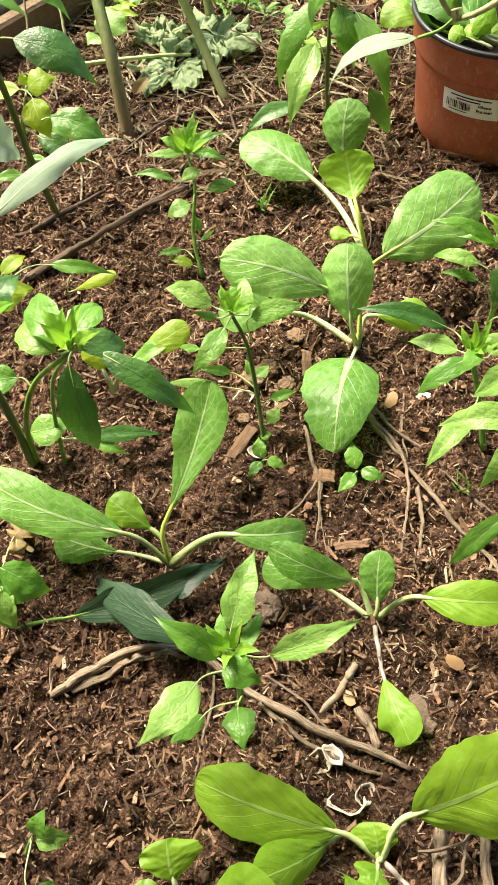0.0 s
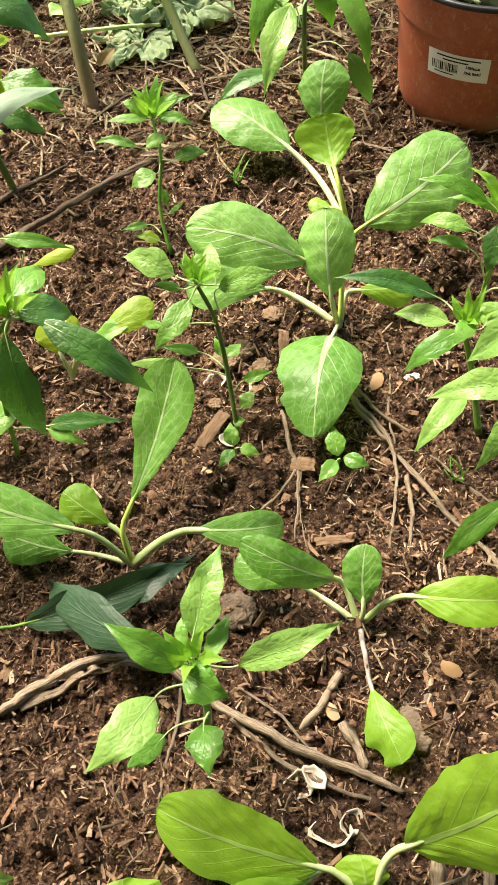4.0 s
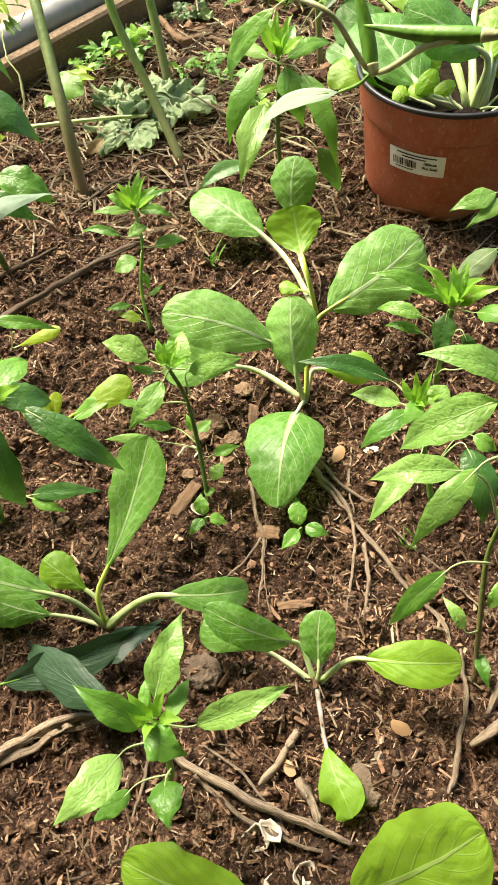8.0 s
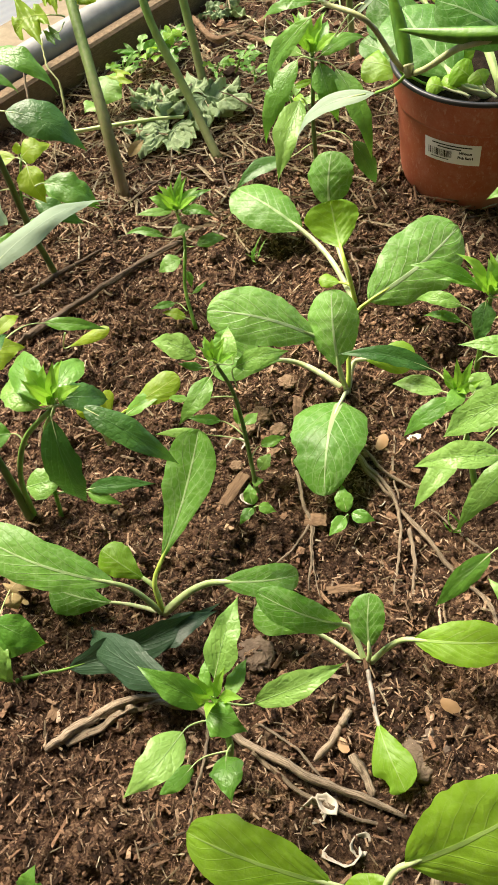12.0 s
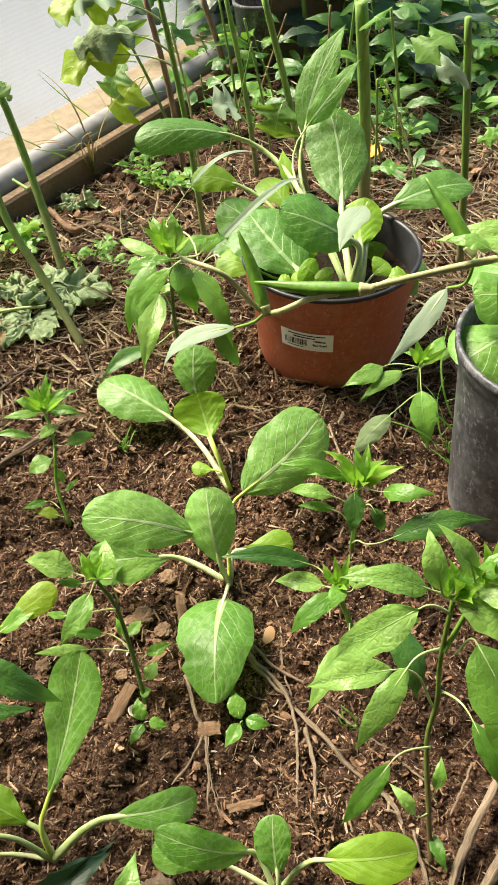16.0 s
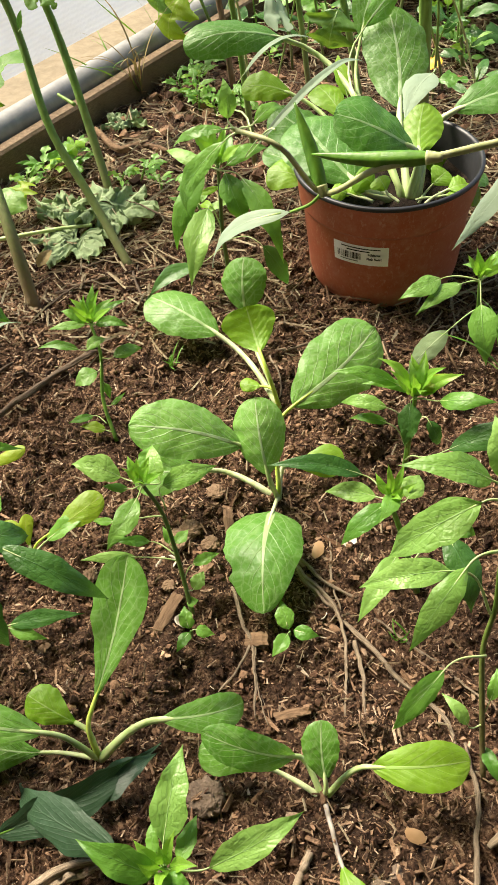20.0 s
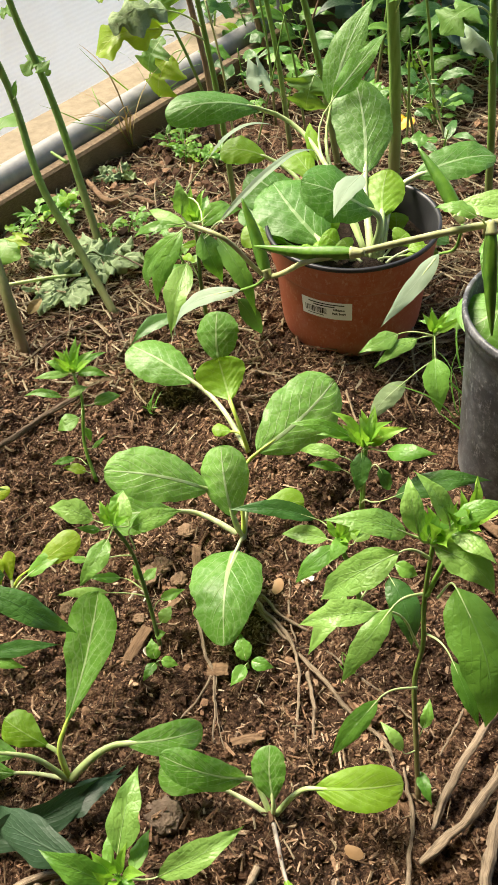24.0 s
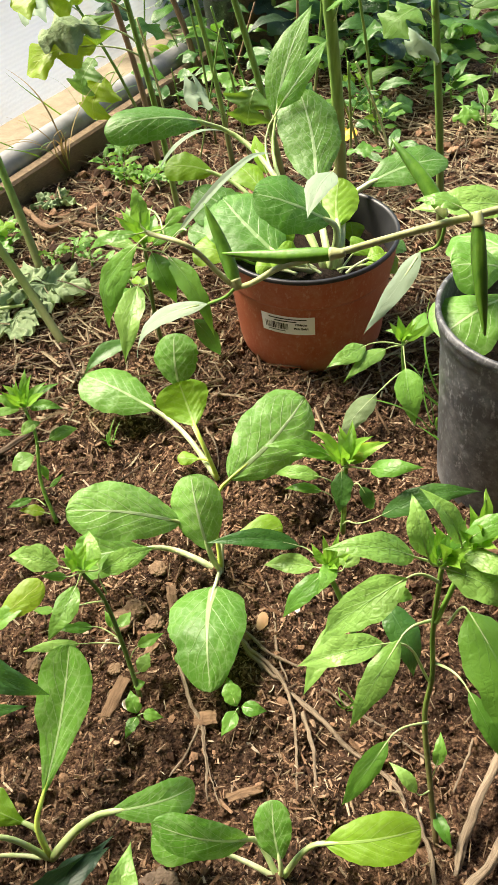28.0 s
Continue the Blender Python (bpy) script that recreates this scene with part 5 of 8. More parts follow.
p = thing('pepper_plant', (-0.154, 0.362, 0.000), 'pepper seedling with pale leaves at the foot of a larger plant', 'pepper plant', 'pepper plants in the bed')
stem(p, [(-0.168, 0.361, 0.000), (-0.154, 0.366, 0.040)], 0.002, 0.0015, 'stem')
leaf(p, 'pepper', (-0.154, 0.366, 0.040), (-0.152, 0.383, 0.050), (-0.114, 0.374, 0.030), 0.045, 0, 0.006, 'pepper', thick=0.0008)
leaf(p, 'pepper', (-0.154, 0.366, 0.040), (-0.145, 0.365, 0.050), (-0.142, 0.345, 0.020), 0.03, 0, 0.003, 'pepper_pale', thick=0.0008)
leaf(p, 'pepper', (-0.154, 0.366, 0.040), (-0.159, 0.422, 0.020), (-0.154, 0.411, 0.010), 0.03, 0, 0.006, 'dead', thick=0.0008)

p = thing('seedling', (0.041, 0.520, 0.000), 'tiny bright green seedling with a few oval leaves', 'seedling', 'seedlings in the bed')
stem(p, [(0.042, 0.519, 0.000), (0.044, 0.513, 0.020)], 0.0012, 0.001, 'stem')
leaf(p, 'pepper', (0.044, 0.513, 0.020), (0.043, 0.514, 0.022), (0.039, 0.532, 0.030), 0.022, 0, 0.002, 'pepper', thick=0.0006)
leaf(p, 'pepper', (0.044, 0.513, 0.020), (0.048, 0.513, 0.022), (0.065, 0.507, 0.022), 0.018, 0, 0.002, 'pepper', thick=0.0006)
leaf(p, 'pepper', (0.044, 0.513, 0.020), (0.043, 0.511, 0.022), (0.032, 0.495, 0.018), 0.018, 0, 0.002, 'pepper', thick=0.0006)

p = thing('seedling', (0.126, 0.514, 0.000), 'tiny bright green seedling with a few oval leaves', 'seedling', 'seedlings in the bed')
stem(p, [(0.126, 0.513, 0.000), (0.127, 0.507, 0.020)], 0.0012, 0.001, 'stem')
leaf(p, 'pepper', (0.127, 0.507, 0.020), (0.126, 0.508, 0.022), (0.121, 0.532, 0.030), 0.0275, 0, 0.002, 'pepper', thick=0.0006)
leaf(p, 'pepper', (0.127, 0.507, 0.020), (0.130, 0.507, 0.022), (0.151, 0.500, 0.022), 0.0225, 0, 0.002, 'pepper', thick=0.0006)
leaf(p, 'pepper', (0.127, 0.507, 0.020), (0.125, 0.504, 0.022), (0.111, 0.486, 0.018), 0.0225, 0, 0.002, 'pepper', thick=0.0006)

p = thing('wilted_leaf', (-0.045, 0.384, 0.000), 'large dark green wilted leaf lying crumpled on the soil', 'fallen leaf')
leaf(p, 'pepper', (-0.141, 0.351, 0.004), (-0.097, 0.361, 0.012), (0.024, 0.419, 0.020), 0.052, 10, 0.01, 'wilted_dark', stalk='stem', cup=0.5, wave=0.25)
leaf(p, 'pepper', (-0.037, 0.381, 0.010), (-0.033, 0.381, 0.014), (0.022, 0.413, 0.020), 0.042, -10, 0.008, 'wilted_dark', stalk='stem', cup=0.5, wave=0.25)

p = thing('mustard_plant', (0.297, 0.983, 0.108), 'tall mustard plant with big veined leaves growing in the red pot', 'mustard plant', 'mustard greens in pots')
leaf(p, 'round', (0.291, 0.998, 0.106), (0.168, 1.195, 0.219), (0.046, 1.161, 0.236), 0.056, -8, 0.01, 'choy_deep', stalk='petiole', thick=0.0033)
leaf(p, 'pepper', (0.286, 0.999, 0.107), (0.261, 1.214, 0.204), (0.327, 1.302, 0.310), 0.086, 0, 0.006, 'choy_veined', stalk='petiole', thick=0.0041, cup=0.1)
leaf(p, 'pepper', (0.286, 0.999, 0.107), (0.263, 1.193, 0.225), (0.336, 1.236, 0.288), 0.051, 15, 0.004, 'choy_pale', stalk='petiole', thick=0.0026, cup=0.05)
leaf(p, 'round', (0.293, 0.998, 0.106), (0.296, 1.103, 0.164), (0.293, 1.212, 0.241), 0.084, 0, -0.006, 'choy_veined', stalk='petiole_white', thick=0.0043, cup=-0.12)
leaf(p, 'round', (0.295, 0.999, 0.107), (0.298, 1.014, 0.162), (0.211, 1.015, 0.210), 0.075, 0, 0.006, 'choy_deep', stalk='petiole', thick=0.0043)
leaf(p, 'round', (0.274, 0.999, 0.108), (0.235, 0.995, 0.134), (0.178, 1.097, 0.166), 0.099, 0, 0.008, 'choy_deep', stalk='petiole_white', thick=0.0049)
leaf(p, 'round', (0.275, 1.016, 0.096), (0.223, 1.076, 0.115), (0.146, 1.134, 0.162), 0.078, 0, 0.006, 'choy_deep', stalk='petiole', thick=0.0038)
leaf(p, 'round', (0.248, 1.031, 0.098), (0.172, 1.187, 0.155), (0.109, 1.193, 0.166), 0.044, 0, 0.004, 'choy_lime', stalk='petiole', thick=0.0029)
leaf(p, 'round', (0.302, 0.998, 0.105), (0.356, 1.090, 0.162), (0.461, 1.109, 0.173), 0.058, 0, 0.01, 'choy_deep', stalk='petiole_white', thick=0.0049)
leaf(p, 'round', (0.299, 0.998, 0.105), (0.311, 1.038, 0.142), (0.324, 1.099, 0.172), 0.059, 0, -0.004, 'choy_lime', stalk='petiole', thick=0.0046)
leaf(p, 'pepper', (0.248, 1.039, 0.093), (0.239, 1.144, 0.165), (0.232, 1.202, 0.193), 0.033, 0, 0.004, 'choy_lime', stalk='petiole', thick=0.0016)
leaf(p, 'choy', (0.258, 1.022, 0.103), (0.230, 1.133, 0.156), (0.204, 1.174, 0.169), 0.044, 0, 0.004, 'choy_lime', stalk='petiole', thick=0.0018)
leaf(p, 'choy', (0.318, 1.015, 0.093), (0.356, 1.068, 0.085), (0.406, 1.092, 0.077), 0.042, 0, 0.004, 'choy_deep', stalk='petiole', thick=0.0016)
leaf(p, 'choy', (0.299, 0.981, 0.117), (0.335, 0.985, 0.118), (0.373, 0.987, 0.118), 0.034, 0, 0.004, 'choy_lime', stalk='petiole', thick=0.0014)
leaf(p, 'choy', (0.246, 1.001, 0.112), (0.184, 1.033, 0.118), (0.135, 1.054, 0.128), 0.047, 0, 0.005, 'choy_lime', stalk='petiole', thick=0.0018)
leaf(p, 'choy', (0.247, 1.018, 0.100), (0.182, 1.075, 0.117), (0.132, 1.098, 0.129), 0.041, 0, 0.004, 'choy_deep', stalk='petiole', thick=0.0018)
leaf(p, 'choy', (0.271, 0.973, 0.125), (0.244, 0.980, 0.133), (0.222, 0.995, 0.136), 0.025, 0, 0.003, 'choy_lime', stalk='petiole_white', thick=0.0014)
leaf(p, 'choy', (0.271, 0.973, 0.125), (0.255, 0.983, 0.136), (0.233, 0.995, 0.149), 0.034, 0, 0.003, 'choy_lime', stalk='petiole_white', thick=0.0016)
leaf(p, 'choy', (0.277, 0.962, 0.128), (0.264, 0.971, 0.137), (0.256, 0.983, 0.149), 0.026, 0, 0.003, 'choy_lime', stalk='petiole_white', thick=0.0016)
leaf(p, 'choy', (0.304, 0.987, 0.109), (0.320, 1.002, 0.121), (0.339, 1.014, 0.131), 0.034, 0, 0.003, 'choy_lime', stalk='petiole_white', thick=0.0016)
leaf(p, 'choy', (0.309, 0.978, 0.113), (0.335, 0.989, 0.122), (0.358, 0.993, 0.124), 0.030, 0, 0.003, 'choy_lime', stalk='petiole_white', thick=0.0016)
leaf(p, 'choy', (0.265, 1.017, 0.098), (0.249, 1.038, 0.119), (0.243, 1.057, 0.137), 0.036, 0, 0.003, 'choy_lime', stalk='petiole_white', thick=0.0016)
leaf(p, 'choy', (0.320, 1.023, 0.086), (0.334, 1.049, 0.110), (0.332, 1.067, 0.128), 0.036, 0, 0.003, 'choy_lime', stalk='petiole_white', thick=0.0016)
leaf(p, 'choy', (0.250, 0.972, 0.125), (0.224, 0.979, 0.133), (0.204, 0.982, 0.137), 0.026, 0, 0.003, 'choy_lime', stalk='petiole_white', thick=0.0016)

p = thing('mustard_plant', (0.452, 0.839, 0.130), 'lime-green mustard plant with insect-bitten leaves in the black pot', 'mustard plant', 'mustard greens in pots')
leaf(p, 'choy', (0.465, 0.820, 0.120), (0.418, 0.773, 0.220), (0.349, 0.747, 0.190), 0.074, 0, 0.008, 'choy', thick=0.003)
leaf(p, 'choy', (0.465, 0.820, 0.120), (0.417, 0.788, 0.240), (0.365, 0.782, 0.240), 0.054, 0, 0.006, 'choy', thick=0.003)
leaf(p, 'choy', (0.465, 0.820, 0.120), (0.424, 0.772, 0.260), (0.389, 0.859, 0.220), 0.05, 0, 0.006, 'choy', thick=0.003)
leaf(p, 'pepper', (0.465, 0.820, 0.120), (0.408, 0.766, 0.300), (0.324, 0.783, 0.300), 0.055, 0, 0.008, 'pepper_pale', thick=0.002)

p = thing('okra_branch', (0.349, 0.617, 0.390), 'long leaning okra stem with ridged green pods', 'okra plant')
stem(p, [(0.448, 0.648, 0.385), (0.319, 0.612, 0.390), (0.274, 0.602, 0.390), (0.225, 0.589, 0.390)], 0.0026, 0.0021, 'vine')
stem(p, [(0.215, 0.591, 0.388), (0.194, 0.598, 0.380), (0.168, 0.629, 0.350), (0.143, 0.615, 0.390), (0.117, 0.631, 0.395)], 0.0022, 0.0015, 'vine')
stem(p, [(0.297, 0.612, 0.390), (0.295, 0.616, 0.370), (0.289, 0.633, 0.355)], 0.0012, 0.001, 'stem')
stem(p, [(0.168, 0.629, 0.350), (0.160, 0.633, 0.340), (0.148, 0.642, 0.330)], 0.0012, 0.001, 'stem')
okra_pod(p, (0.226, 0.589, 0.390), (0.161, 0.613, 0.385))
okra_pod(p, (0.168, 0.628, 0.352), (0.154, 0.658, 0.395))
okra_pod(p, (0.297, 0.621, 0.390), (0.274, 0.661, 0.420))
okra_pod(p, (0.313, 0.603, 0.392), (0.315, 0.571, 0.330))
leaf(p, 'pepper', (0.239, 0.665, 0.404), (0.237, 0.661, 0.404), (0.214, 0.619, 0.398), 0.030, 0, 0.002, 'okra_back', thick=0.0006)
leaf(p, 'pepper', (0.287, 0.626, 0.360), (0.287, 0.626, 0.360), (0.245, 0.600, 0.320), 0.023, 0, 0.008, 'okra_back', thick=0.0008)
leaf(p, 'strap', (0.141, 0.636, 0.390), (0.130, 0.716, 0.340), (0.215, 0.801, 0.356), 0.006, 0, 0.016, 'okra_back', thick=0.0006)
leaf(p, 'strap', (0.127, 0.635, 0.390), (0.120, 0.850, 0.330), (0.179, 0.867, 0.350), 0.0045, 0, 0.01, 'okra_back', thick=0.0006)
leaf(p, 'pepper', (0.148, 0.642, 0.330), (0.148, 0.642, 0.330), (0.090, 0.653, 0.285), 0.026, 10, 0.01, 'okra_back', thick=0.0008)
leaf(p, 'pepper', (0.120, 0.637, 0.390), (0.110, 0.637, 0.385), (0.081, 0.646, 0.330), 0.024, 0, 0.01, 'pepper', thick=0.0008)
leaf(p, 'pepper', (0.117, 0.631, 0.395), (0.114, 0.634, 0.400), (0.113, 0.644, 0.420), 0.018, 0, 0.003, 'pepper_pale', thick=0.0008)
leaf(p, 'pepper', (0.117, 0.631, 0.395), (0.112, 0.622, 0.400), (0.080, 0.627, 0.390), 0.014, 0, 0.004, 'pepper', thick=0.0008)
leaf(p, 'pepper', (0.120, 0.630, 0.395), (0.129, 0.626, 0.400), (0.148, 0.641, 0.400), 0.014, 0, 0.004, 'pepper', thick=0.0008)
leaf(p, 'pepper', (0.311, 0.609, 0.390), (0.303, 0.604, 0.400), (0.279, 0.619, 0.400), 0.02, 0, 0.004, 'pepper_pale', thick=0.0008)

p = thing('okra_plant', (-0.173, 0.994, -0.010), "tall bare okra stalk rising beside the bed's board", 'okra plant', 'okra plants along the board')
stem(p, [(-0.173, 0.994, -0.010), (-0.191, 1.050, 0.085), (-0.235, 1.170, 0.170), (-0.287, 1.312, 0.250)], 0.0086, 0.0058, 'stalk', 'stalk')
leaf(p, 'lobed', (-0.222, 1.151, 0.150), (-0.228, 1.196, 0.180), (-0.183, 1.296, 0.200), 0.05, 0, 0.006, 'okra', thick=0.001)
leaf(p, 'lobed', (-0.233, 1.168, 0.150), (-0.229, 1.179, 0.160), (-0.210, 1.220, 0.170), 0.04, 0, 0.004, 'pepper_yellow', thick=0.001)
leaf(p, 'lobed', (-0.233, 1.130, 0.169), (-0.256, 1.130, 0.173), (-0.295, 1.109, 0.166), 0.072, 0, 0.004, 'pepper_yellow', thick=0.0012)
leaf(p, 'lobed', (-0.234, 1.125, 0.165), (-0.241, 1.114, 0.159), (-0.255, 1.104, 0.154), 0.03, 0, 0.002, 'okra', thick=0.001)
leaf(p, 'lobed', (-0.236, 1.154, 0.187), (-0.240, 1.155, 0.189), (-0.263, 1.146, 0.187), 0.06, 0, 0.004, 'pepper_yellow', thick=0.001)

p = thing('okra_plant', (-0.054, 1.066, -0.010), "tall bare okra stalk rising beside the bed's board", 'okra plant', 'okra plants along the board')
stem(p, [(-0.054, 1.066, -0.010), (-0.098, 1.130, 0.060), (-0.143, 1.181, 0.145), (-0.164, 1.233, 0.250), (-0.185, 1.234, 0.360), (-0.195, 1.245, 0.420)], 0.0062, 0.0045, 'stalk_green', 'stalk')
leaf(p, 'strap', (-0.157, 1.213, 0.250), (-0.157, 1.222, 0.250), (-0.150, 1.225, 0.270), 0.008, 0, 0, 'pepper', thick=0.0008)
leaf(p, 'lobed', (-0.170, 1.233, 0.280), (-0.170, 1.208, 0.290), (-0.199, 1.190, 0.290), 0.03, 0, 0.004, 'okra_back', thick=0.001)

p = thing('okra_plant', (-0.097, 1.243, -0.010), "tall bare okra stalk rising beside the bed's board", 'okra plant', 'okra plants along the board')
stem(p, [(-0.097, 1.243, -0.010), (-0.126, 1.316, 0.120), (-0.146, 1.351, 0.210), (-0.169, 1.370, 0.300), (-0.175, 1.365, 0.380)], 0.0065, 0.0045, 'stalk_green', 'stalk')
leaf(p, 'lobed', (-0.150, 1.353, 0.230), (-0.146, 1.379, 0.240), (-0.173, 1.346, 0.230), 0.03, 0, 0.004, 'okra', thick=0.001)
leaf(p, 'lobed', (-0.157, 1.376, 0.230), (-0.154, 1.360, 0.240), (-0.133, 1.339, 0.230), 0.026, 0, 0.004, 'okra', thick=0.001)
leaf(p, 'lobed', (-0.169, 1.388, 0.290), (-0.173, 1.389, 0.300), (-0.194, 1.383, 0.300), 0.022, 0, 0.003, 'okra', thick=0.001)
stem(p, [(-0.132, 1.301, 0.115), (-0.158, 1.327, 0.120)], 0.003, 0.002, 'stalk_green')

p = thing('okra_plant', (0.118, 1.301, 0.000), 'okra stalk standing among weeds behind the pots', 'okra plant', 'okra plants along the board')
stem(p, [(0.118, 1.301, -0.010), (0.107, 1.321, 0.178), (0.088, 1.321, 0.356)], 0.00468, 0.00351, 'stalk_green', 'stalk')
leaf(p, 'lobed', (0.096, 1.316, 0.267), (0.044, 1.305, 0.289), (-0.051, 1.286, 0.272), 0.07, 0, 0.01, 'pepper_yellow', thick=0.0015)
leaf(p, 'lobed', (0.089, 1.320, 0.349), (0.050, 1.310, 0.370), (-0.024, 1.290, 0.351), 0.085, 0, 0.01, 'okra_back', thick=0.0015)
leaf(p, 'lobed', (0.091, 1.319, 0.320), (0.042, 1.308, 0.351), (-0.049, 1.289, 0.351), 0.07, 0, 0.01, 'pepper_yellow', thick=0.0015)
leaf(p, 'lobed', (0.094, 1.317, 0.285), (0.052, 1.306, 0.312), (-0.026, 1.287, 0.305), 0.07, 0, 0.01, 'wilted', thick=0.0015)

p = thing('okra_plant', (0.086, 1.571, 0.000), 'okra stalk standing among weeds behind the pots', 'okra plant', 'okra plants along the board')
stem(p, [(0.086, 1.571, -0.010), (0.074, 1.591, 0.139), (0.053, 1.591, 0.278)], 0.00546, 0.00468, 'stalk_brown', 'stalk')

p = thing('okra_plant', (0.216, 1.519, 0.000), 'okra stalk standing among weeds behind the pots', 'okra plant', 'okra plants along the board')
stem(p, [(0.216, 1.519, -0.010), (0.201, 1.539, 0.143), (0.179, 1.539, 0.287)], 0.00468, 0.0039, 'stalk_green', 'stalk')
leaf(p, 'lobed', (0.205, 1.525, 0.086), (0.184, 1.514, 0.124), (0.146, 1.495, 0.136), 0.07, 0, 0.01, 'okra_back', thick=0.0015)

p = thing('okra_plant', (0.295, 1.438, 0.000), 'okra stalk standing among weeds behind the pots', 'okra plant', 'okra plants along the board')
stem(p, [(0.295, 1.438, -0.010), (0.267, 1.458, 0.151), (0.232, 1.458, 0.303)], 0.00585, 0.00468, 'stalk_green', 'stalk')
leaf(p, 'lobed', (0.263, 1.448, 0.151), (0.255, 1.438, 0.158), (0.239, 1.418, 0.112), 0.08, 0, 0.01, 'okra', thick=0.0015)

p = thing('okra_plant', (0.381, 1.381, 0.000), 'okra stalk standing among weeds behind the pots', 'okra plant', 'okra plants along the board')
stem(p, [(0.381, 1.381, -0.010), (0.375, 1.391, 0.155), (0.360, 1.381, 0.309)], 0.00975, 0.00897, 'stalk_green', 'stalk')
leaf(p, 'lobed', (0.365, 1.381, 0.248), (0.373, 1.370, 0.281), (0.389, 1.351, 0.287), 0.06, 0, 0.01, 'choy', thick=0.0015)

p = thing('okra_plant', (0.186, 1.882, 0.000), 'okra stalk standing among weeds behind the pots', 'okra plant', 'okra plants along the board')
stem(p, [(0.186, 1.882, -0.010), (0.169, 1.892, 0.093), (0.144, 1.882, 0.187)], 0.00624, 0.00546, 'stalk_brown', 'stalk')

p = thing('okra_plant', (0.353, 1.957, 0.000), 'okra stalk standing among weeds behind the pots', 'okra plant', 'okra plants along the board')
stem(p, [(0.353, 1.957, -0.010), (0.354, 1.967, 0.077), (0.347, 1.957, 0.154)], 0.00546, 0.00468, 'stalk_green', 'stalk')

p = thing('okra_plant', (0.492, 1.191, 0.000), 'okra stalk standing among weeds behind the pots', 'okra plant', 'okra plants along the board')
stem(p, [(0.492, 1.191, -0.010), (0.477, 1.201, 0.170), (0.453, 1.191, 0.341)], 0.00585, 0.00468, 'stalk_green', 'stalk')
leaf(p, 'lobed', (0.463, 1.191, 0.256), (0.447, 1.181, 0.286), (0.418, 1.161, 0.284), 0.06, 0, 0.01, 'okra_back', thick=0.0015)
leaf(p, 'lobed', (0.457, 1.191, 0.307), (0.433, 1.181, 0.326), (0.388, 1.161, 0.306), 0.05, 0, 0.01, 'okra', thick=0.0015)

p = thing('okra_plant', (0.325, 2.033, 0.000), 'okra stalk standing among weeds behind the pots', 'okra plant', 'okra plants along the board')
stem(p, [(0.325, 2.033, -0.010), (0.328, 2.043, 0.068), (0.323, 2.033, 0.136)], 0.0078, 0.00702, 'stalk_brown', 'stalk')

p = thing('okra_plant', (0.077, 1.667, 0.000), 'okra stalk standing among weeds behind the pots', 'okra plant', 'okra plants along the board')
stem(p, [(0.077, 1.667, -0.010), (0.032, 1.687, 0.125), (-0.021, 1.687, 0.251)], 0.00312, 0.00234, 'stalk_green', 'stalk')
leaf(p, 'lobed', (0.028, 1.677, 0.125), (0.011, 1.667, 0.122), (-0.022, 1.647, 0.058), 0.09, 0, 0.01, 'pepper_yellow', thick=0.0015)
leaf(p, 'lobed', (0.018, 1.679, 0.150), (-0.000, 1.669, 0.154), (-0.035, 1.649, 0.105), 0.08, 0, 0.01, 'okra', thick=0.0015)
leaf(p, 'lobed', (-0.006, 1.684, 0.213), (0.000, 1.674, 0.222), (0.013, 1.654, 0.180), 0.08, 0, 0.01, 'okra', thick=0.0015)
leaf(p, 'lobed', (-0.011, 1.685, 0.226), (-0.044, 1.675, 0.247), (-0.106, 1.655, 0.230), 0.1, 0, 0.01, 'okra_back', thick=0.0015)

p = thing('okra_plant', (0.410, 1.453, 0.000), 'okra stalk standing among weeds behind the pots', 'okra plant', 'okra plants along the board')
stem(p, [(0.410, 1.453, -0.010), (0.411, 1.463, 0.088), (0.404, 1.453, 0.176)], 0.00234, 0.00195, 'stalk_green', 'stalk')

p = thing('okra_plant', (0.432, 1.468, 0.000), 'okra stalk standing among weeds behind the pots', 'okra plant', 'okra plants along the board')
stem(p, [(0.432, 1.468, -0.010), (0.418, 1.478, 0.059), (0.397, 1.468, 0.118)], 0.00234, 0.00195, 'stalk_green', 'stalk')

p = thing('okra_plant', (0.193, 1.638, 0.000), 'okra stalk standing among weeds behind the pots', 'okra plant', 'okra plants along the board')
stem(p, [(0.193, 1.638, -0.010), (0.186, 1.648, 0.126), (0.171, 1.638, 0.252)], 0.00234, 0.001872, 'stalk_green', 'stalk')

p = thing('okra_plant', (0.247, 1.533, 0.000), 'okra stalk standing among weeds behind the pots', 'okra plant', 'okra plants along the board')
stem(p, [(0.247, 1.533, -0.010), (0.230, 1.543, 0.127), (0.206, 1.533, 0.253)], 0.002184, 0.0017472, 'stalk_green', 'stalk')

p = thing('okra_plant', (0.116, 1.542, 0.000), 'okra stalk standing among weeds behind the pots', 'okra plant', 'okra plants along the board')
stem(p, [(0.116, 1.542, -0.010), (0.107, 1.552, 0.124), (0.090, 1.542, 0.247)], 0.00234, 0.001872, 'vine', 'stalk')

p = thing('okra_plant', (0.144, 1.472, 0.000), 'okra stalk standing among weeds behind the pots', 'okra plant', 'okra plants along the board')
stem(p, [(0.144, 1.472, -0.010), (0.183, 1.482, 0.120), (0.213, 1.472, 0.239)], 0.00156, 0.001248, 'stalk_green', 'stalk')

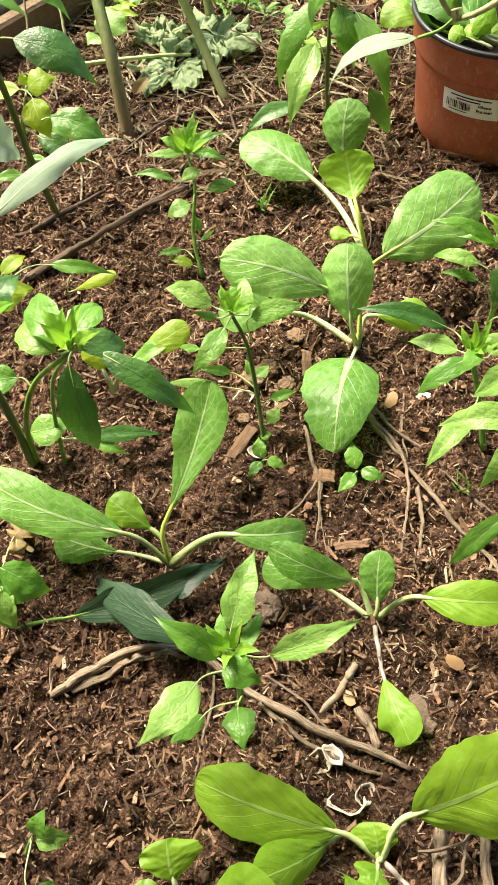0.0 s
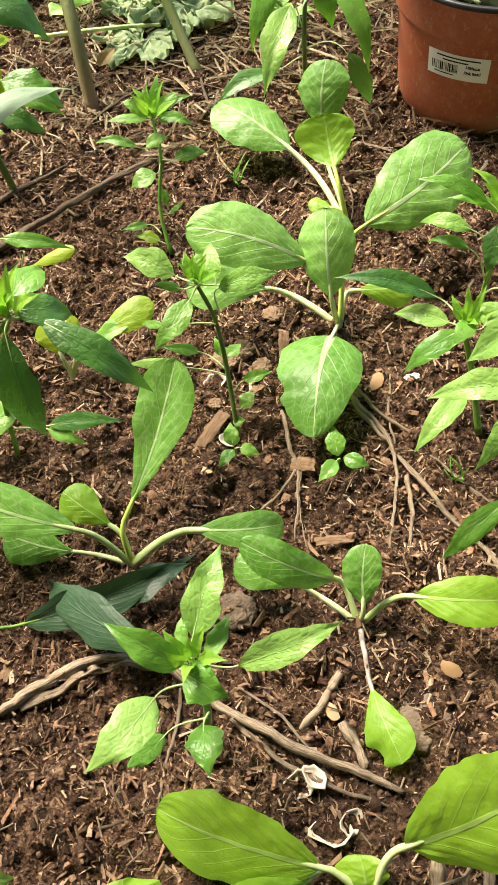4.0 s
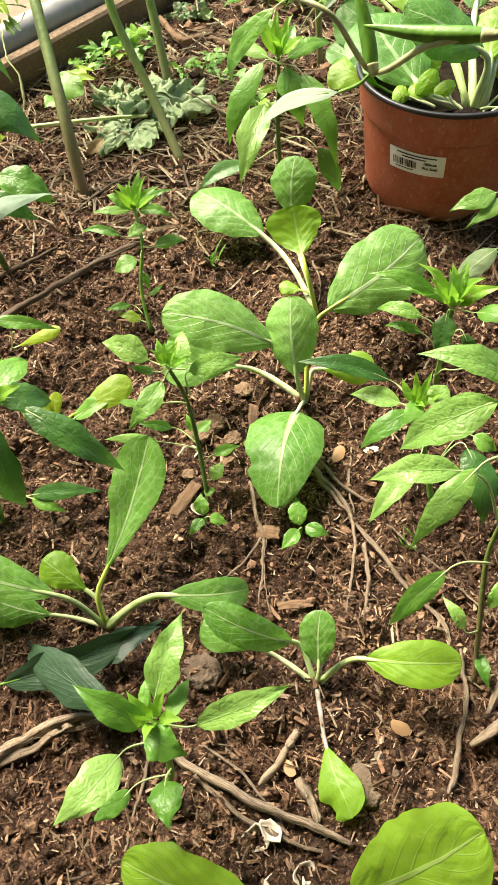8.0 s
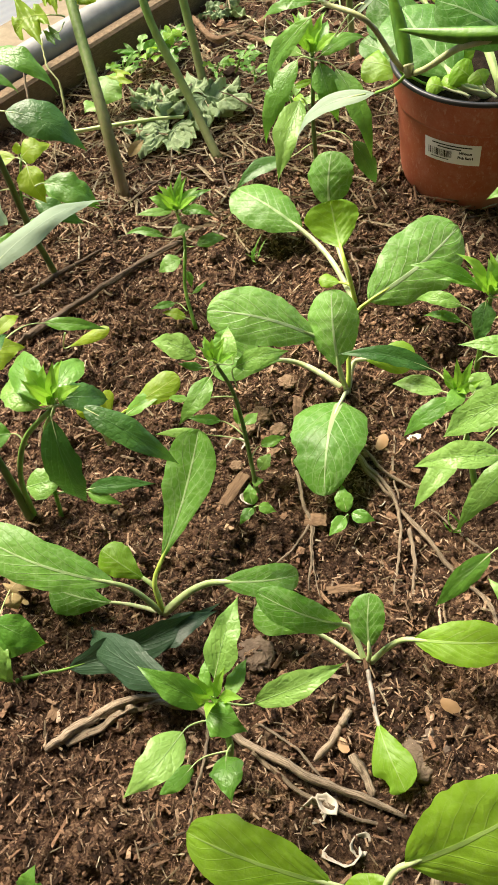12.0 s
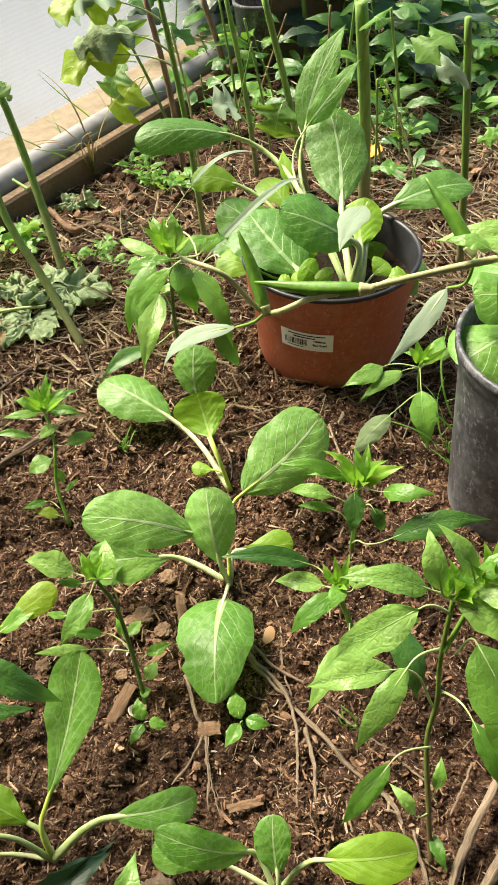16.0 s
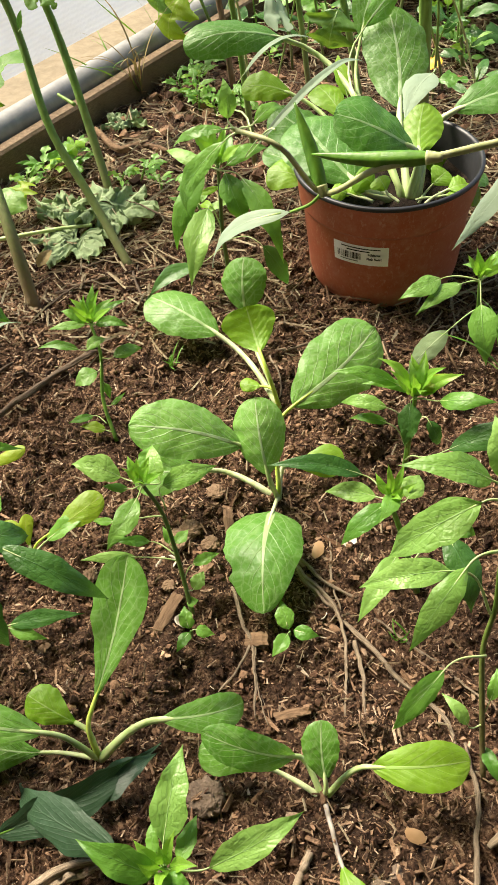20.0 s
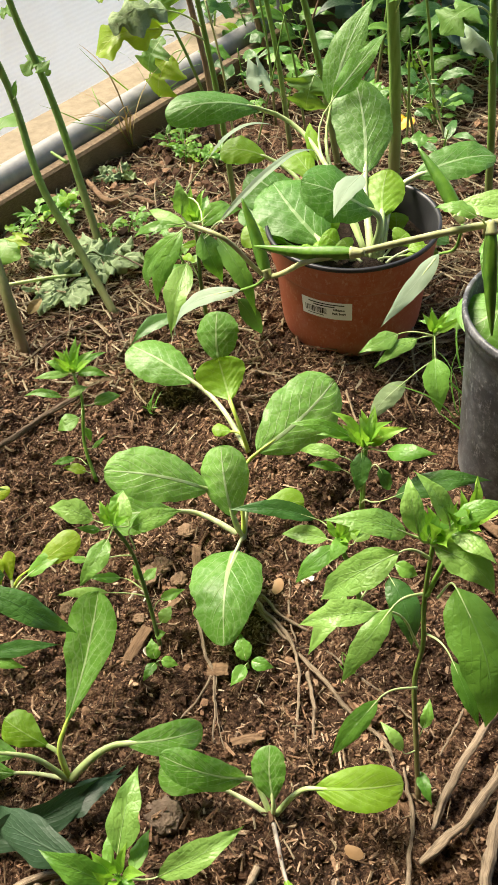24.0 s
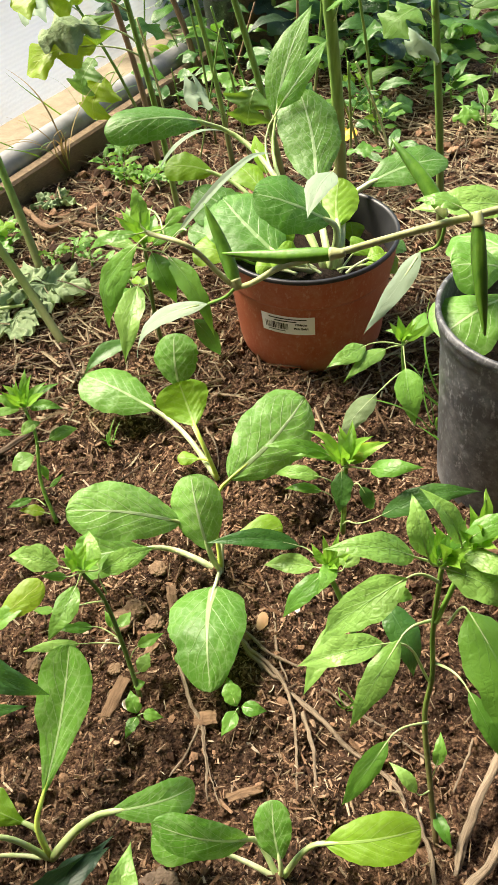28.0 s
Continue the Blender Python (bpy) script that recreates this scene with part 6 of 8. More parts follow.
p = thing('okra_plant', (0.333, 1.579, 0.000), 'okra stalk standing among weeds behind the pots', 'okra plant', 'okra plants along the board')
stem(p, [(0.333, 1.579, -0.010), (0.344, 1.589, 0.124), (0.347, 1.579, 0.249)], 0.00234, 0.001872, 'stalk_brown', 'stalk')

p = thing('okra_plant', (0.388, 1.713, 0.000), 'okra stalk standing among weeds behind the pots', 'okra plant', 'okra plants along the board')
stem(p, [(0.388, 1.713, -0.010), (0.403, 1.723, 0.107), (0.411, 1.713, 0.213)], 0.00312, 0.002496, 'stalk_green', 'stalk')

p = thing('okra_plant', (0.481, 1.566, 0.000), 'okra stalk standing among weeds behind the pots', 'okra plant', 'okra plants along the board')
stem(p, [(0.481, 1.566, -0.010), (0.465, 1.576, 0.121), (0.442, 1.566, 0.242)], 0.00312, 0.002496, 'stalk_green', 'stalk')

p = thing('okra_plant', (0.486, 1.456, 0.000), 'okra stalk standing among weeds behind the pots', 'okra plant', 'okra plants along the board')
stem(p, [(0.486, 1.456, -0.010), (0.456, 1.466, 0.086), (0.417, 1.456, 0.173)], 0.00195, 0.00156, 'vine', 'stalk')

p = thing('okra_plant', (0.227, 1.812, 0.000), 'okra stalk standing among weeds behind the pots', 'okra plant', 'okra plants along the board')
stem(p, [(0.227, 1.812, -0.010), (0.267, 1.822, 0.085), (0.299, 1.812, 0.170)], 0.00234, 0.001872, 'stalk_brown', 'stalk')

p = thing('wilted_leaf', (-0.120, 1.179, 0.000), 'big pale green wilted leaf crumpled at the foot of okra stalks', 'fallen leaf')
crumpled_leaf(p, (-0.133, 1.136, 0.000), 0.070, -120, 3, 0.024)
crumpled_leaf(p, (-0.093, 1.193, 0.000), 0.072, -20, 5, 0.040)
crumpled_leaf(p, (-0.164, 1.210, 0.000), 0.045, 150, 8, 0.026)
stem(p, [(-0.273, 1.130, 0.012), (-0.212, 1.142, 0.012), (-0.155, 1.151, 0.012), (-0.114, 1.153, 0.012)], 0.0030, 0.0024, 'petiole', 'stalk')

p = thing('wilted_leaf', (-0.092, 1.454, 0.000), 'curled pale green wilted leaf on the soil', 'fallen leaf')
crumpled_leaf(p, (-0.092, 1.454, 0.000), 0.042, 200, 11, 0.030)

p = thing('dead_leaf', (-0.178, 1.099, 0.000), 'small curled tan dry leaf on the mulch', 'fallen leaf')
leaf(p, 'pepper', (-0.180, 1.069, 0.006), (-0.179, 1.069, 0.008), (-0.161, 1.096, 0.016), 0.026, 10, 0.006, 'dead', stalk='twig', thick=0.0008, cup=0.5)

p = thing('okra_seedling', (-0.241, 1.185, 0.000), 'okra seedling with one pale broad leaf and a yellow one', 'okra plant', 'okra plants along the board')
stem(p, [(-0.241, 1.185, 0.000), (-0.237, 1.176, 0.023)], 0.0022, 0.0014, 'stem')
leaf(p, 'pepper', (-0.237, 1.176, 0.023), (-0.241, 1.178, 0.024), (-0.217, 1.228, 0.042), 0.085, 0, 0.006, 'pepper_pale', thick=0.001)
leaf(p, 'pepper', (-0.237, 1.176, 0.023), (-0.241, 1.177, 0.023), (-0.256, 1.155, 0.025), 0.060, 0, 0.003, 'pepper_pale', thick=0.001)
leaf(p, 'lobed', (-0.223, 1.184, 0.025), (-0.216, 1.196, 0.033), (-0.205, 1.220, 0.048), 0.040, 0, 0.003, 'pepper_yellow', thick=0.001)

p = thing('dead_leaf', (-0.173, 0.444, 0.000), 'curled brown dead leaf on the soil', 'fallen leaf')
leaf(p, 'lobed', (-0.153, 0.445, 0.012), (-0.150, 0.438, 0.020), (-0.159, 0.419, 0.008), 0.04, 20, 0.008, 'dead', stalk='twig', thick=0.0008, cup=-0.04, wave=0.5)

p = thing('wilted_leaf', (-0.136, 0.371, 0.000), 'pale wilted leaf resting on the soil', 'fallen leaf')
leaf(p, 'pepper', (-0.169, 0.390, 0.020), (-0.157, 0.385, 0.040), (-0.121, 0.382, 0.010), 0.055, 0, 0.008, 'pepper', stalk='stem', thick=0.001)
leaf(p, 'pepper', (-0.166, 0.380, 0.020), (-0.155, 0.376, 0.030), (-0.142, 0.348, 0.005), 0.04, 0, 0.008, 'pepper_pale', stalk='stem', thick=0.001)

# ---- twigs and branches on the soil ----
branch('branch', [(-0.101, 0.300, 0.004), (-0.076, 0.319, 0.008), (-0.031, 0.340, 0.014), (0.011, 0.337, 0.012), (0.056, 0.311, 0.008), (0.119, 0.286, 0.008), (0.174, 0.270, 0.004)], 0.0058, 0.0042, 'branch', 'thick pale weathered branch lying on the soil', 'branch')
branch('branch', [(-0.086, 0.304, 0.004), (-0.062, 0.318, 0.006), (-0.031, 0.335, 0.009), (0.001, 0.336, 0.004)], 0.004, 0.003, 'branch', 'thick pale weathered branch lying on the soil', 'branch')
branch('twig', [(0.061, 0.305, 0.004), (0.094, 0.282, 0.006), (0.125, 0.270, 0.006), (0.163, 0.260, 0.004)], 0.0035, 0.0022, 'twig', 'thin dry twig lying on the soil', 'twig')
branch('twig', [(0.062, 0.327, 0.004), (0.091, 0.312, 0.004), (0.112, 0.293, 0.004)], 0.0022, 0.0016, 'twig', 'thin dry twig lying on the soil', 'twig')
branch('twig', [(0.023, 0.324, 0.004), (0.023, 0.291, 0.008), (0.018, 0.249, 0.004)], 0.0024, 0.0018, 'twig', 'thin dry twig lying on the soil', 'twig')
branch('twig', [(-0.017, 0.234, 0.004), (0.002, 0.241, 0.004), (0.018, 0.249, 0.004)], 0.002, 0.0014, 'twig_dark', 'thin dry twig lying on the soil', 'twig')
branch('branch', [(0.131, 0.343, 0.004), (0.124, 0.328, 0.006), (0.107, 0.303, 0.004)], 0.005, 0.003, 'branch', 'thick pale weathered branch lying on the soil', 'branch')
branch('branch', [(0.133, 0.310, 0.004), (0.143, 0.295, 0.004), (0.149, 0.281, 0.004)], 0.0045, 0.0035, 'branch', 'thick pale weathered branch lying on the soil', 'branch')
branch('twig', [(0.077, 0.562, 0.004), (0.086, 0.527, 0.006), (0.094, 0.501, 0.004), (0.096, 0.441, 0.004)], 0.0034, 0.002, 'twig', 'thin dry twig lying on the soil', 'twig')
branch('twig', [(0.093, 0.510, 0.004), (0.082, 0.483, 0.004), (0.066, 0.466, 0.004)], 0.0022, 0.0018, 'twig', 'thin dry twig lying on the soil', 'twig')
branch('twig', [(0.096, 0.510, 0.004), (0.097, 0.470, 0.004), (0.106, 0.435, 0.004)], 0.0012, 0.001, 'twig', 'thin dry twig lying on the soil', 'twig')
branch('branch', [(0.113, 0.609, 0.004), (0.143, 0.567, 0.008), (0.165, 0.538, 0.007), (0.172, 0.504, 0.004), (0.167, 0.437, 0.004)], 0.0030, 0.0018, 'twig', 'long thin grey-brown branch lying on the soil', 'branch')
branch('twig', [(0.128, 0.603, 0.004), (0.159, 0.563, 0.006), (0.186, 0.544, 0.004)], 0.003, 0.0022, 'twig', 'thin dry twig lying on the soil', 'twig')
branch('twig', [(0.124, 0.595, 0.004), (0.153, 0.548, 0.009), (0.170, 0.531, 0.004)], 0.0035, 0.002, 'twig', 'thin dry twig lying on the soil', 'twig')
branch('branch', [(0.171, 0.525, 0.004), (0.191, 0.500, 0.004), (0.220, 0.458, 0.004), (0.243, 0.434, 0.004), (0.249, 0.405, 0.004)], 0.0024, 0.0020, 'twig', 'long thin grey-brown branch lying on the soil', 'branch')
branch('twig', [(0.201, 0.524, 0.004), (0.230, 0.494, 0.004), (0.258, 0.466, 0.004)], 0.0018, 0.0013, 'twig', 'thin dry twig lying on the soil', 'twig')
branch('twig', [(0.179, 0.504, 0.004), (0.183, 0.476, 0.004), (0.182, 0.440, 0.004)], 0.004, 0.003, 'twig', 'thin dry twig lying on the soil', 'twig')
branch('twig', [(0.169, 0.612, 0.004), (0.167, 0.558, 0.004), (0.171, 0.534, 0.004)], 0.002, 0.0016, 'twig', 'thin dry twig lying on the soil', 'twig')
branch('branch', [(0.255, 0.414, 0.004), (0.256, 0.380, 0.004), (0.249, 0.343, 0.004), (0.237, 0.305, 0.004)], 0.0022, 0.0028, 'twig', 'long thin grey-brown branch lying on the soil', 'branch')
branch('branch', [(-0.250, 0.725, 0.004), (-0.195, 0.781, 0.008), (-0.150, 0.826, 0.010), (-0.105, 0.878, 0.006), (-0.080, 0.896, 0.004)], 0.0052, 0.0042, 'twig_dark', 'dark brown branch lying across the soil', 'branch')
branch('branch', [(-0.267, 0.803, 0.004), (-0.226, 0.840, 0.006), (-0.180, 0.887, 0.004)], 0.0042, 0.003, 'twig_dark', 'dark brown branch lying across the soil', 'branch')
branch('twig', [(-0.162, 0.977, 0.004), (-0.118, 1.022, 0.008), (-0.045, 1.048, 0.006)], 0.0032, 0.0024, 'twig_dark', 'dark dry twig half sunk in the soil', 'twig')
branch('twig', [(-0.048, 1.040, 0.010), (-0.035, 0.997, 0.004), (-0.035, 0.974, 0.004)], 0.003, 0.002, 'twig_dark', 'dark dry twig half sunk in the soil', 'twig')
branch('twig', [(0.064, 1.048, 0.004), (0.026, 1.065, 0.030), (0.017, 1.077, 0.050), (-0.019, 1.101, 0.060), (-0.054, 1.129, 0.060)], 0.003, 0.0016, 'twig_dark', 'dark curved twig leaning among the leaves', 'twig')
branch('twig', [(0.047, 0.817, 0.004), (0.017, 0.798, 0.004), (0.036, 0.831, 0.004)], 0.0015, 0.001, 'twig_dark', 'dark dry twig half sunk in the soil', 'twig')
branch('twig', [(0.123, 0.860, 0.010), (0.134, 0.817, 0.014), (0.131, 0.794, 0.006)], 0.002, 0.0016, 'twig', 'thin dry twig lying on the soil', 'twig')
branch('twig', [(0.095, 0.885, 0.004), (0.134, 0.908, 0.004), (0.173, 0.920, 0.004)], 0.0028, 0.0018, 'twig', 'thin dry twig lying on the soil', 'twig')
branch('twig', [(0.129, 0.867, 0.004), (0.187, 0.888, 0.004), (0.239, 0.898, 0.004)], 0.0028, 0.0018, 'twig', 'thin dry twig lying on the soil', 'twig')
branch('twig', [(0.156, 0.838, 0.004), (0.191, 0.784, 0.004)], 0.0028, 0.0018, 'twig', 'thin dry twig lying on the soil', 'twig')
branch('twig', [(0.197, 0.834, 0.004), (0.225, 0.803, 0.004)], 0.0028, 0.0018, 'twig', 'thin dry twig lying on the soil', 'twig')
branch('twig', [(0.071, 0.945, 0.004), (0.151, 0.978, 0.004)], 0.0024, 0.0014, 'twig', 'straw-coloured dry stem lying before the red pot', 'twig')
branch('twig', [(0.145, 0.990, 0.004), (0.173, 0.926, 0.004)], 0.0024, 0.0014, 'twig', 'straw-coloured dry stem lying before the red pot', 'twig')
branch('twig', [(0.216, 0.910, 0.004), (0.301, 0.935, 0.004)], 0.0024, 0.0014, 'twig', 'straw-coloured dry stem lying before the red pot', 'twig')
branch('twig', [(0.160, 0.902, 0.004), (0.258, 0.920, 0.004)], 0.0024, 0.0014, 'twig', 'straw-coloured dry stem lying before the red pot', 'twig')
branch('twig', [(0.213, 0.885, 0.004), (0.270, 0.908, 0.004)], 0.0024, 0.0014, 'twig', 'straw-coloured dry stem lying before the red pot', 'twig')
branch('twig', [(0.179, 0.879, 0.004), (0.216, 0.915, 0.004)], 0.0024, 0.0014, 'twig', 'straw-coloured dry stem lying before the red pot', 'twig')
branch('twig', [(0.250, 0.865, 0.004), (0.259, 0.841, 0.004)], 0.0024, 0.0014, 'twig', 'straw-coloured dry stem lying before the red pot', 'twig')
branch('branch', [(0.190, 0.232, 0.020), (0.190, 0.199, 0.012), (0.189, 0.154, 0.006)], 0.0062, 0.0052, 'branch', 'thick pale weathered branch lying on the soil', 'branch')
branch('branch', [(0.200, 0.199, 0.010), (0.204, 0.170, 0.010), (0.205, 0.151, 0.004)], 0.004, 0.004, 'branch', 'thick pale weathered branch lying on the soil', 'branch')
branch('branch', [(0.222, 0.240, 0.015), (0.222, 0.206, 0.012), (0.228, 0.158, 0.008)], 0.0045, 0.004, 'branch', 'thick pale weathered branch lying on the soil', 'branch')
branch('branch', [(0.247, 0.262, 0.012), (0.240, 0.228, 0.018), (0.236, 0.196, 0.016), (0.239, 0.160, 0.008)], 0.0075, 0.0055, 'branch', 'thick pale weathered branch lying on the soil', 'branch')
branch('twig', [(0.175, 0.214, 0.020), (0.193, 0.219, 0.026), (0.209, 0.225, 0.020), (0.216, 0.253, 0.010)], 0.0022, 0.002, 'twig', 'thin dry twig lying on the soil', 'twig')
branch('twig', [(0.209, 0.225, 0.020), (0.201, 0.200, 0.028), (0.180, 0.193, 0.020), (0.170, 0.179, 0.012), (0.164, 0.170, 0.006)], 0.0021, 0.0018, 'twig', 'thin dry twig lying on the soil', 'twig')
branch('twig', [(0.177, 0.193, 0.016), (0.162, 0.192, 0.010), (0.154, 0.173, 0.006)], 0.0015, 0.001, 'twig', 'thin dry twig lying on the soil', 'twig')
branch('twig', [(0.190, 0.173, 0.010), (0.204, 0.168, 0.016), (0.208, 0.179, 0.016), (0.198, 0.189, 0.010)], 0.0015, 0.001, 'twig', 'thin dry twig lying on the soil', 'twig')
branch('twig', [(0.205, 0.223, 0.012), (0.215, 0.213, 0.008), (0.238, 0.217, 0.006)], 0.002, 0.0012, 'twig', 'thin dry twig lying on the soil', 'twig')
branch('twig', [(0.236, 0.195, 0.020), (0.242, 0.173, 0.012), (0.237, 0.158, 0.010)], 0.0015, 0.001, 'twig', 'thin dry twig lying on the soil', 'twig')
branch('branch', [(0.392, 0.470, 0.020), (0.336, 0.408, 0.018), (0.290, 0.363, 0.014), (0.256, 0.339, 0.006)], 0.0066, 0.0050, 'twig', 'thick pale weathered branch lying on the soil', 'branch')
branch('branch', [(0.385, 0.515, 0.018), (0.344, 0.461, 0.018), (0.297, 0.407, 0.014), (0.269, 0.363, 0.005)], 0.0052, 0.0036, 'twig', 'thick pale weathered branch lying on the soil', 'branch')
branch('branch', [(0.340, 0.405, 0.010), (0.319, 0.364, 0.010), (0.308, 0.337, 0.010), (0.292, 0.300, 0.006)], 0.006, 0.005, 'twig', 'thick pale weathered branch lying on the soil', 'branch')
branch('twig', [(0.312, 0.462, 0.004), (0.286, 0.422, 0.004)], 0.0022, 0.0018, 'twig', 'thin dry twig lying on the soil', 'twig')
branch('twig', [(0.216, 0.507, 0.004), (0.264, 0.460, 0.004), (0.280, 0.441, 0.004)], 0.0018, 0.0012, 'twig', 'thin dry twig lying on the soil', 'twig')
branch('branch', [(0.348, 0.688, 0.012), (0.368, 0.659, 0.012), (0.391, 0.633, 0.008)], 0.0075, 0.006, 'bark', 'broken pale stick beside the black pot', 'branch')
branch('twig', [(-0.026, 1.534, 0.004), (0.042, 1.356, 0.004)], 0.002, 0.0014, 'twig', 'thin dry twig lying on the soil', 'twig')
branch('twig', [(-0.115, 1.393, 0.004), (-0.019, 1.368, 0.004), (0.083, 1.284, 0.004)], 0.0035, 0.002, 'twig_dark', 'dark dry twig half sunk in the soil', 'twig')
branch('twig', [(-0.149, 1.015, 0.004), (-0.028, 1.033, 0.004)], 0.003, 0.002, 'twig_dark', 'dark dry twig half sunk in the soil', 'twig')
branch('twig', [(-0.056, 1.448, 0.004), (0.010, 1.355, 0.004)], 0.0025, 0.002, 'vine', 'yellow-green cut stem on the soil', 'twig')
branch('twig', [(-0.047, 1.370, 0.004), (0.028, 1.364, 0.004), (0.092, 1.299, 0.004)], 0.003, 0.0018, 'twig_dark', 'dark brittle stick in the litter by the board', 'twig')
branch('twig', [(-0.016, 1.312, 0.004), (0.065, 1.231, 0.004)], 0.003, 0.0018, 'twig_dark', 'dark brittle stick in the litter by the board', 'twig')
branch('twig', [(-0.058, 1.254, 0.004), (0.003, 1.266, 0.004), (0.073, 1.199, 0.004)], 0.003, 0.0018, 'twig_dark', 'dark brittle stick in the litter by the board', 'twig')
branch('twig', [(-0.116, 1.065, 0.004), (-0.032, 1.104, 0.004)], 0.003, 0.0018, 'twig_dark', 'dark brittle stick in the litter by the board', 'twig')
branch('twig', [(-0.021, 1.421, 0.004), (0.016, 1.493, 0.004), (0.066, 1.513, 0.004)], 0.003, 0.0018, 'twig_dark', 'dark brittle stick in the litter by the board', 'twig')
branch('twig', [(-0.092, 1.344, 0.004), (-0.049, 1.408, 0.004)], 0.003, 0.0018, 'twig_dark', 'dark brittle stick in the litter by the board', 'twig')
branch('twig', [(-0.055, 1.509, 0.004), (0.007, 1.454, 0.004)], 0.002, 0.0014, 'twig', 'pale dry stalk in the litter by the board', 'twig')
branch('twig', [(-0.070, 1.305, 0.004), (-0.013, 1.246, 0.004)], 0.002, 0.0014, 'twig', 'pale dry stalk in the litter by the board', 'twig')
branch('twig', [(0.004, 1.242, 0.004), (0.082, 1.252, 0.004)], 0.002, 0.0014, 'twig', 'pale dry stalk in the litter by the board', 'twig')
branch('twig', [(-0.183, 1.142, 0.004), (-0.096, 1.184, 0.004)], 0.002, 0.0014, 'twig', 'pale dry stalk in the litter by the board', 'twig')
branch('twig', [(-0.136, 1.031, 0.004), (-0.064, 1.009, 0.004)], 0.002, 0.0014, 'twig', 'pale dry stalk in the litter by the board', 'twig')
branch('twig', [(0.040, 1.551, 0.004), (0.085, 1.477, 0.004)], 0.002, 0.0014, 'twig', 'pale dry stalk in the litter by the board', 'twig')
branch('twig', [(-0.152, 0.327, 0.004), (-0.122, 0.321, 0.004)], 0.0015, 0.001, 'twig', 'thin dry twig lying on the soil', 'twig')

branch('twig', [(-0.339, 1.126, -0.004), (-0.340, 1.171, 0.039), (-0.349, 1.223, 0.079)], 0.0042, 0.0034, 'twig', 'dry pale stick standing beside the board', 'twig')
branch('twig', [(-0.301, 1.187, -0.004), (-0.307, 1.220, 0.031), (-0.326, 1.244, 0.052), (-0.334, 1.274, 0.077)], 0.0034, 0.0026, 'vine', 'thin pale dry stem standing beside the board', 'twig')
branch('branch', [(-0.140, 1.436, 0.012), (-0.095, 1.358, 0.014), (-0.060, 1.369, 0.012), (-0.012, 1.343, 0.010)], 0.0062, 0.0045, 'bark', 'brown dry branch lying in the litter by the board', 'branch')

# ---- shells, stones and lumps ----
shell_piece((0.024, 0.503, 0.006), 0.011, 'tanshell', 'curved tan shell piece lying on the soil', 0.4)
shell_piece((0.206, 0.350, 0.005), 0.0095, 'tanshell', 'curved tan shell piece lying on the soil', 1.2)
shell_piece((0.127, 0.316, 0.004), 0.008, 'tanshell', 'small tan shell piece lying on the soil', 2.2)
shell_piece((0.108, 0.269, 0.006), 0.013, 'shell', 'cracked cream eggshell half lying on the soil', 0.2)
shell_piece((0.117, 0.273, 0.010), 0.01, 'shell', 'broken cream eggshell piece', 1.0)
shell_piece((0.129, 0.244, 0.006), 0.016, 'shell', 'cracked cream eggshell half lying on the soil', 2.6)
shell_piece((0.141, 0.249, 0.008), 0.01, 'shell', 'broken cream eggshell piece', 3.0)
shell_piece((0.017, 0.592, 0.004), 0.012, 'shell', 'pale flake lying on the soil', 0.1)
shell_piece((0.034, 0.532, 0.004), 0.01, 'shell', 'pale flake lying on the soil', 0.8)
shell_piece((0.157, 0.597, 0.004), 0.01, 'tanshell', 'small tan flake lying on the soil', 1.8)
shell_piece((0.155, 0.530, 0.004), 0.007, 'shell', 'pale flake lying on the soil', 0.5)
shell_piece((0.187, 0.603, 0.004), 0.008, 'shell', 'pale flake lying on the soil', 1.5)
shell_piece((0.031, 0.379, 0.006), 0.012, 'tanshell', 'small tan shell piece lying on the soil', 0.7)
lump((0.186, 0.312, 0.002), 0.019, 'claylump', 'grey crumbly clay lump on the soil')
lump((0.056, 0.384, 0.004), 0.015, 'claylump', 'grey crumbly clay lump on the soil')
lump((0.025, 0.618, 0.004), 0.012, 'sandlump', 'brown crumbly soil lump on the bed')
lump((0.038, 0.630, 0.004), 0.01, 'sandlump', 'brown crumbly soil lump on the bed')
lump((0.057, 0.613, 0.002), 0.008, 'sandlump', 'small tan crumbly clod on the soil')
lump((0.062, 0.674, 0.002), 0.009, 'sandlump', 'small tan crumbly clod on the soil')
lump((-0.055, 0.586, 0.002), 0.007, 'sandlump', 'small tan crumbly clod on the soil')
lump((0.020, 0.570, 0.002), 0.006, 'sandlump', 'small tan crumbly clod on the soil')
chip_block((0.021, 0.540, 0.006), 0.046, 0.014, 62, 'thick splintered wood chip on the soil')
chip_block((0.098, 0.510, 0.004), 0.024, 0.016, 0, 'flat reddish wood chip on the soil')
chip_block((0.141, 0.582, 0.004), 0.012, 0.009, 30, 'small wood chip on the soil')
chip_block((0.125, 0.444, 0.004), 0.034, 0.009, 8, 'flat brown wood chip on the soil')
chip_block((0.153, 0.373, 0.004), 0.026, 0.005, -8, 'thin splintered wood chip on the soil')
chip_block((0.075, 0.632, 0.008), 0.036, 0.012, 95, 'upright splintered wood chip in the soil')
chip_block((0.050, 0.580, 0.005), 0.03, 0.007, 40, 'thin splintered wood chip on the soil')
chip_block((-0.101, 0.335, 0.004), 0.032, 0.01, 75, 'flat brown wood chip on the soil')
chip_block((0.051, 0.281, 0.004), 0.018, 0.008, 20, 'small wood chip on the soil')
chip_block((-0.087, 0.513, 0.004), 0.016, 0.009, 50, 'small pale wood chip on the soil')


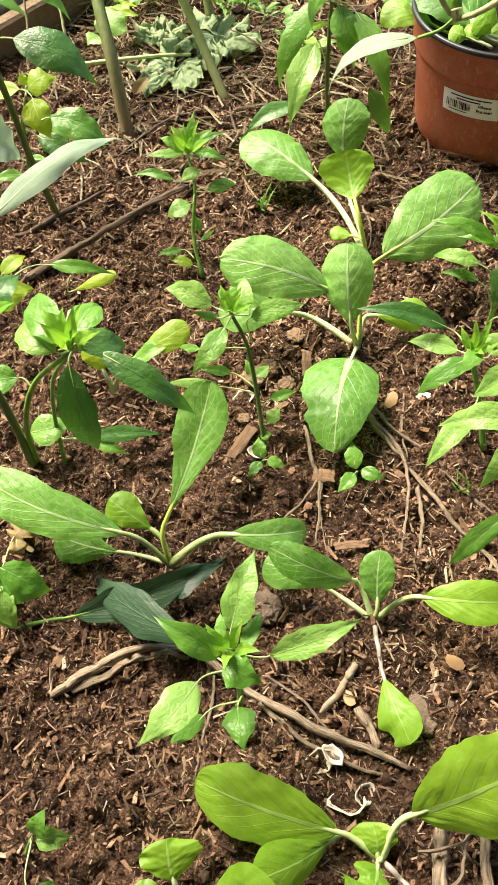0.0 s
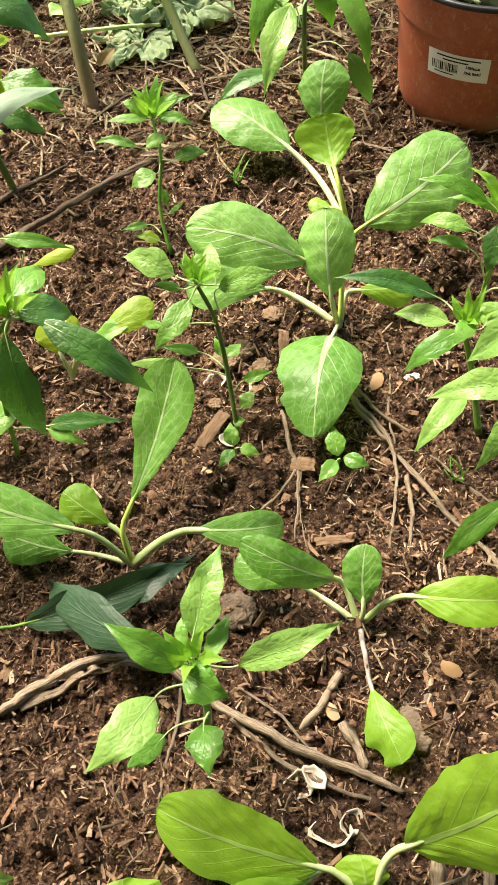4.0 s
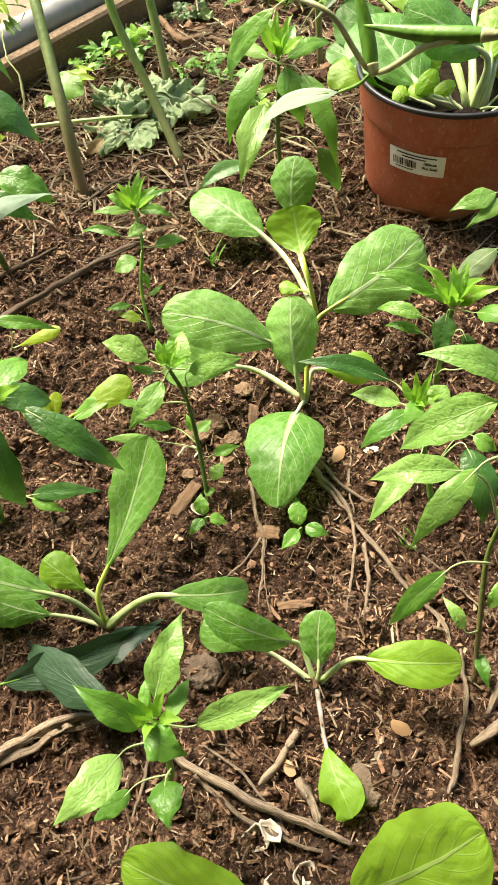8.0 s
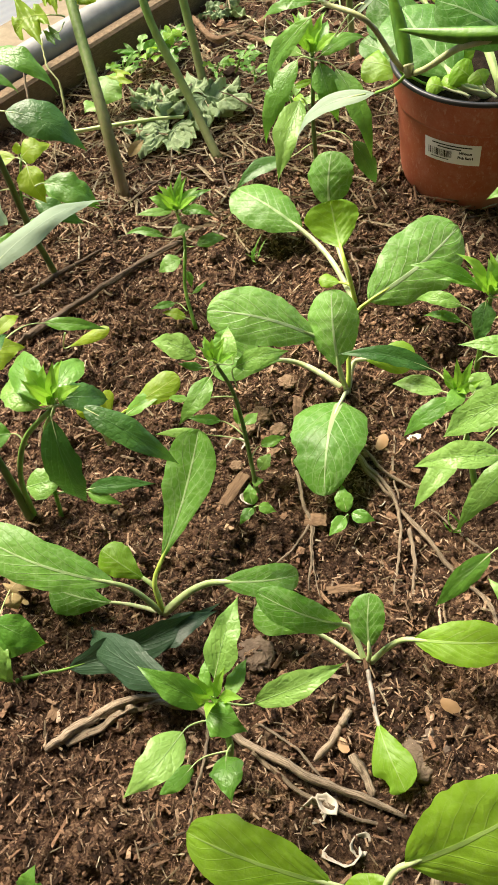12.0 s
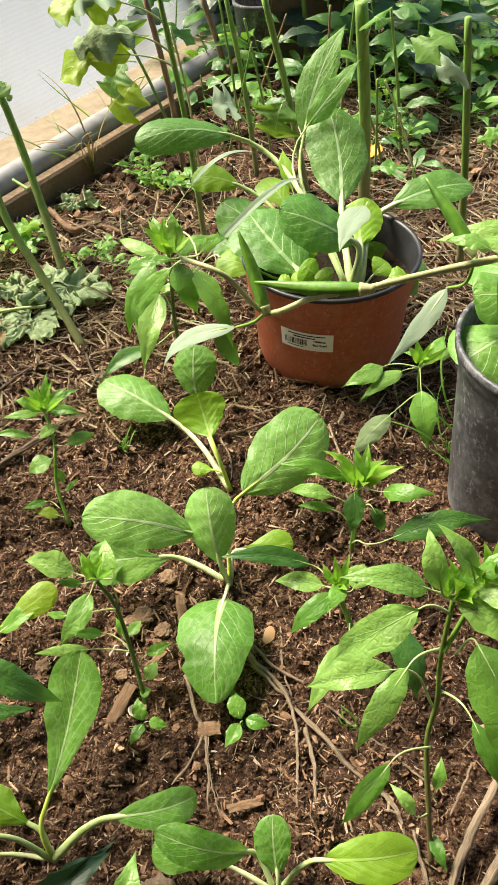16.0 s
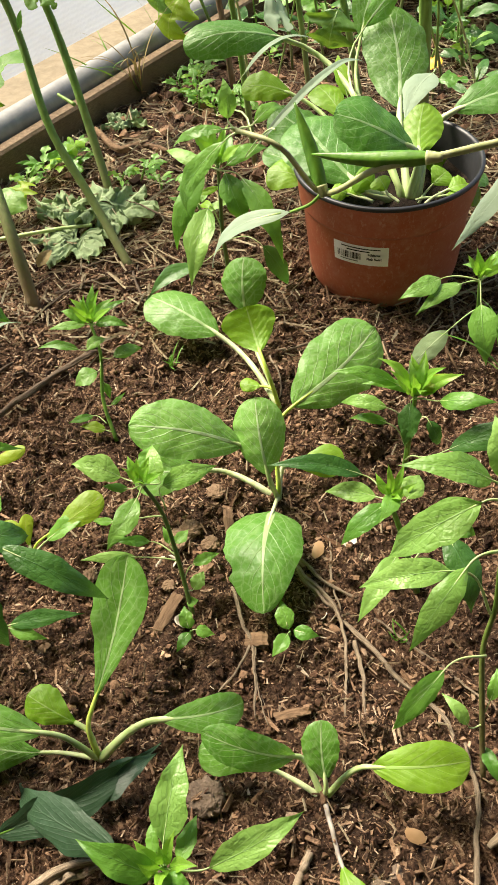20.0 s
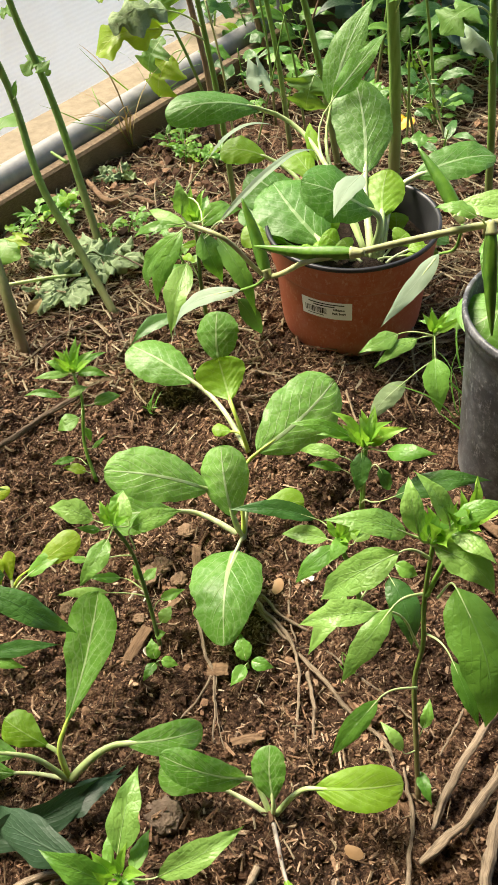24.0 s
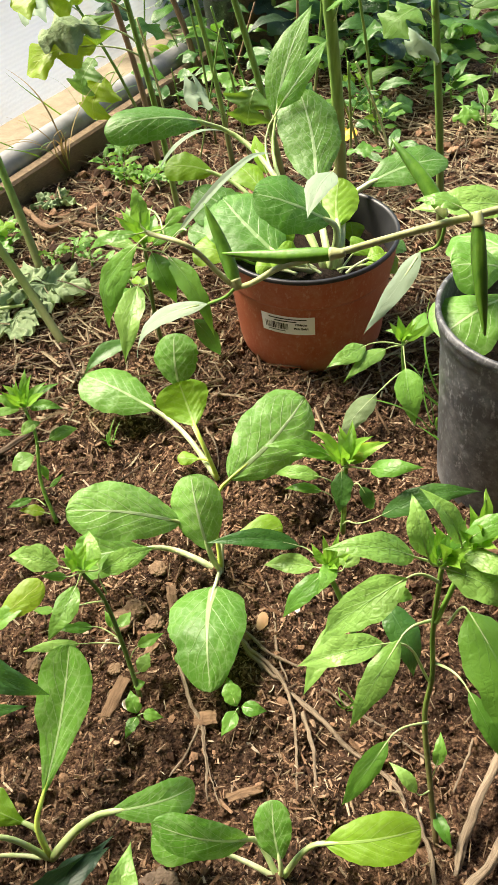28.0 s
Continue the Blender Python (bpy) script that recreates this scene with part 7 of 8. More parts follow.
# ---- pots ----
def lathe(profile, sides=72):
    """A turned shell from (radius, height) pairs."""
    bm = bmesh.new()
    rings = []
    for r, z in profile:
        rings.append([bm.verts.new((r * math.cos(2 * math.pi * s / sides), r * math.sin(2 * math.pi * s / sides), z)) for s in range(sides)])
    for a, b in zip(rings, rings[1:]):
        for s in range(sides):
            bm.faces.new((a[s], a[(s + 1) % sides], b[(s + 1) % sides], b[s]))
    bmesh.ops.recalc_face_normals(bm, faces=bm.faces)
    return bm


def potting_soil(radius, z, seed):
    """A crumbly round of soil filling a pot."""
    bm = bmesh.new()
    rings = []
    for k in range(14):
        r = radius * k / 13
        rings.append([bm.verts.new((r * math.cos(6.2832 * i / 40), r * math.sin(6.2832 * i / 40), z + 0.006 * noise.noise(Vector((r * math.cos(6.2832 * i / 40) * 40, r * math.sin(6.2832 * i / 40) * 40, seed))))) for i in range(40)])
    for a, b in zip(rings, rings[1:]):
        for i in range(40):
            bm.faces.new((a[i], a[(i + 1) % 40], b[(i + 1) % 40], b[i]))
    bmesh.ops.remove_doubles(bm, verts=rings[0], dist=1e-6)
    return bm


def pot_plastic(name, low, high, dust, amount, rough):
    """Moulded plastic with dusty smears and scuffs."""
    k = Nodes(name)
    smear = k.math("MULTIPLY", k.ramp(k.noise(30, 8, 0.75), (0.42, 0.0), (0.68, 1.0)), k.ramp(k.noise(160, 5, 0.7), (0.35, 0.25), (0.65, 1.0)))
    scuff = k.ramp(k.noise(190, 6, 0.75, vec=k.stretch(1, 1, 0.6)), (0.52, 0.0), (0.66, 1.0))
    low_part = k.t.nodes.new("ShaderNodeSeparateXYZ")
    k.put(low_part, 0, k.coord())
    splash = k.math("MULTIPLY", k.ramp(low_part.outputs[2], (0.0, 1.0), (0.05, 0.0)), k.ramp(k.noise(34, 7, 0.72), (0.40, 0.0), (0.62, 0.9)))
    smear = k.math("MAXIMUM", smear, splash)
    base = k.mix(k.noise(12, 3), low, high)
    col = k.mix(k.math("MULTIPLY", k.math("MAXIMUM", smear, scuff), amount), base, dust)
    k.bump(k.noise(300, 2), 0.12, 0.0006)
    return k.done(col, k.math("MULTIPLY_ADD", smear, 0.3, rough), spec=0.45)


MAT["red"] = pot_plastic("red_plastic", (0.34, 0.070, 0.026), (0.45, 0.110, 0.050), (0.56, 0.33, 0.24), 0.55, 0.36)
MAT["black"] = pot_plastic("black_plastic", (0.030, 0.031, 0.035), (0.065, 0.067, 0.073), (0.34, 0.345, 0.355), 0.8, 0.45)

POT = Vector((0.2725, 1.025, 0.0))
pot = thing("plant_pot", POT, "round terracotta-red plastic nursery pot with a black inner rim", "plant pot", "nursery pots")
part("pot_wall", lathe([(0.0000, 0.006), (0.0797, 0.004), (0.0838, 0.0), (0.0867, 0.002), (0.0890, 0.007), (0.0909, 0.016), (0.0921, 0.026), (0.0931, 0.040), (0.0983, 0.103), (0.0992, 0.1055), (0.1016, 0.1075), (0.1023, 0.110), (0.1047, 0.141), (0.1056, 0.143)]), "red", pot)
part("rim", lathe([(0.1056, 0.1425), (0.1078, 0.1440), (0.1076, 0.1478), (0.1043, 0.1488), (0.1019, 0.1450), (0.0978, 0.112), (0.0900, 0.080)]), "lining", pot, "black plastic inner lining and rolled rim")
part("potting_soil", potting_soil(0.0965, 0.108, 3.0), "potting", pot)


def wall_radius(z):
    return 0.09315 + 0.00518 * (z - 0.040) / 0.063


def label_patch(a0, a1, z0, z1, proud, n=12):
    """A patch that follows the pot's wall between two bearings (degrees) and two heights."""
    bm = bmesh.new()
    rows = []
    for j in range(3):
        z = z0 + (z1 - z0) * j / 2
        rows.append([bm.verts.new(((wall_radius(z) + proud) * math.cos(radians(a0 + (a1 - a0) * i / n)), (wall_radius(z) + proud) * math.sin(radians(a0 + (a1 - a0) * i / n)), z)) for i in range(n + 1)])
    for a, b in zip(rows, rows[1:]):
        for i in range(n):
            bm.faces.new((a[i], a[i + 1], b[i + 1], b[i]))
    return bm


sticker = part("label", label_patch(-134, -95.5, 0.0675, 0.0940, 0.0006), "label", pot, "white printed plant label with a barcode")
rnd = random.Random(5)
a = -131.0
while a < -114:
    wide = rnd.choice((0.25, 0.35, 0.6, 0.9))
    part("barcode_bar", label_patch(a, a + wide, 0.0745, 0.0835, 0.0009, 1), "ink", sticker)
    a += wide + rnd.choice((0.3, 0.45, 0.7))
for a0, a1, z0, z1 in ((-128, -101, 0.0895, 0.0910), (-124, -108, 0.0860, 0.0875), (-129, -116, 0.0715, 0.0725)):
    part("print_line", label_patch(a0, a1, z0, z1, 0.0009, 8), "ink", sticker)


def lettering(words, bearing, z, size, parent, name):
    """Printed words laid on the label."""
    curve = bpy.data.curves.new(name, "FONT")
    curve.body, curve.size, curve.align_x, curve.offset = words, size, "CENTER", size * 0.045
    holder = bpy.data.objects.new(name, curve)
    me = bpy.data.meshes.new_from_object(holder)
    bpy.data.objects.remove(holder)
    for v in me.vertices:
        ang = radians(bearing) + v.co.x / 0.0965
        r = wall_radius(z) + 0.0010
        v.co = (r * math.cos(ang), r * math.sin(ang), z + v.co.y)
    me.materials.append(MAT["ink"])
    ob = new(name, me)
    ob.parent = parent


lettering("Hibiscus", -105.0, 0.0815, 0.0042, sticker, "lettering")
lettering("Pink Swirl", -105.0, 0.0755, 0.0042, sticker, "lettering")

tub = thing("plant_pot", (0.438, 0.738, 0.0), "tall scuffed black plastic nursery pot standing on the soil", "plant pot", "nursery pots")
part("pot_wall", lathe([(0.0, 0.006), (0.068, 0.003), (0.0735, 0.0), (0.0755, 0.006), (0.0880, 0.190), (0.0886, 0.192), (0.0908, 0.194), (0.0917, 0.206)]), "black", tub)
part("rim", lathe([(0.0917, 0.2055), (0.0942, 0.2065), (0.0946, 0.2145), (0.0922, 0.2160), (0.0897, 0.2145), (0.0860, 0.160), (0.082, 0.12)]), "black", tub)
part("potting_soil", potting_soil(0.0845, 0.145, 9.0), "potting", tub)


# ---- white sheeting beyond the plank ----
def sheeting_material():
    k = Nodes("white_woven_sheeting")
    weave = k.t.nodes.new("ShaderNodeTexWave")
    weave.bands_direction = "Z"
    k.put(weave, "Vector", k.coord()), k.put(weave, "Scale", 42.0), k.put(weave, "Distortion", 1.6), k.put(weave, "Detail", 2.0), k.put(weave, "Detail Scale", 3.0)
    dirt = k.ramp(k.noise(5, 5, 0.65), (0.45, 0.0), (0.75, 0.35))
    k.bump(k.math("ADD", weave.outputs["Fac"], k.math("MULTIPLY", k.noise(14, 3), 2.0)), 0.35, 0.003)
    col = k.mix(dirt, k.mix(k.math("MULTIPLY", weave.outputs["Fac"], 0.35), (0.74, 0.79, 0.85), (0.62, 0.67, 0.74)), (0.62, 0.58, 0.50))
    k.done(col, 0.55, spec=0.3)
    glow = k.t.nodes.new("ShaderNodeBsdfTranslucent")
    k.put(glow, "Color", col)
    both = k.t.nodes.new("ShaderNodeMixShader")
    both.inputs[0].default_value = 0.42
    k.t.links.new(k.b.outputs[0], both.inputs[1]), k.t.links.new(glow.outputs[0], both.inputs[2])
    k.t.links.new(both.outputs[0], k.out.inputs["Surface"])
    return k.m


def make_sheeting():
    verts, faces, nu, nv = [], [], 70, 22
    for j in range(nv + 1):
        for i in range(nu + 1):
            al, h = -1.6 + 3.8 * i / nu, 0.52 * j / nv
            rip = 0.010 * noise.noise(Vector((al * 3, h * 4, 1))) + 0.004 * noise.noise(Vector((al * 11, h * 3, 4)))
            verts.append(board_point(al, 0.163 + 0.30 * h + rip, 0.050 + h))
    for j in range(nv):
        for i in range(nu):
            q = j * (nu + 1) + i
            faces.append((q, q + 1, q + nu + 2, q + nu + 1))
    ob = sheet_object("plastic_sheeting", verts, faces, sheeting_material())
    ob.visible_shadow = False  # thin film that lets the daylight in: its own shadow is turned off
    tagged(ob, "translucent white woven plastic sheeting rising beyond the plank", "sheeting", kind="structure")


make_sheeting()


# ---- weeds and far growth ----
WEED_MATS = ("pepper", "pepper_pale", "choy_lime", "pepper", "choy")


def weed(place, size, seed, leaves=9, label="small leafy green weed sprouting from the soil", mats=WEED_MATS, tall=0.6):
    r = random.Random(seed)
    w = thing("weed", place, label, "weed", "weeds in the bed")
    top = Vector(place) + Vector((r.uniform(-.3, .3) * size, r.uniform(-.3, .3) * size, size * tall))
    stem(w, [Vector(place) - Vector((0, 0, .004)), Vector(place).lerp(top, 0.5), top], 0.0016 + size * 0.006, 0.001, "stem")
    for i in range(leaves):
        k = 0.25 + 0.75 * i / leaves
        a = i * 2.4 + r.uniform(-.4, .4)
        s = Vector(place).lerp(top, k)
        d = Vector((math.cos(a), math.sin(a), r.uniform(-0.1, 0.5)))
        b = s + d * size * 0.15
        leaf(w, r.choice(("lobed", "pepper", "pepper")), s, b, b + d * size * r.uniform(0.45, 0.8), size * r.uniform(0.28, 0.45), r.uniform(-20, 20), size * 0.05, r.choice(mats), thick=0.0007)


def grass(place, size, seed, blades=9, spread=0.5, label="tuft of thin green grass blades", mat="pepper"):
    r = random.Random(seed)
    g = thing("grass_tuft", place, label, "grass", "grass tufts in the bed")
    for i in range(blades):
        a = r.uniform(0, 6.28)
        d = Vector((math.cos(a) * spread, math.sin(a) * spread, r.uniform(0.5, 1.0))) * size * r.uniform(0.6, 1.1)
        s = Vector(place) + Vector((r.uniform(-.004, .004), r.uniform(-.004, .004), 0))
        leaf(g, "strap", s, s, s + d, 0.0016 + size * 0.008, r.uniform(-60, 60), size * 0.12, mat, stalk="stem", thick=0.0004)


def flower(place):
    """An orange blossom of five ragged petals among the weeds."""
    f = thing("blossom", place, "orange squash blossom open among weeds", "flower")
    for i in range(5):
        a = i * 1.2566
        d = Vector((math.cos(a), math.sin(a), 0.5))
        p = Vector(place)
        leaf(f, "choy", p, p + d * 0.004, p + d * 0.032, 0.026, 0, 0.004, "orange", stalk="vine", thick=0.001)


def far_bucket(place):
    b = thing("bucket", place, "black plastic bucket standing in the far weeds", "bucket")
    part("body", lathe([(0, 0.004), (0.040, 0.0), (0.044, 0.01), (0.052, 0.13), (0.056, 0.133), (0.056, 0.14), (0.050, 0.14), (0.042, 0.03)], 40), "black", b)


def far_board(place):
    bm = bmesh.new()
    bmesh.ops.create_cube(bm, size=1.0)
    for v in bm.verts:
        v.co = (v.co.x * 0.22, v.co.y * 0.02, (v.co.z + 0.5) * 0.5)
    bmesh.ops.bevel(bm, geom=bm.edges[:], offset=0.004, segments=2, affect="EDGES")
    ob = tagged(part("board", bm, "board", smooth=False), "brown wooden board standing upright in the far weeds", "board")
    ob.matrix_world = pose(place[0], place[1], place[2] - 0.01, 8, 3, 35)


# weeds at the board's foot and round the pots
weed((-0.164, 1.318, 0.002), 0.05, 100, 9)
weed((-0.206, 1.317, 0.002), 0.045, 101, 9)
weed((-0.153, 1.341, 0.002), 0.05, 102, 9)
weed((-0.056, 1.281, 0.002), 0.035, 103, 6)
weed((-0.086, 1.262, 0.002), 0.035, 104, 6)
weed((0.024, 1.593, 0.002), 0.04, 105, 9)
weed((0.020, 1.517, 0.002), 0.045, 106, 9)
weed((0.056, 1.478, 0.002), 0.03, 107, 6)
weed((0.044, 1.156, 0.002), 0.06, 108, 9)
weed((0.085, 1.481, 0.002), 0.05, 109, 9)
weed((-0.234, 1.289, 0.002), 0.04, 110, 9)
weed((-0.043, 1.303, 0.002), 0.03, 111, 6)
weed((-0.023, 1.250, 0.002), 0.03, 112, 6)
weed((0.165, 1.945, 0.002), 0.12, 200, 6, 'leafy green weed growing behind the pots', ('pepper_dark', 'pepper_dark', 'pepper'), tall=0.9)
weed((0.271, 1.913, 0.002), 0.12, 201, 6, 'leafy green weed growing behind the pots', ('pepper_dark', 'pepper_dark', 'pepper'), tall=0.9)
weed((0.216, 1.994, 0.002), 0.14, 202, 6, 'leafy green weed growing behind the pots', ('pepper_dark', 'pepper_dark', 'pepper'), tall=0.9)
weed((0.277, 1.738, 0.002), 0.12, 203, 6, 'leafy green weed growing behind the pots', ('pepper_dark', 'pepper_dark', 'pepper'), tall=0.9)
weed((0.135, 1.777, 0.002), 0.1, 204, 6, 'leafy green weed growing behind the pots', ('pepper_dark', 'pepper_dark', 'pepper'), tall=0.9)
weed((0.395, 1.876, 0.002), 0.16, 205, 8, 'tall dark green weed in the far growth', ('pepper_dark', 'pepper_dark', 'wilted_dark'), 1.1)
weed((0.510, 1.871, 0.002), 0.16, 206, 8, 'tall dark green weed in the far growth', ('pepper_dark', 'pepper_dark', 'wilted_dark'), 1.1)
weed((0.545, 1.772, 0.002), 0.18, 207, 8, 'tall dark green weed in the far growth', ('pepper_dark', 'pepper_dark', 'wilted_dark'), 1.1)
weed((0.468, 1.712, 0.002), 0.12, 208, 6, 'leafy green weed growing behind the pots', ('pepper_dark', 'pepper_dark', 'pepper'), tall=0.9)
weed((0.561, 1.951, 0.002), 0.2, 209, 8, 'tall dark green weed in the far growth', ('pepper_dark', 'pepper_dark', 'wilted_dark'), 1.1)
weed((0.602, 1.874, 0.002), 0.2, 210, 8, 'tall dark green weed in the far growth', ('pepper_dark', 'pepper_dark', 'wilted_dark'), 1.1)
weed((0.452, 2.091, 0.002), 0.2, 211, 8, 'tall dark green weed in the far growth', ('pepper_dark', 'pepper_dark', 'wilted_dark'), 1.1)
weed((0.645, 2.061, 0.002), 0.25, 212, 8, 'tall dark green weed in the far growth', ('pepper_dark', 'pepper_dark', 'wilted_dark'), 1.1)
weed((0.566, 2.165, 0.002), 0.25, 213, 8, 'tall dark green weed in the far growth', ('pepper_dark', 'pepper_dark', 'wilted_dark'), 1.1)
weed((0.308, 2.179, 0.002), 0.2, 214, 8, 'tall dark green weed in the far growth', ('pepper_dark', 'pepper_dark', 'wilted_dark'), 1.1)
weed((0.204, 2.215, 0.002), 0.2, 215, 8, 'tall dark green weed in the far growth', ('pepper_dark', 'pepper_dark', 'wilted_dark'), 1.1)
weed((0.108, 2.170, 0.002), 0.2, 216, 8, 'tall dark green weed in the far growth', ('pepper_dark', 'pepper_dark', 'wilted_dark'), 1.1)
weed((0.423, 1.576, 0.002), 0.08, 217, 6, 'leafy green weed growing behind the pots', ('pepper_dark', 'pepper_dark', 'pepper'), tall=0.9)
weed((0.475, 1.586, 0.002), 0.1, 218, 6, 'leafy green weed growing behind the pots', ('pepper_dark', 'pepper_dark', 'pepper'), tall=0.9)
weed((0.455, 1.399, 0.002), 0.08, 219, 6, 'leafy green weed growing behind the pots', ('pepper_dark', 'pepper_dark', 'pepper'), tall=0.9)
weed((0.217, 1.676, 0.002), 0.08, 220, 6, 'leafy green weed growing behind the pots', ('pepper_dark', 'pepper_dark', 'pepper'), tall=0.9)
weed((0.361, 1.639, 0.002), 0.08, 221, 6, 'leafy green weed growing behind the pots', ('pepper_dark', 'pepper_dark', 'pepper'), tall=0.9)
weed((0.068, 2.007, 0.002), 0.16, 222, 8, 'tall dark green weed in the far growth', ('pepper_dark', 'pepper_dark', 'wilted_dark'), 1.1)
weed((0.383, 2.152, 0.002), 0.2, 223, 8, 'tall dark green weed in the far growth', ('pepper_dark', 'pepper_dark', 'wilted_dark'), 1.1)
weed((0.489, 1.746, 0.002), 0.070, 400, 9, 'leafy green weed growing behind the pots', tall=0.8)
weed((0.481, 1.628, 0.002), 0.050, 401, 9, 'leafy green weed growing behind the pots', tall=0.8)
weed((0.579, 1.746, 0.002), 0.100, 402, 11, 'leafy green weed growing behind the pots', ('pepper', 'pepper_dark', 'okra', 'pepper_pale'), tall=0.8)
weed((0.650, 1.843, 0.002), 0.120, 403, 11, 'leafy green weed growing behind the pots', ('pepper', 'pepper_dark', 'okra', 'pepper_pale'), tall=0.8)
weed((0.733, 1.846, 0.002), 0.160, 404, 11, 'leafy green weed growing behind the pots', ('pepper', 'pepper_dark', 'okra', 'pepper_pale'), tall=0.8)
weed((0.825, 2.061, 0.002), 0.160, 405, 11, 'leafy green weed growing behind the pots', ('pepper', 'pepper_dark', 'okra', 'pepper_pale'), tall=0.8)
weed((0.631, 2.056, 0.002), 0.120, 406, 11, 'leafy green weed growing behind the pots', ('pepper', 'pepper_dark', 'okra', 'pepper_pale'), tall=0.8)
weed((0.515, 1.989, 0.002), 0.080, 407, 9, 'leafy green weed growing behind the pots', tall=0.8)
weed((0.332, 1.917, 0.002), 0.070, 408, 9, 'leafy green weed growing behind the pots', tall=0.8)
weed((0.257, 1.762, 0.002), 0.050, 409, 9, 'leafy green weed growing behind the pots', tall=0.8)
weed((0.154, 1.944, 0.002), 0.080, 410, 9, 'leafy green weed growing behind the pots', tall=0.8)
weed((0.155, 1.649, 0.002), 0.040, 411, 9, 'leafy green weed growing behind the pots', tall=0.8)
weed((0.059, 2.111, 0.002), 0.070, 412, 9, 'leafy green weed growing behind the pots', tall=0.8)
weed((0.108, 2.246, 0.002), 0.080, 413, 9, 'leafy green weed growing behind the pots', tall=0.8)
weed((0.273, 2.186, 0.002), 0.100, 414, 11, 'leafy green weed growing behind the pots', ('pepper', 'pepper_dark', 'okra', 'pepper_pale'), tall=0.8)
weed((0.232, 2.017, 0.002), 0.070, 415, 9, 'leafy green weed growing behind the pots', tall=0.8)
weed((0.419, 1.857, 0.002), 0.080, 416, 9, 'leafy green weed growing behind the pots', tall=0.8)
weed((0.483, 1.566, 0.002), 0.050, 417, 9, 'leafy green weed growing behind the pots', tall=0.8)
weed((0.017, 1.617, 0.002), 0.035, 418, 9, 'leafy green weed growing behind the pots', tall=0.8)
weed((0.044, 1.657, 0.002), 0.040, 419, 9, 'leafy green weed growing behind the pots', tall=0.8)
weed((0.003, 1.542, 0.002), 0.040, 420, 9, 'leafy green weed growing behind the pots', tall=0.8)
weed((0.028, 1.493, 0.002), 0.035, 421, 9, 'leafy green weed growing behind the pots', tall=0.8)
weed((0.101, 1.474, 0.002), 0.050, 422, 9, 'leafy green weed growing behind the pots', tall=0.8)
weed((0.662, 1.514, 0.002), 0.070, 423, 9, 'leafy green weed growing behind the pots', tall=0.8)
weed((0.413, 2.135, 0.002), 0.100, 424, 11, 'leafy green weed growing behind the pots', ('pepper', 'pepper_dark', 'okra', 'pepper_pale'), tall=0.8)
weed((0.585, 1.865, 0.002), 0.080, 425, 9, 'leafy green weed growing behind the pots', tall=0.8)
weed((0.168, 2.224, 0.002), 0.100, 460, 12, 'leafy green weed in the far growth', ('pepper', 'pepper_dark', 'okra'), 1.1)
weed((0.243, 2.321, 0.002), 0.120, 461, 12, 'leafy green weed in the far growth', ('pepper', 'pepper_dark', 'okra'), 1.1)
weed((0.333, 2.245, 0.002), 0.120, 462, 12, 'leafy green weed in the far growth', ('pepper', 'pepper_dark', 'okra'), 1.1)
weed((0.123, 2.107, 0.002), 0.080, 463, 12, 'leafy green weed in the far growth', ('pepper', 'pepper_dark', 'okra'), 1.0)
weed((0.406, 2.281, 0.002), 0.120, 464, 12, 'leafy green weed in the far growth', ('pepper', 'pepper_dark', 'okra'), 1.1)
weed((0.525, 2.173, 0.002), 0.120, 465, 12, 'leafy green weed in the far growth', ('pepper', 'pepper_dark', 'okra'), 1.1)
weed((0.548, 1.910, 0.002), 0.070, 466, 12, 'leafy green weed in the far growth', ('pepper', 'pepper_dark', 'okra'), 0.8)
weed((0.714, 1.989, 0.002), 0.140, 467, 12, 'leafy green weed in the far growth', ('pepper', 'pepper_dark', 'okra'), 1.0)
weed((0.730, 1.726, 0.002), 0.120, 468, 12, 'leafy green weed in the far growth', ('pepper', 'pepper_dark', 'okra'), 0.8)
weed((0.639, 1.644, 0.002), 0.080, 469, 12, 'leafy green weed in the far growth', ('pepper', 'pepper_dark', 'okra'), 0.7)
grass((0.012, 0.860, 0.000), 0.035, 1, 8)
grass((0.221, 0.504, 0.000), 0.03, 2, 5)
grass((0.378, 0.809, 0.000), 0.1, 3, 6, 0.9)
grass((0.410, 0.750, 0.000), 0.12, 4, 6, 0.6)
grass((0.406, 0.841, 0.000), 0.12, 5, 5, 0.6)
grass((-0.074, 1.564, 0.000), 0.16, 6, 10, 0.7, 'wispy dry grass beside the board', 'dead')
grass((-0.103, 1.593, 0.000), 0.14, 7, 8, 0.8, 'wispy dry grass beside the board', 'okra')
grass((-0.045, 1.723, 0.000), 0.15, 8, 10, 0.8, 'wispy grass beside the board', 'okra')
flower((0.397, 1.494, 0.030))
far_bucket((0.261, 2.019, 0.000))
far_board((0.345, 2.044, 0.000))
far_board((0.123, 2.249, 0.000))


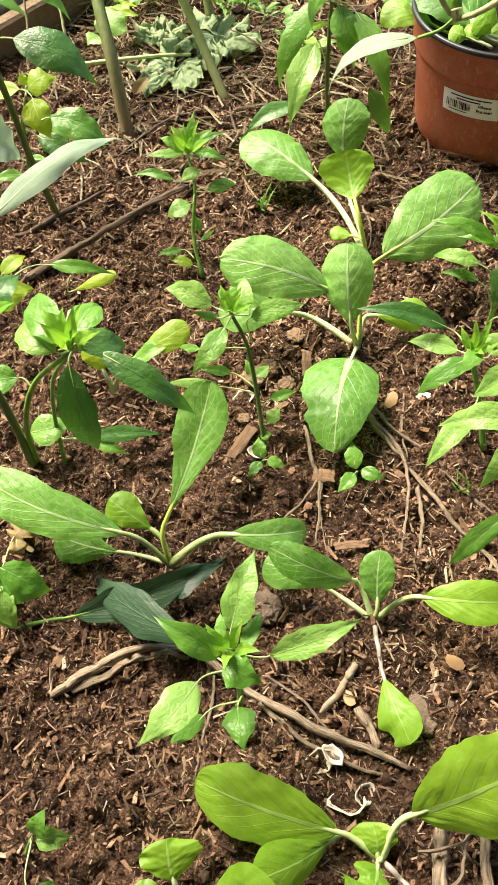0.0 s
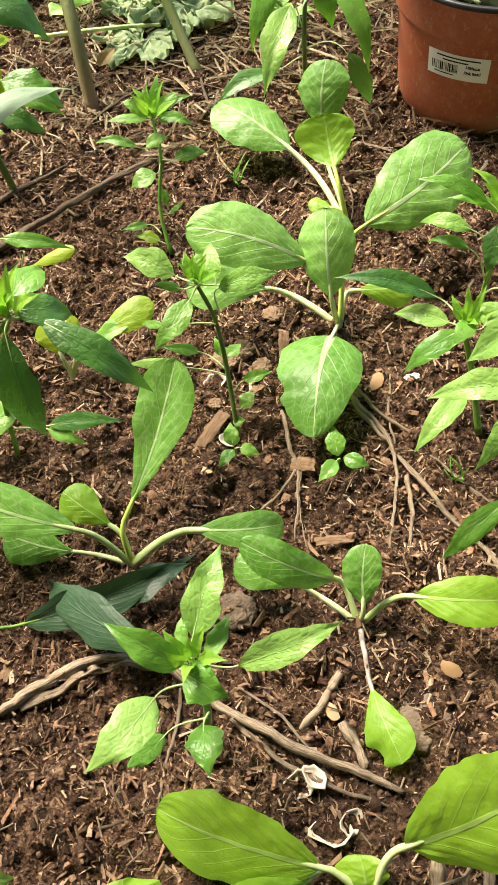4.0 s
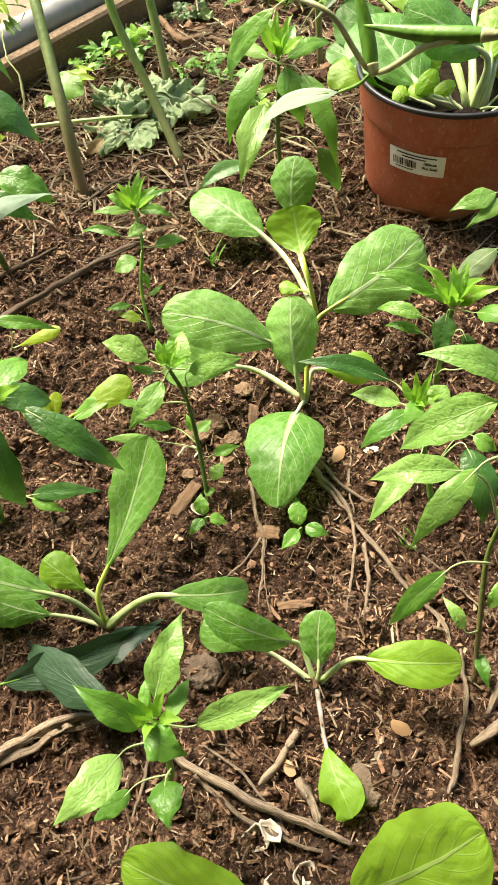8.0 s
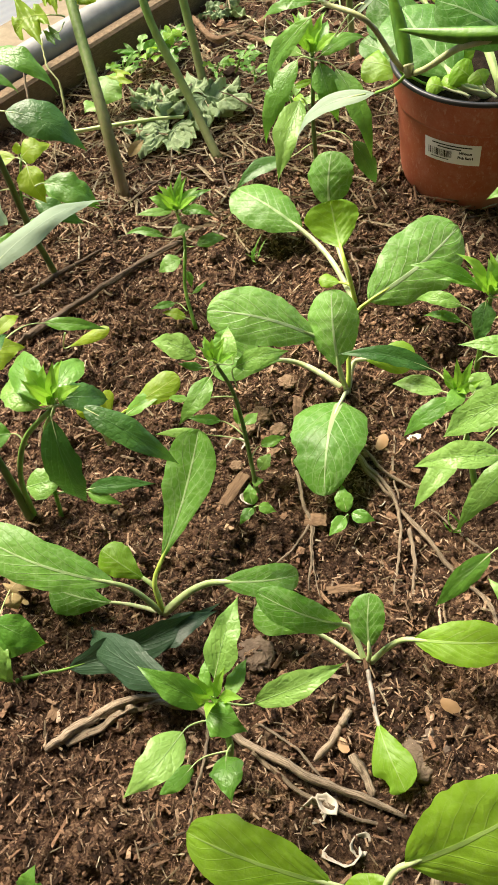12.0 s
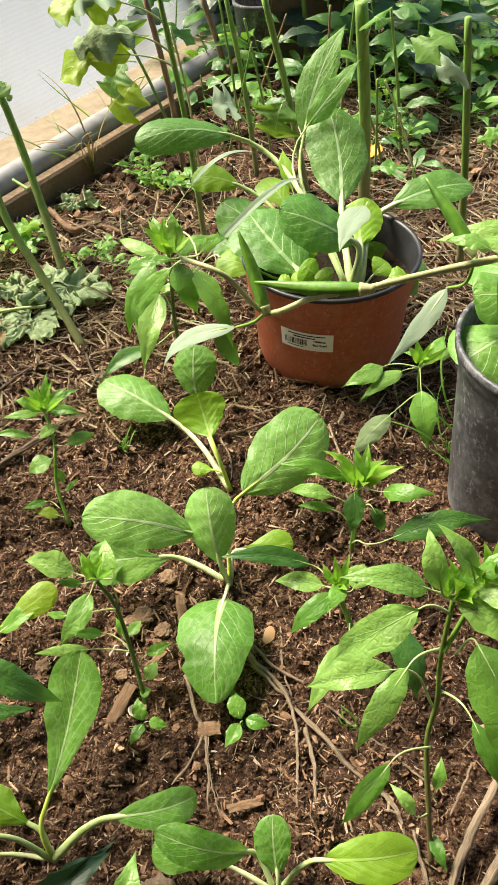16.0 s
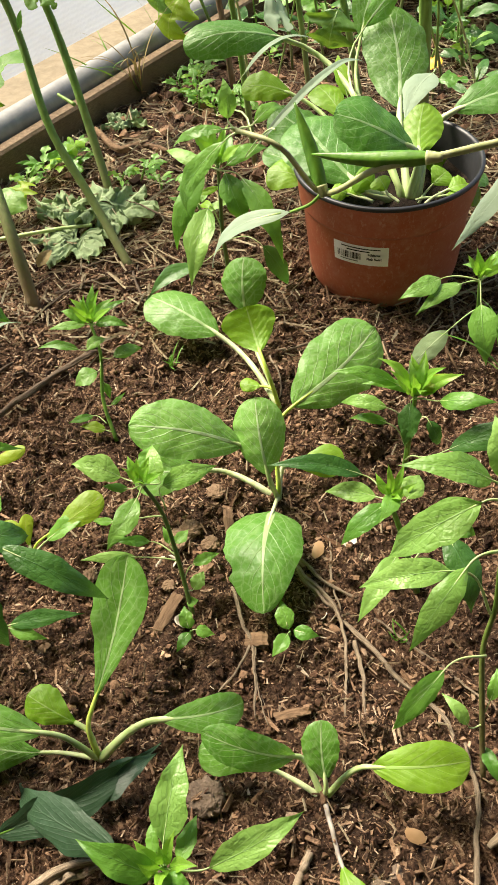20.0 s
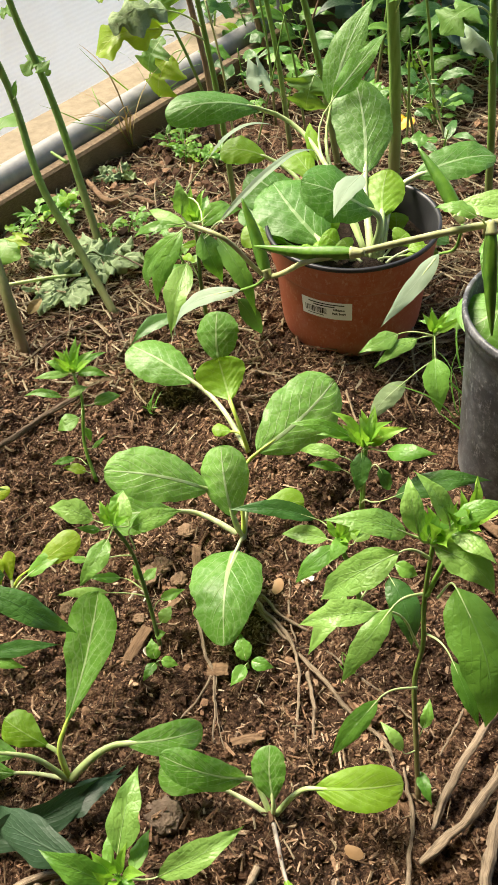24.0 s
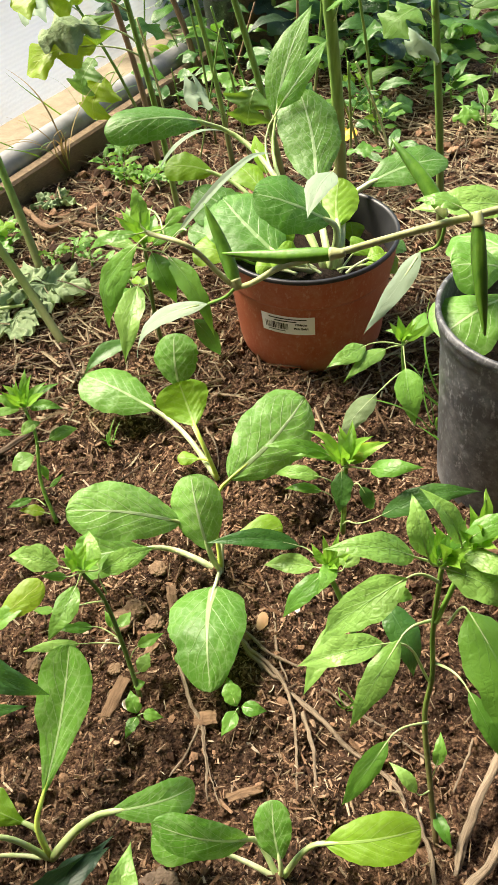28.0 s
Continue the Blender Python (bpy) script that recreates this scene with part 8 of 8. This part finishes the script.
# ---- loose litter on the bed ----
def scatter(name, n, area, size, mat, label, seed, shape, keep=None):
    """n small pieces strewn over an area (x0, x1, y0, y1), all in one mesh."""
    r = random.Random(seed)
    verts, faces = [], []
    for _ in range(n):
        x, y = r.uniform(*area[:2]), r.uniform(*area[2:])
        if (x - BOARD_AT.x) * BOARD_OUT.x + (y - BOARD_AT.y) * BOARD_OUT.y > -0.004 or (keep and not keep(x, y, r)):
            continue
        k = len(verts)
        z = ground_z(x, y)
        if shape == "chip":
            le = min(size * math.exp(r.gauss(0, 0.55)), size * 3.5)
            wi = min(le * r.uniform(0.08, 0.38), 0.0042)
            th = wi * r.uniform(0.2, 0.5)
            turn = Euler((r.uniform(-.9, .9), r.gauss(0, 0.42), r.uniform(0, 6.28))).to_matrix()
            taper, butt = r.uniform(0.08, 0.8), r.uniform(0.35, 1.0)
            for sx in (-1, 1):
                for sy, sz in ((-1, -1), (1, -1), (1, 1), (-1, 1)):
                    f = taper if sx > 0 else butt
                    p = turn @ Vector((sx * le / 2 + r.uniform(-.1, .1) * le, sy * wi / 2 * f, sz * th / 2 * f))
                    verts.append((x + p.x, y + p.y, z + p.z + th * r.uniform(0.2, 0.9)))
            faces += [(k, k + 1, k + 2, k + 3), (k + 7, k + 6, k + 5, k + 4)] + [(k + i, k + 4 + i, k + 4 + (i + 1) % 4, k + (i + 1) % 4) for i in range(4)]
        elif shape == "clod":
            s = min(size * math.exp(r.gauss(0, 0.5)), 0.0042 if size < 0.005 else 0.010)
            ph = r.random() * 90
            turn = Euler((r.random() * 6, r.random() * 6, r.random() * 6)).to_matrix()
            for v in ICO:
                vx, vy, vz = turn @ v
                f = s * r.uniform(0.75, 1.3) * (1 + 0.9 * noise.noise(Vector((vx * 1.5 + ph, vy * 1.5, vz * 1.5))))
                verts.append((x + vx * f, y + vy * f, z + vz * f * 0.8 + s * 0.25))
            faces += [tuple(k + i for i in f) for f in ICO_FACES]
        else:
            le, wi = size * r.uniform(0.4, 1.6), r.uniform(0.0003, 0.0009) * (1.0 if size < 0.03 else 1.7)
            a, bend = r.uniform(0, 6.28), r.gauss(0, 0.16)
            tilt = r.gauss(0, 0.12)
            px, py, pz = x, y, z + r.uniform(0.001, 0.008)
            for i in range(5):
                c, s = math.cos(a), math.sin(a)
                verts += [(px - s * wi, py + c * wi, pz), (px, py, pz + wi * 1.2), (px + s * wi, py - c * wi, pz)]
                px, py, pz = px + c * le / 4, py + s * le / 4, max(pz + tilt * le / 4, ground_z(px, py) + 0.0005)
                a += bend / 4
            for i in range(4):
                q = k + i * 3
                faces += [(q, q + 3, q + 4, q + 1), (q + 1, q + 4, q + 5, q + 2)]
    ob = sheet_object(name, verts, faces, mat, smooth=False)
    tagged(ob, label, name.replace("_", " "), kind="stuff")


PHI = 1.618
ICO = [Vector(v).normalized() for v in ((-1, PHI, 0), (1, PHI, 0), (-1, -PHI, 0), (1, -PHI, 0), (0, -1, PHI), (0, 1, PHI), (0, -1, -PHI), (0, 1, -PHI), (PHI, 0, -1), (PHI, 0, 1), (-PHI, 0, -1), (-PHI, 0, 1))]
ICO_FACES = ((0, 11, 5), (0, 5, 1), (0, 1, 7), (0, 7, 10), (0, 10, 11), (1, 5, 9), (5, 11, 4), (11, 10, 2), (10, 7, 6), (7, 1, 8),
             (3, 9, 4), (3, 4, 2), (3, 2, 6), (3, 6, 8), (3, 8, 9), (4, 9, 5), (2, 4, 11), (6, 2, 10), (8, 6, 7), (9, 8, 1))


def patchy(x, y, r):
    return noise.noise(Vector((x * 7, y * 7, 3.0))) + r.uniform(-.6, .6) > -0.25


NEAR = (-0.40, 0.62, 0.05, 1.30)


def lumpy(x, y, r):
    return noise.noise(Vector((x * 11, y * 11, 8.0))) + r.uniform(-.35, .35) > 0.0


def dry(x, y, r):
    """Keeps pieces more often towards the board, and in patches elsewhere."""
    return r.random() < min(1.0, max(0.32, 0.75 * y - 0.9 * x - 0.15, 1.6 * noise.noise(Vector((x * 9, y * 9, 1.5))) - 0.1))


scatter("wood_chips", 120000, NEAR, 0.0040, "chips", "shredded brown wood chips strewn over the soil", 11, "chip", patchy)
scatter("bark_chips", 4200, NEAR, 0.0085, "chips", "larger flat bark chips lying on the soil", 12, "chip", patchy)
scatter("soil_crumbs", 60000, NEAR, 0.0010, "clods", "dark crumbs of soil covering the bed", 13, "clod")
scatter("soil_clods", 2600, NEAR, 0.0021, "clods", "larger crumbly clods of dark soil", 14, "clod", lumpy)
scatter("fibres", 4200, NEAR, 0.011, "straw", "thin dry fibres mixed into the mulch", 15, "straw", patchy)
scatter("far_chips", 16000, (-0.3, 1.4, 1.25, 2.4), 0.010, "chips", "brown wood chips on the soil further back", 16, "chip")
scatter("straw", 4200, (-0.3, 1.3, 1.10, 2.4), 0.045, "hay", "pale straw lying over the soil behind the pots", 17, "straw")
scatter("far_clods", 2500, (-0.3, 1.2, 1.25, 2.2), 0.007, "clods", "clods of soil along the bed's board", 18, "clod")
scatter("board_straw", 900, (-0.30, 0.16, 0.90, 1.42), 0.030, "hay", "dry straw and stalks strewn at the board's foot", 19, "straw")
scatter("leaf_flakes", 500, (-0.32, 0.30, 0.80, 1.40), 0.016, "hay", "dry leaf flakes strewn at the board's foot", 20, "chip")
scatter("pot_straw", 260, (0.10, 0.50, 0.84, 1.12), 0.034, "straw", "brown dry stalks lying round the red pot", 21, "straw")
scatter("pale_chips", 66000, (-0.42, 0.46, 0.14, 1.36), 0.0046, "tan_chips", "pale tan chips strewn more thickly towards the board", 22, "chip", dry)
scatter("right_straw", 1800, (0.30, 0.95, 0.95, 1.75), 0.055, "hay", "pale dry straw strewn behind the pots", 23, "straw")
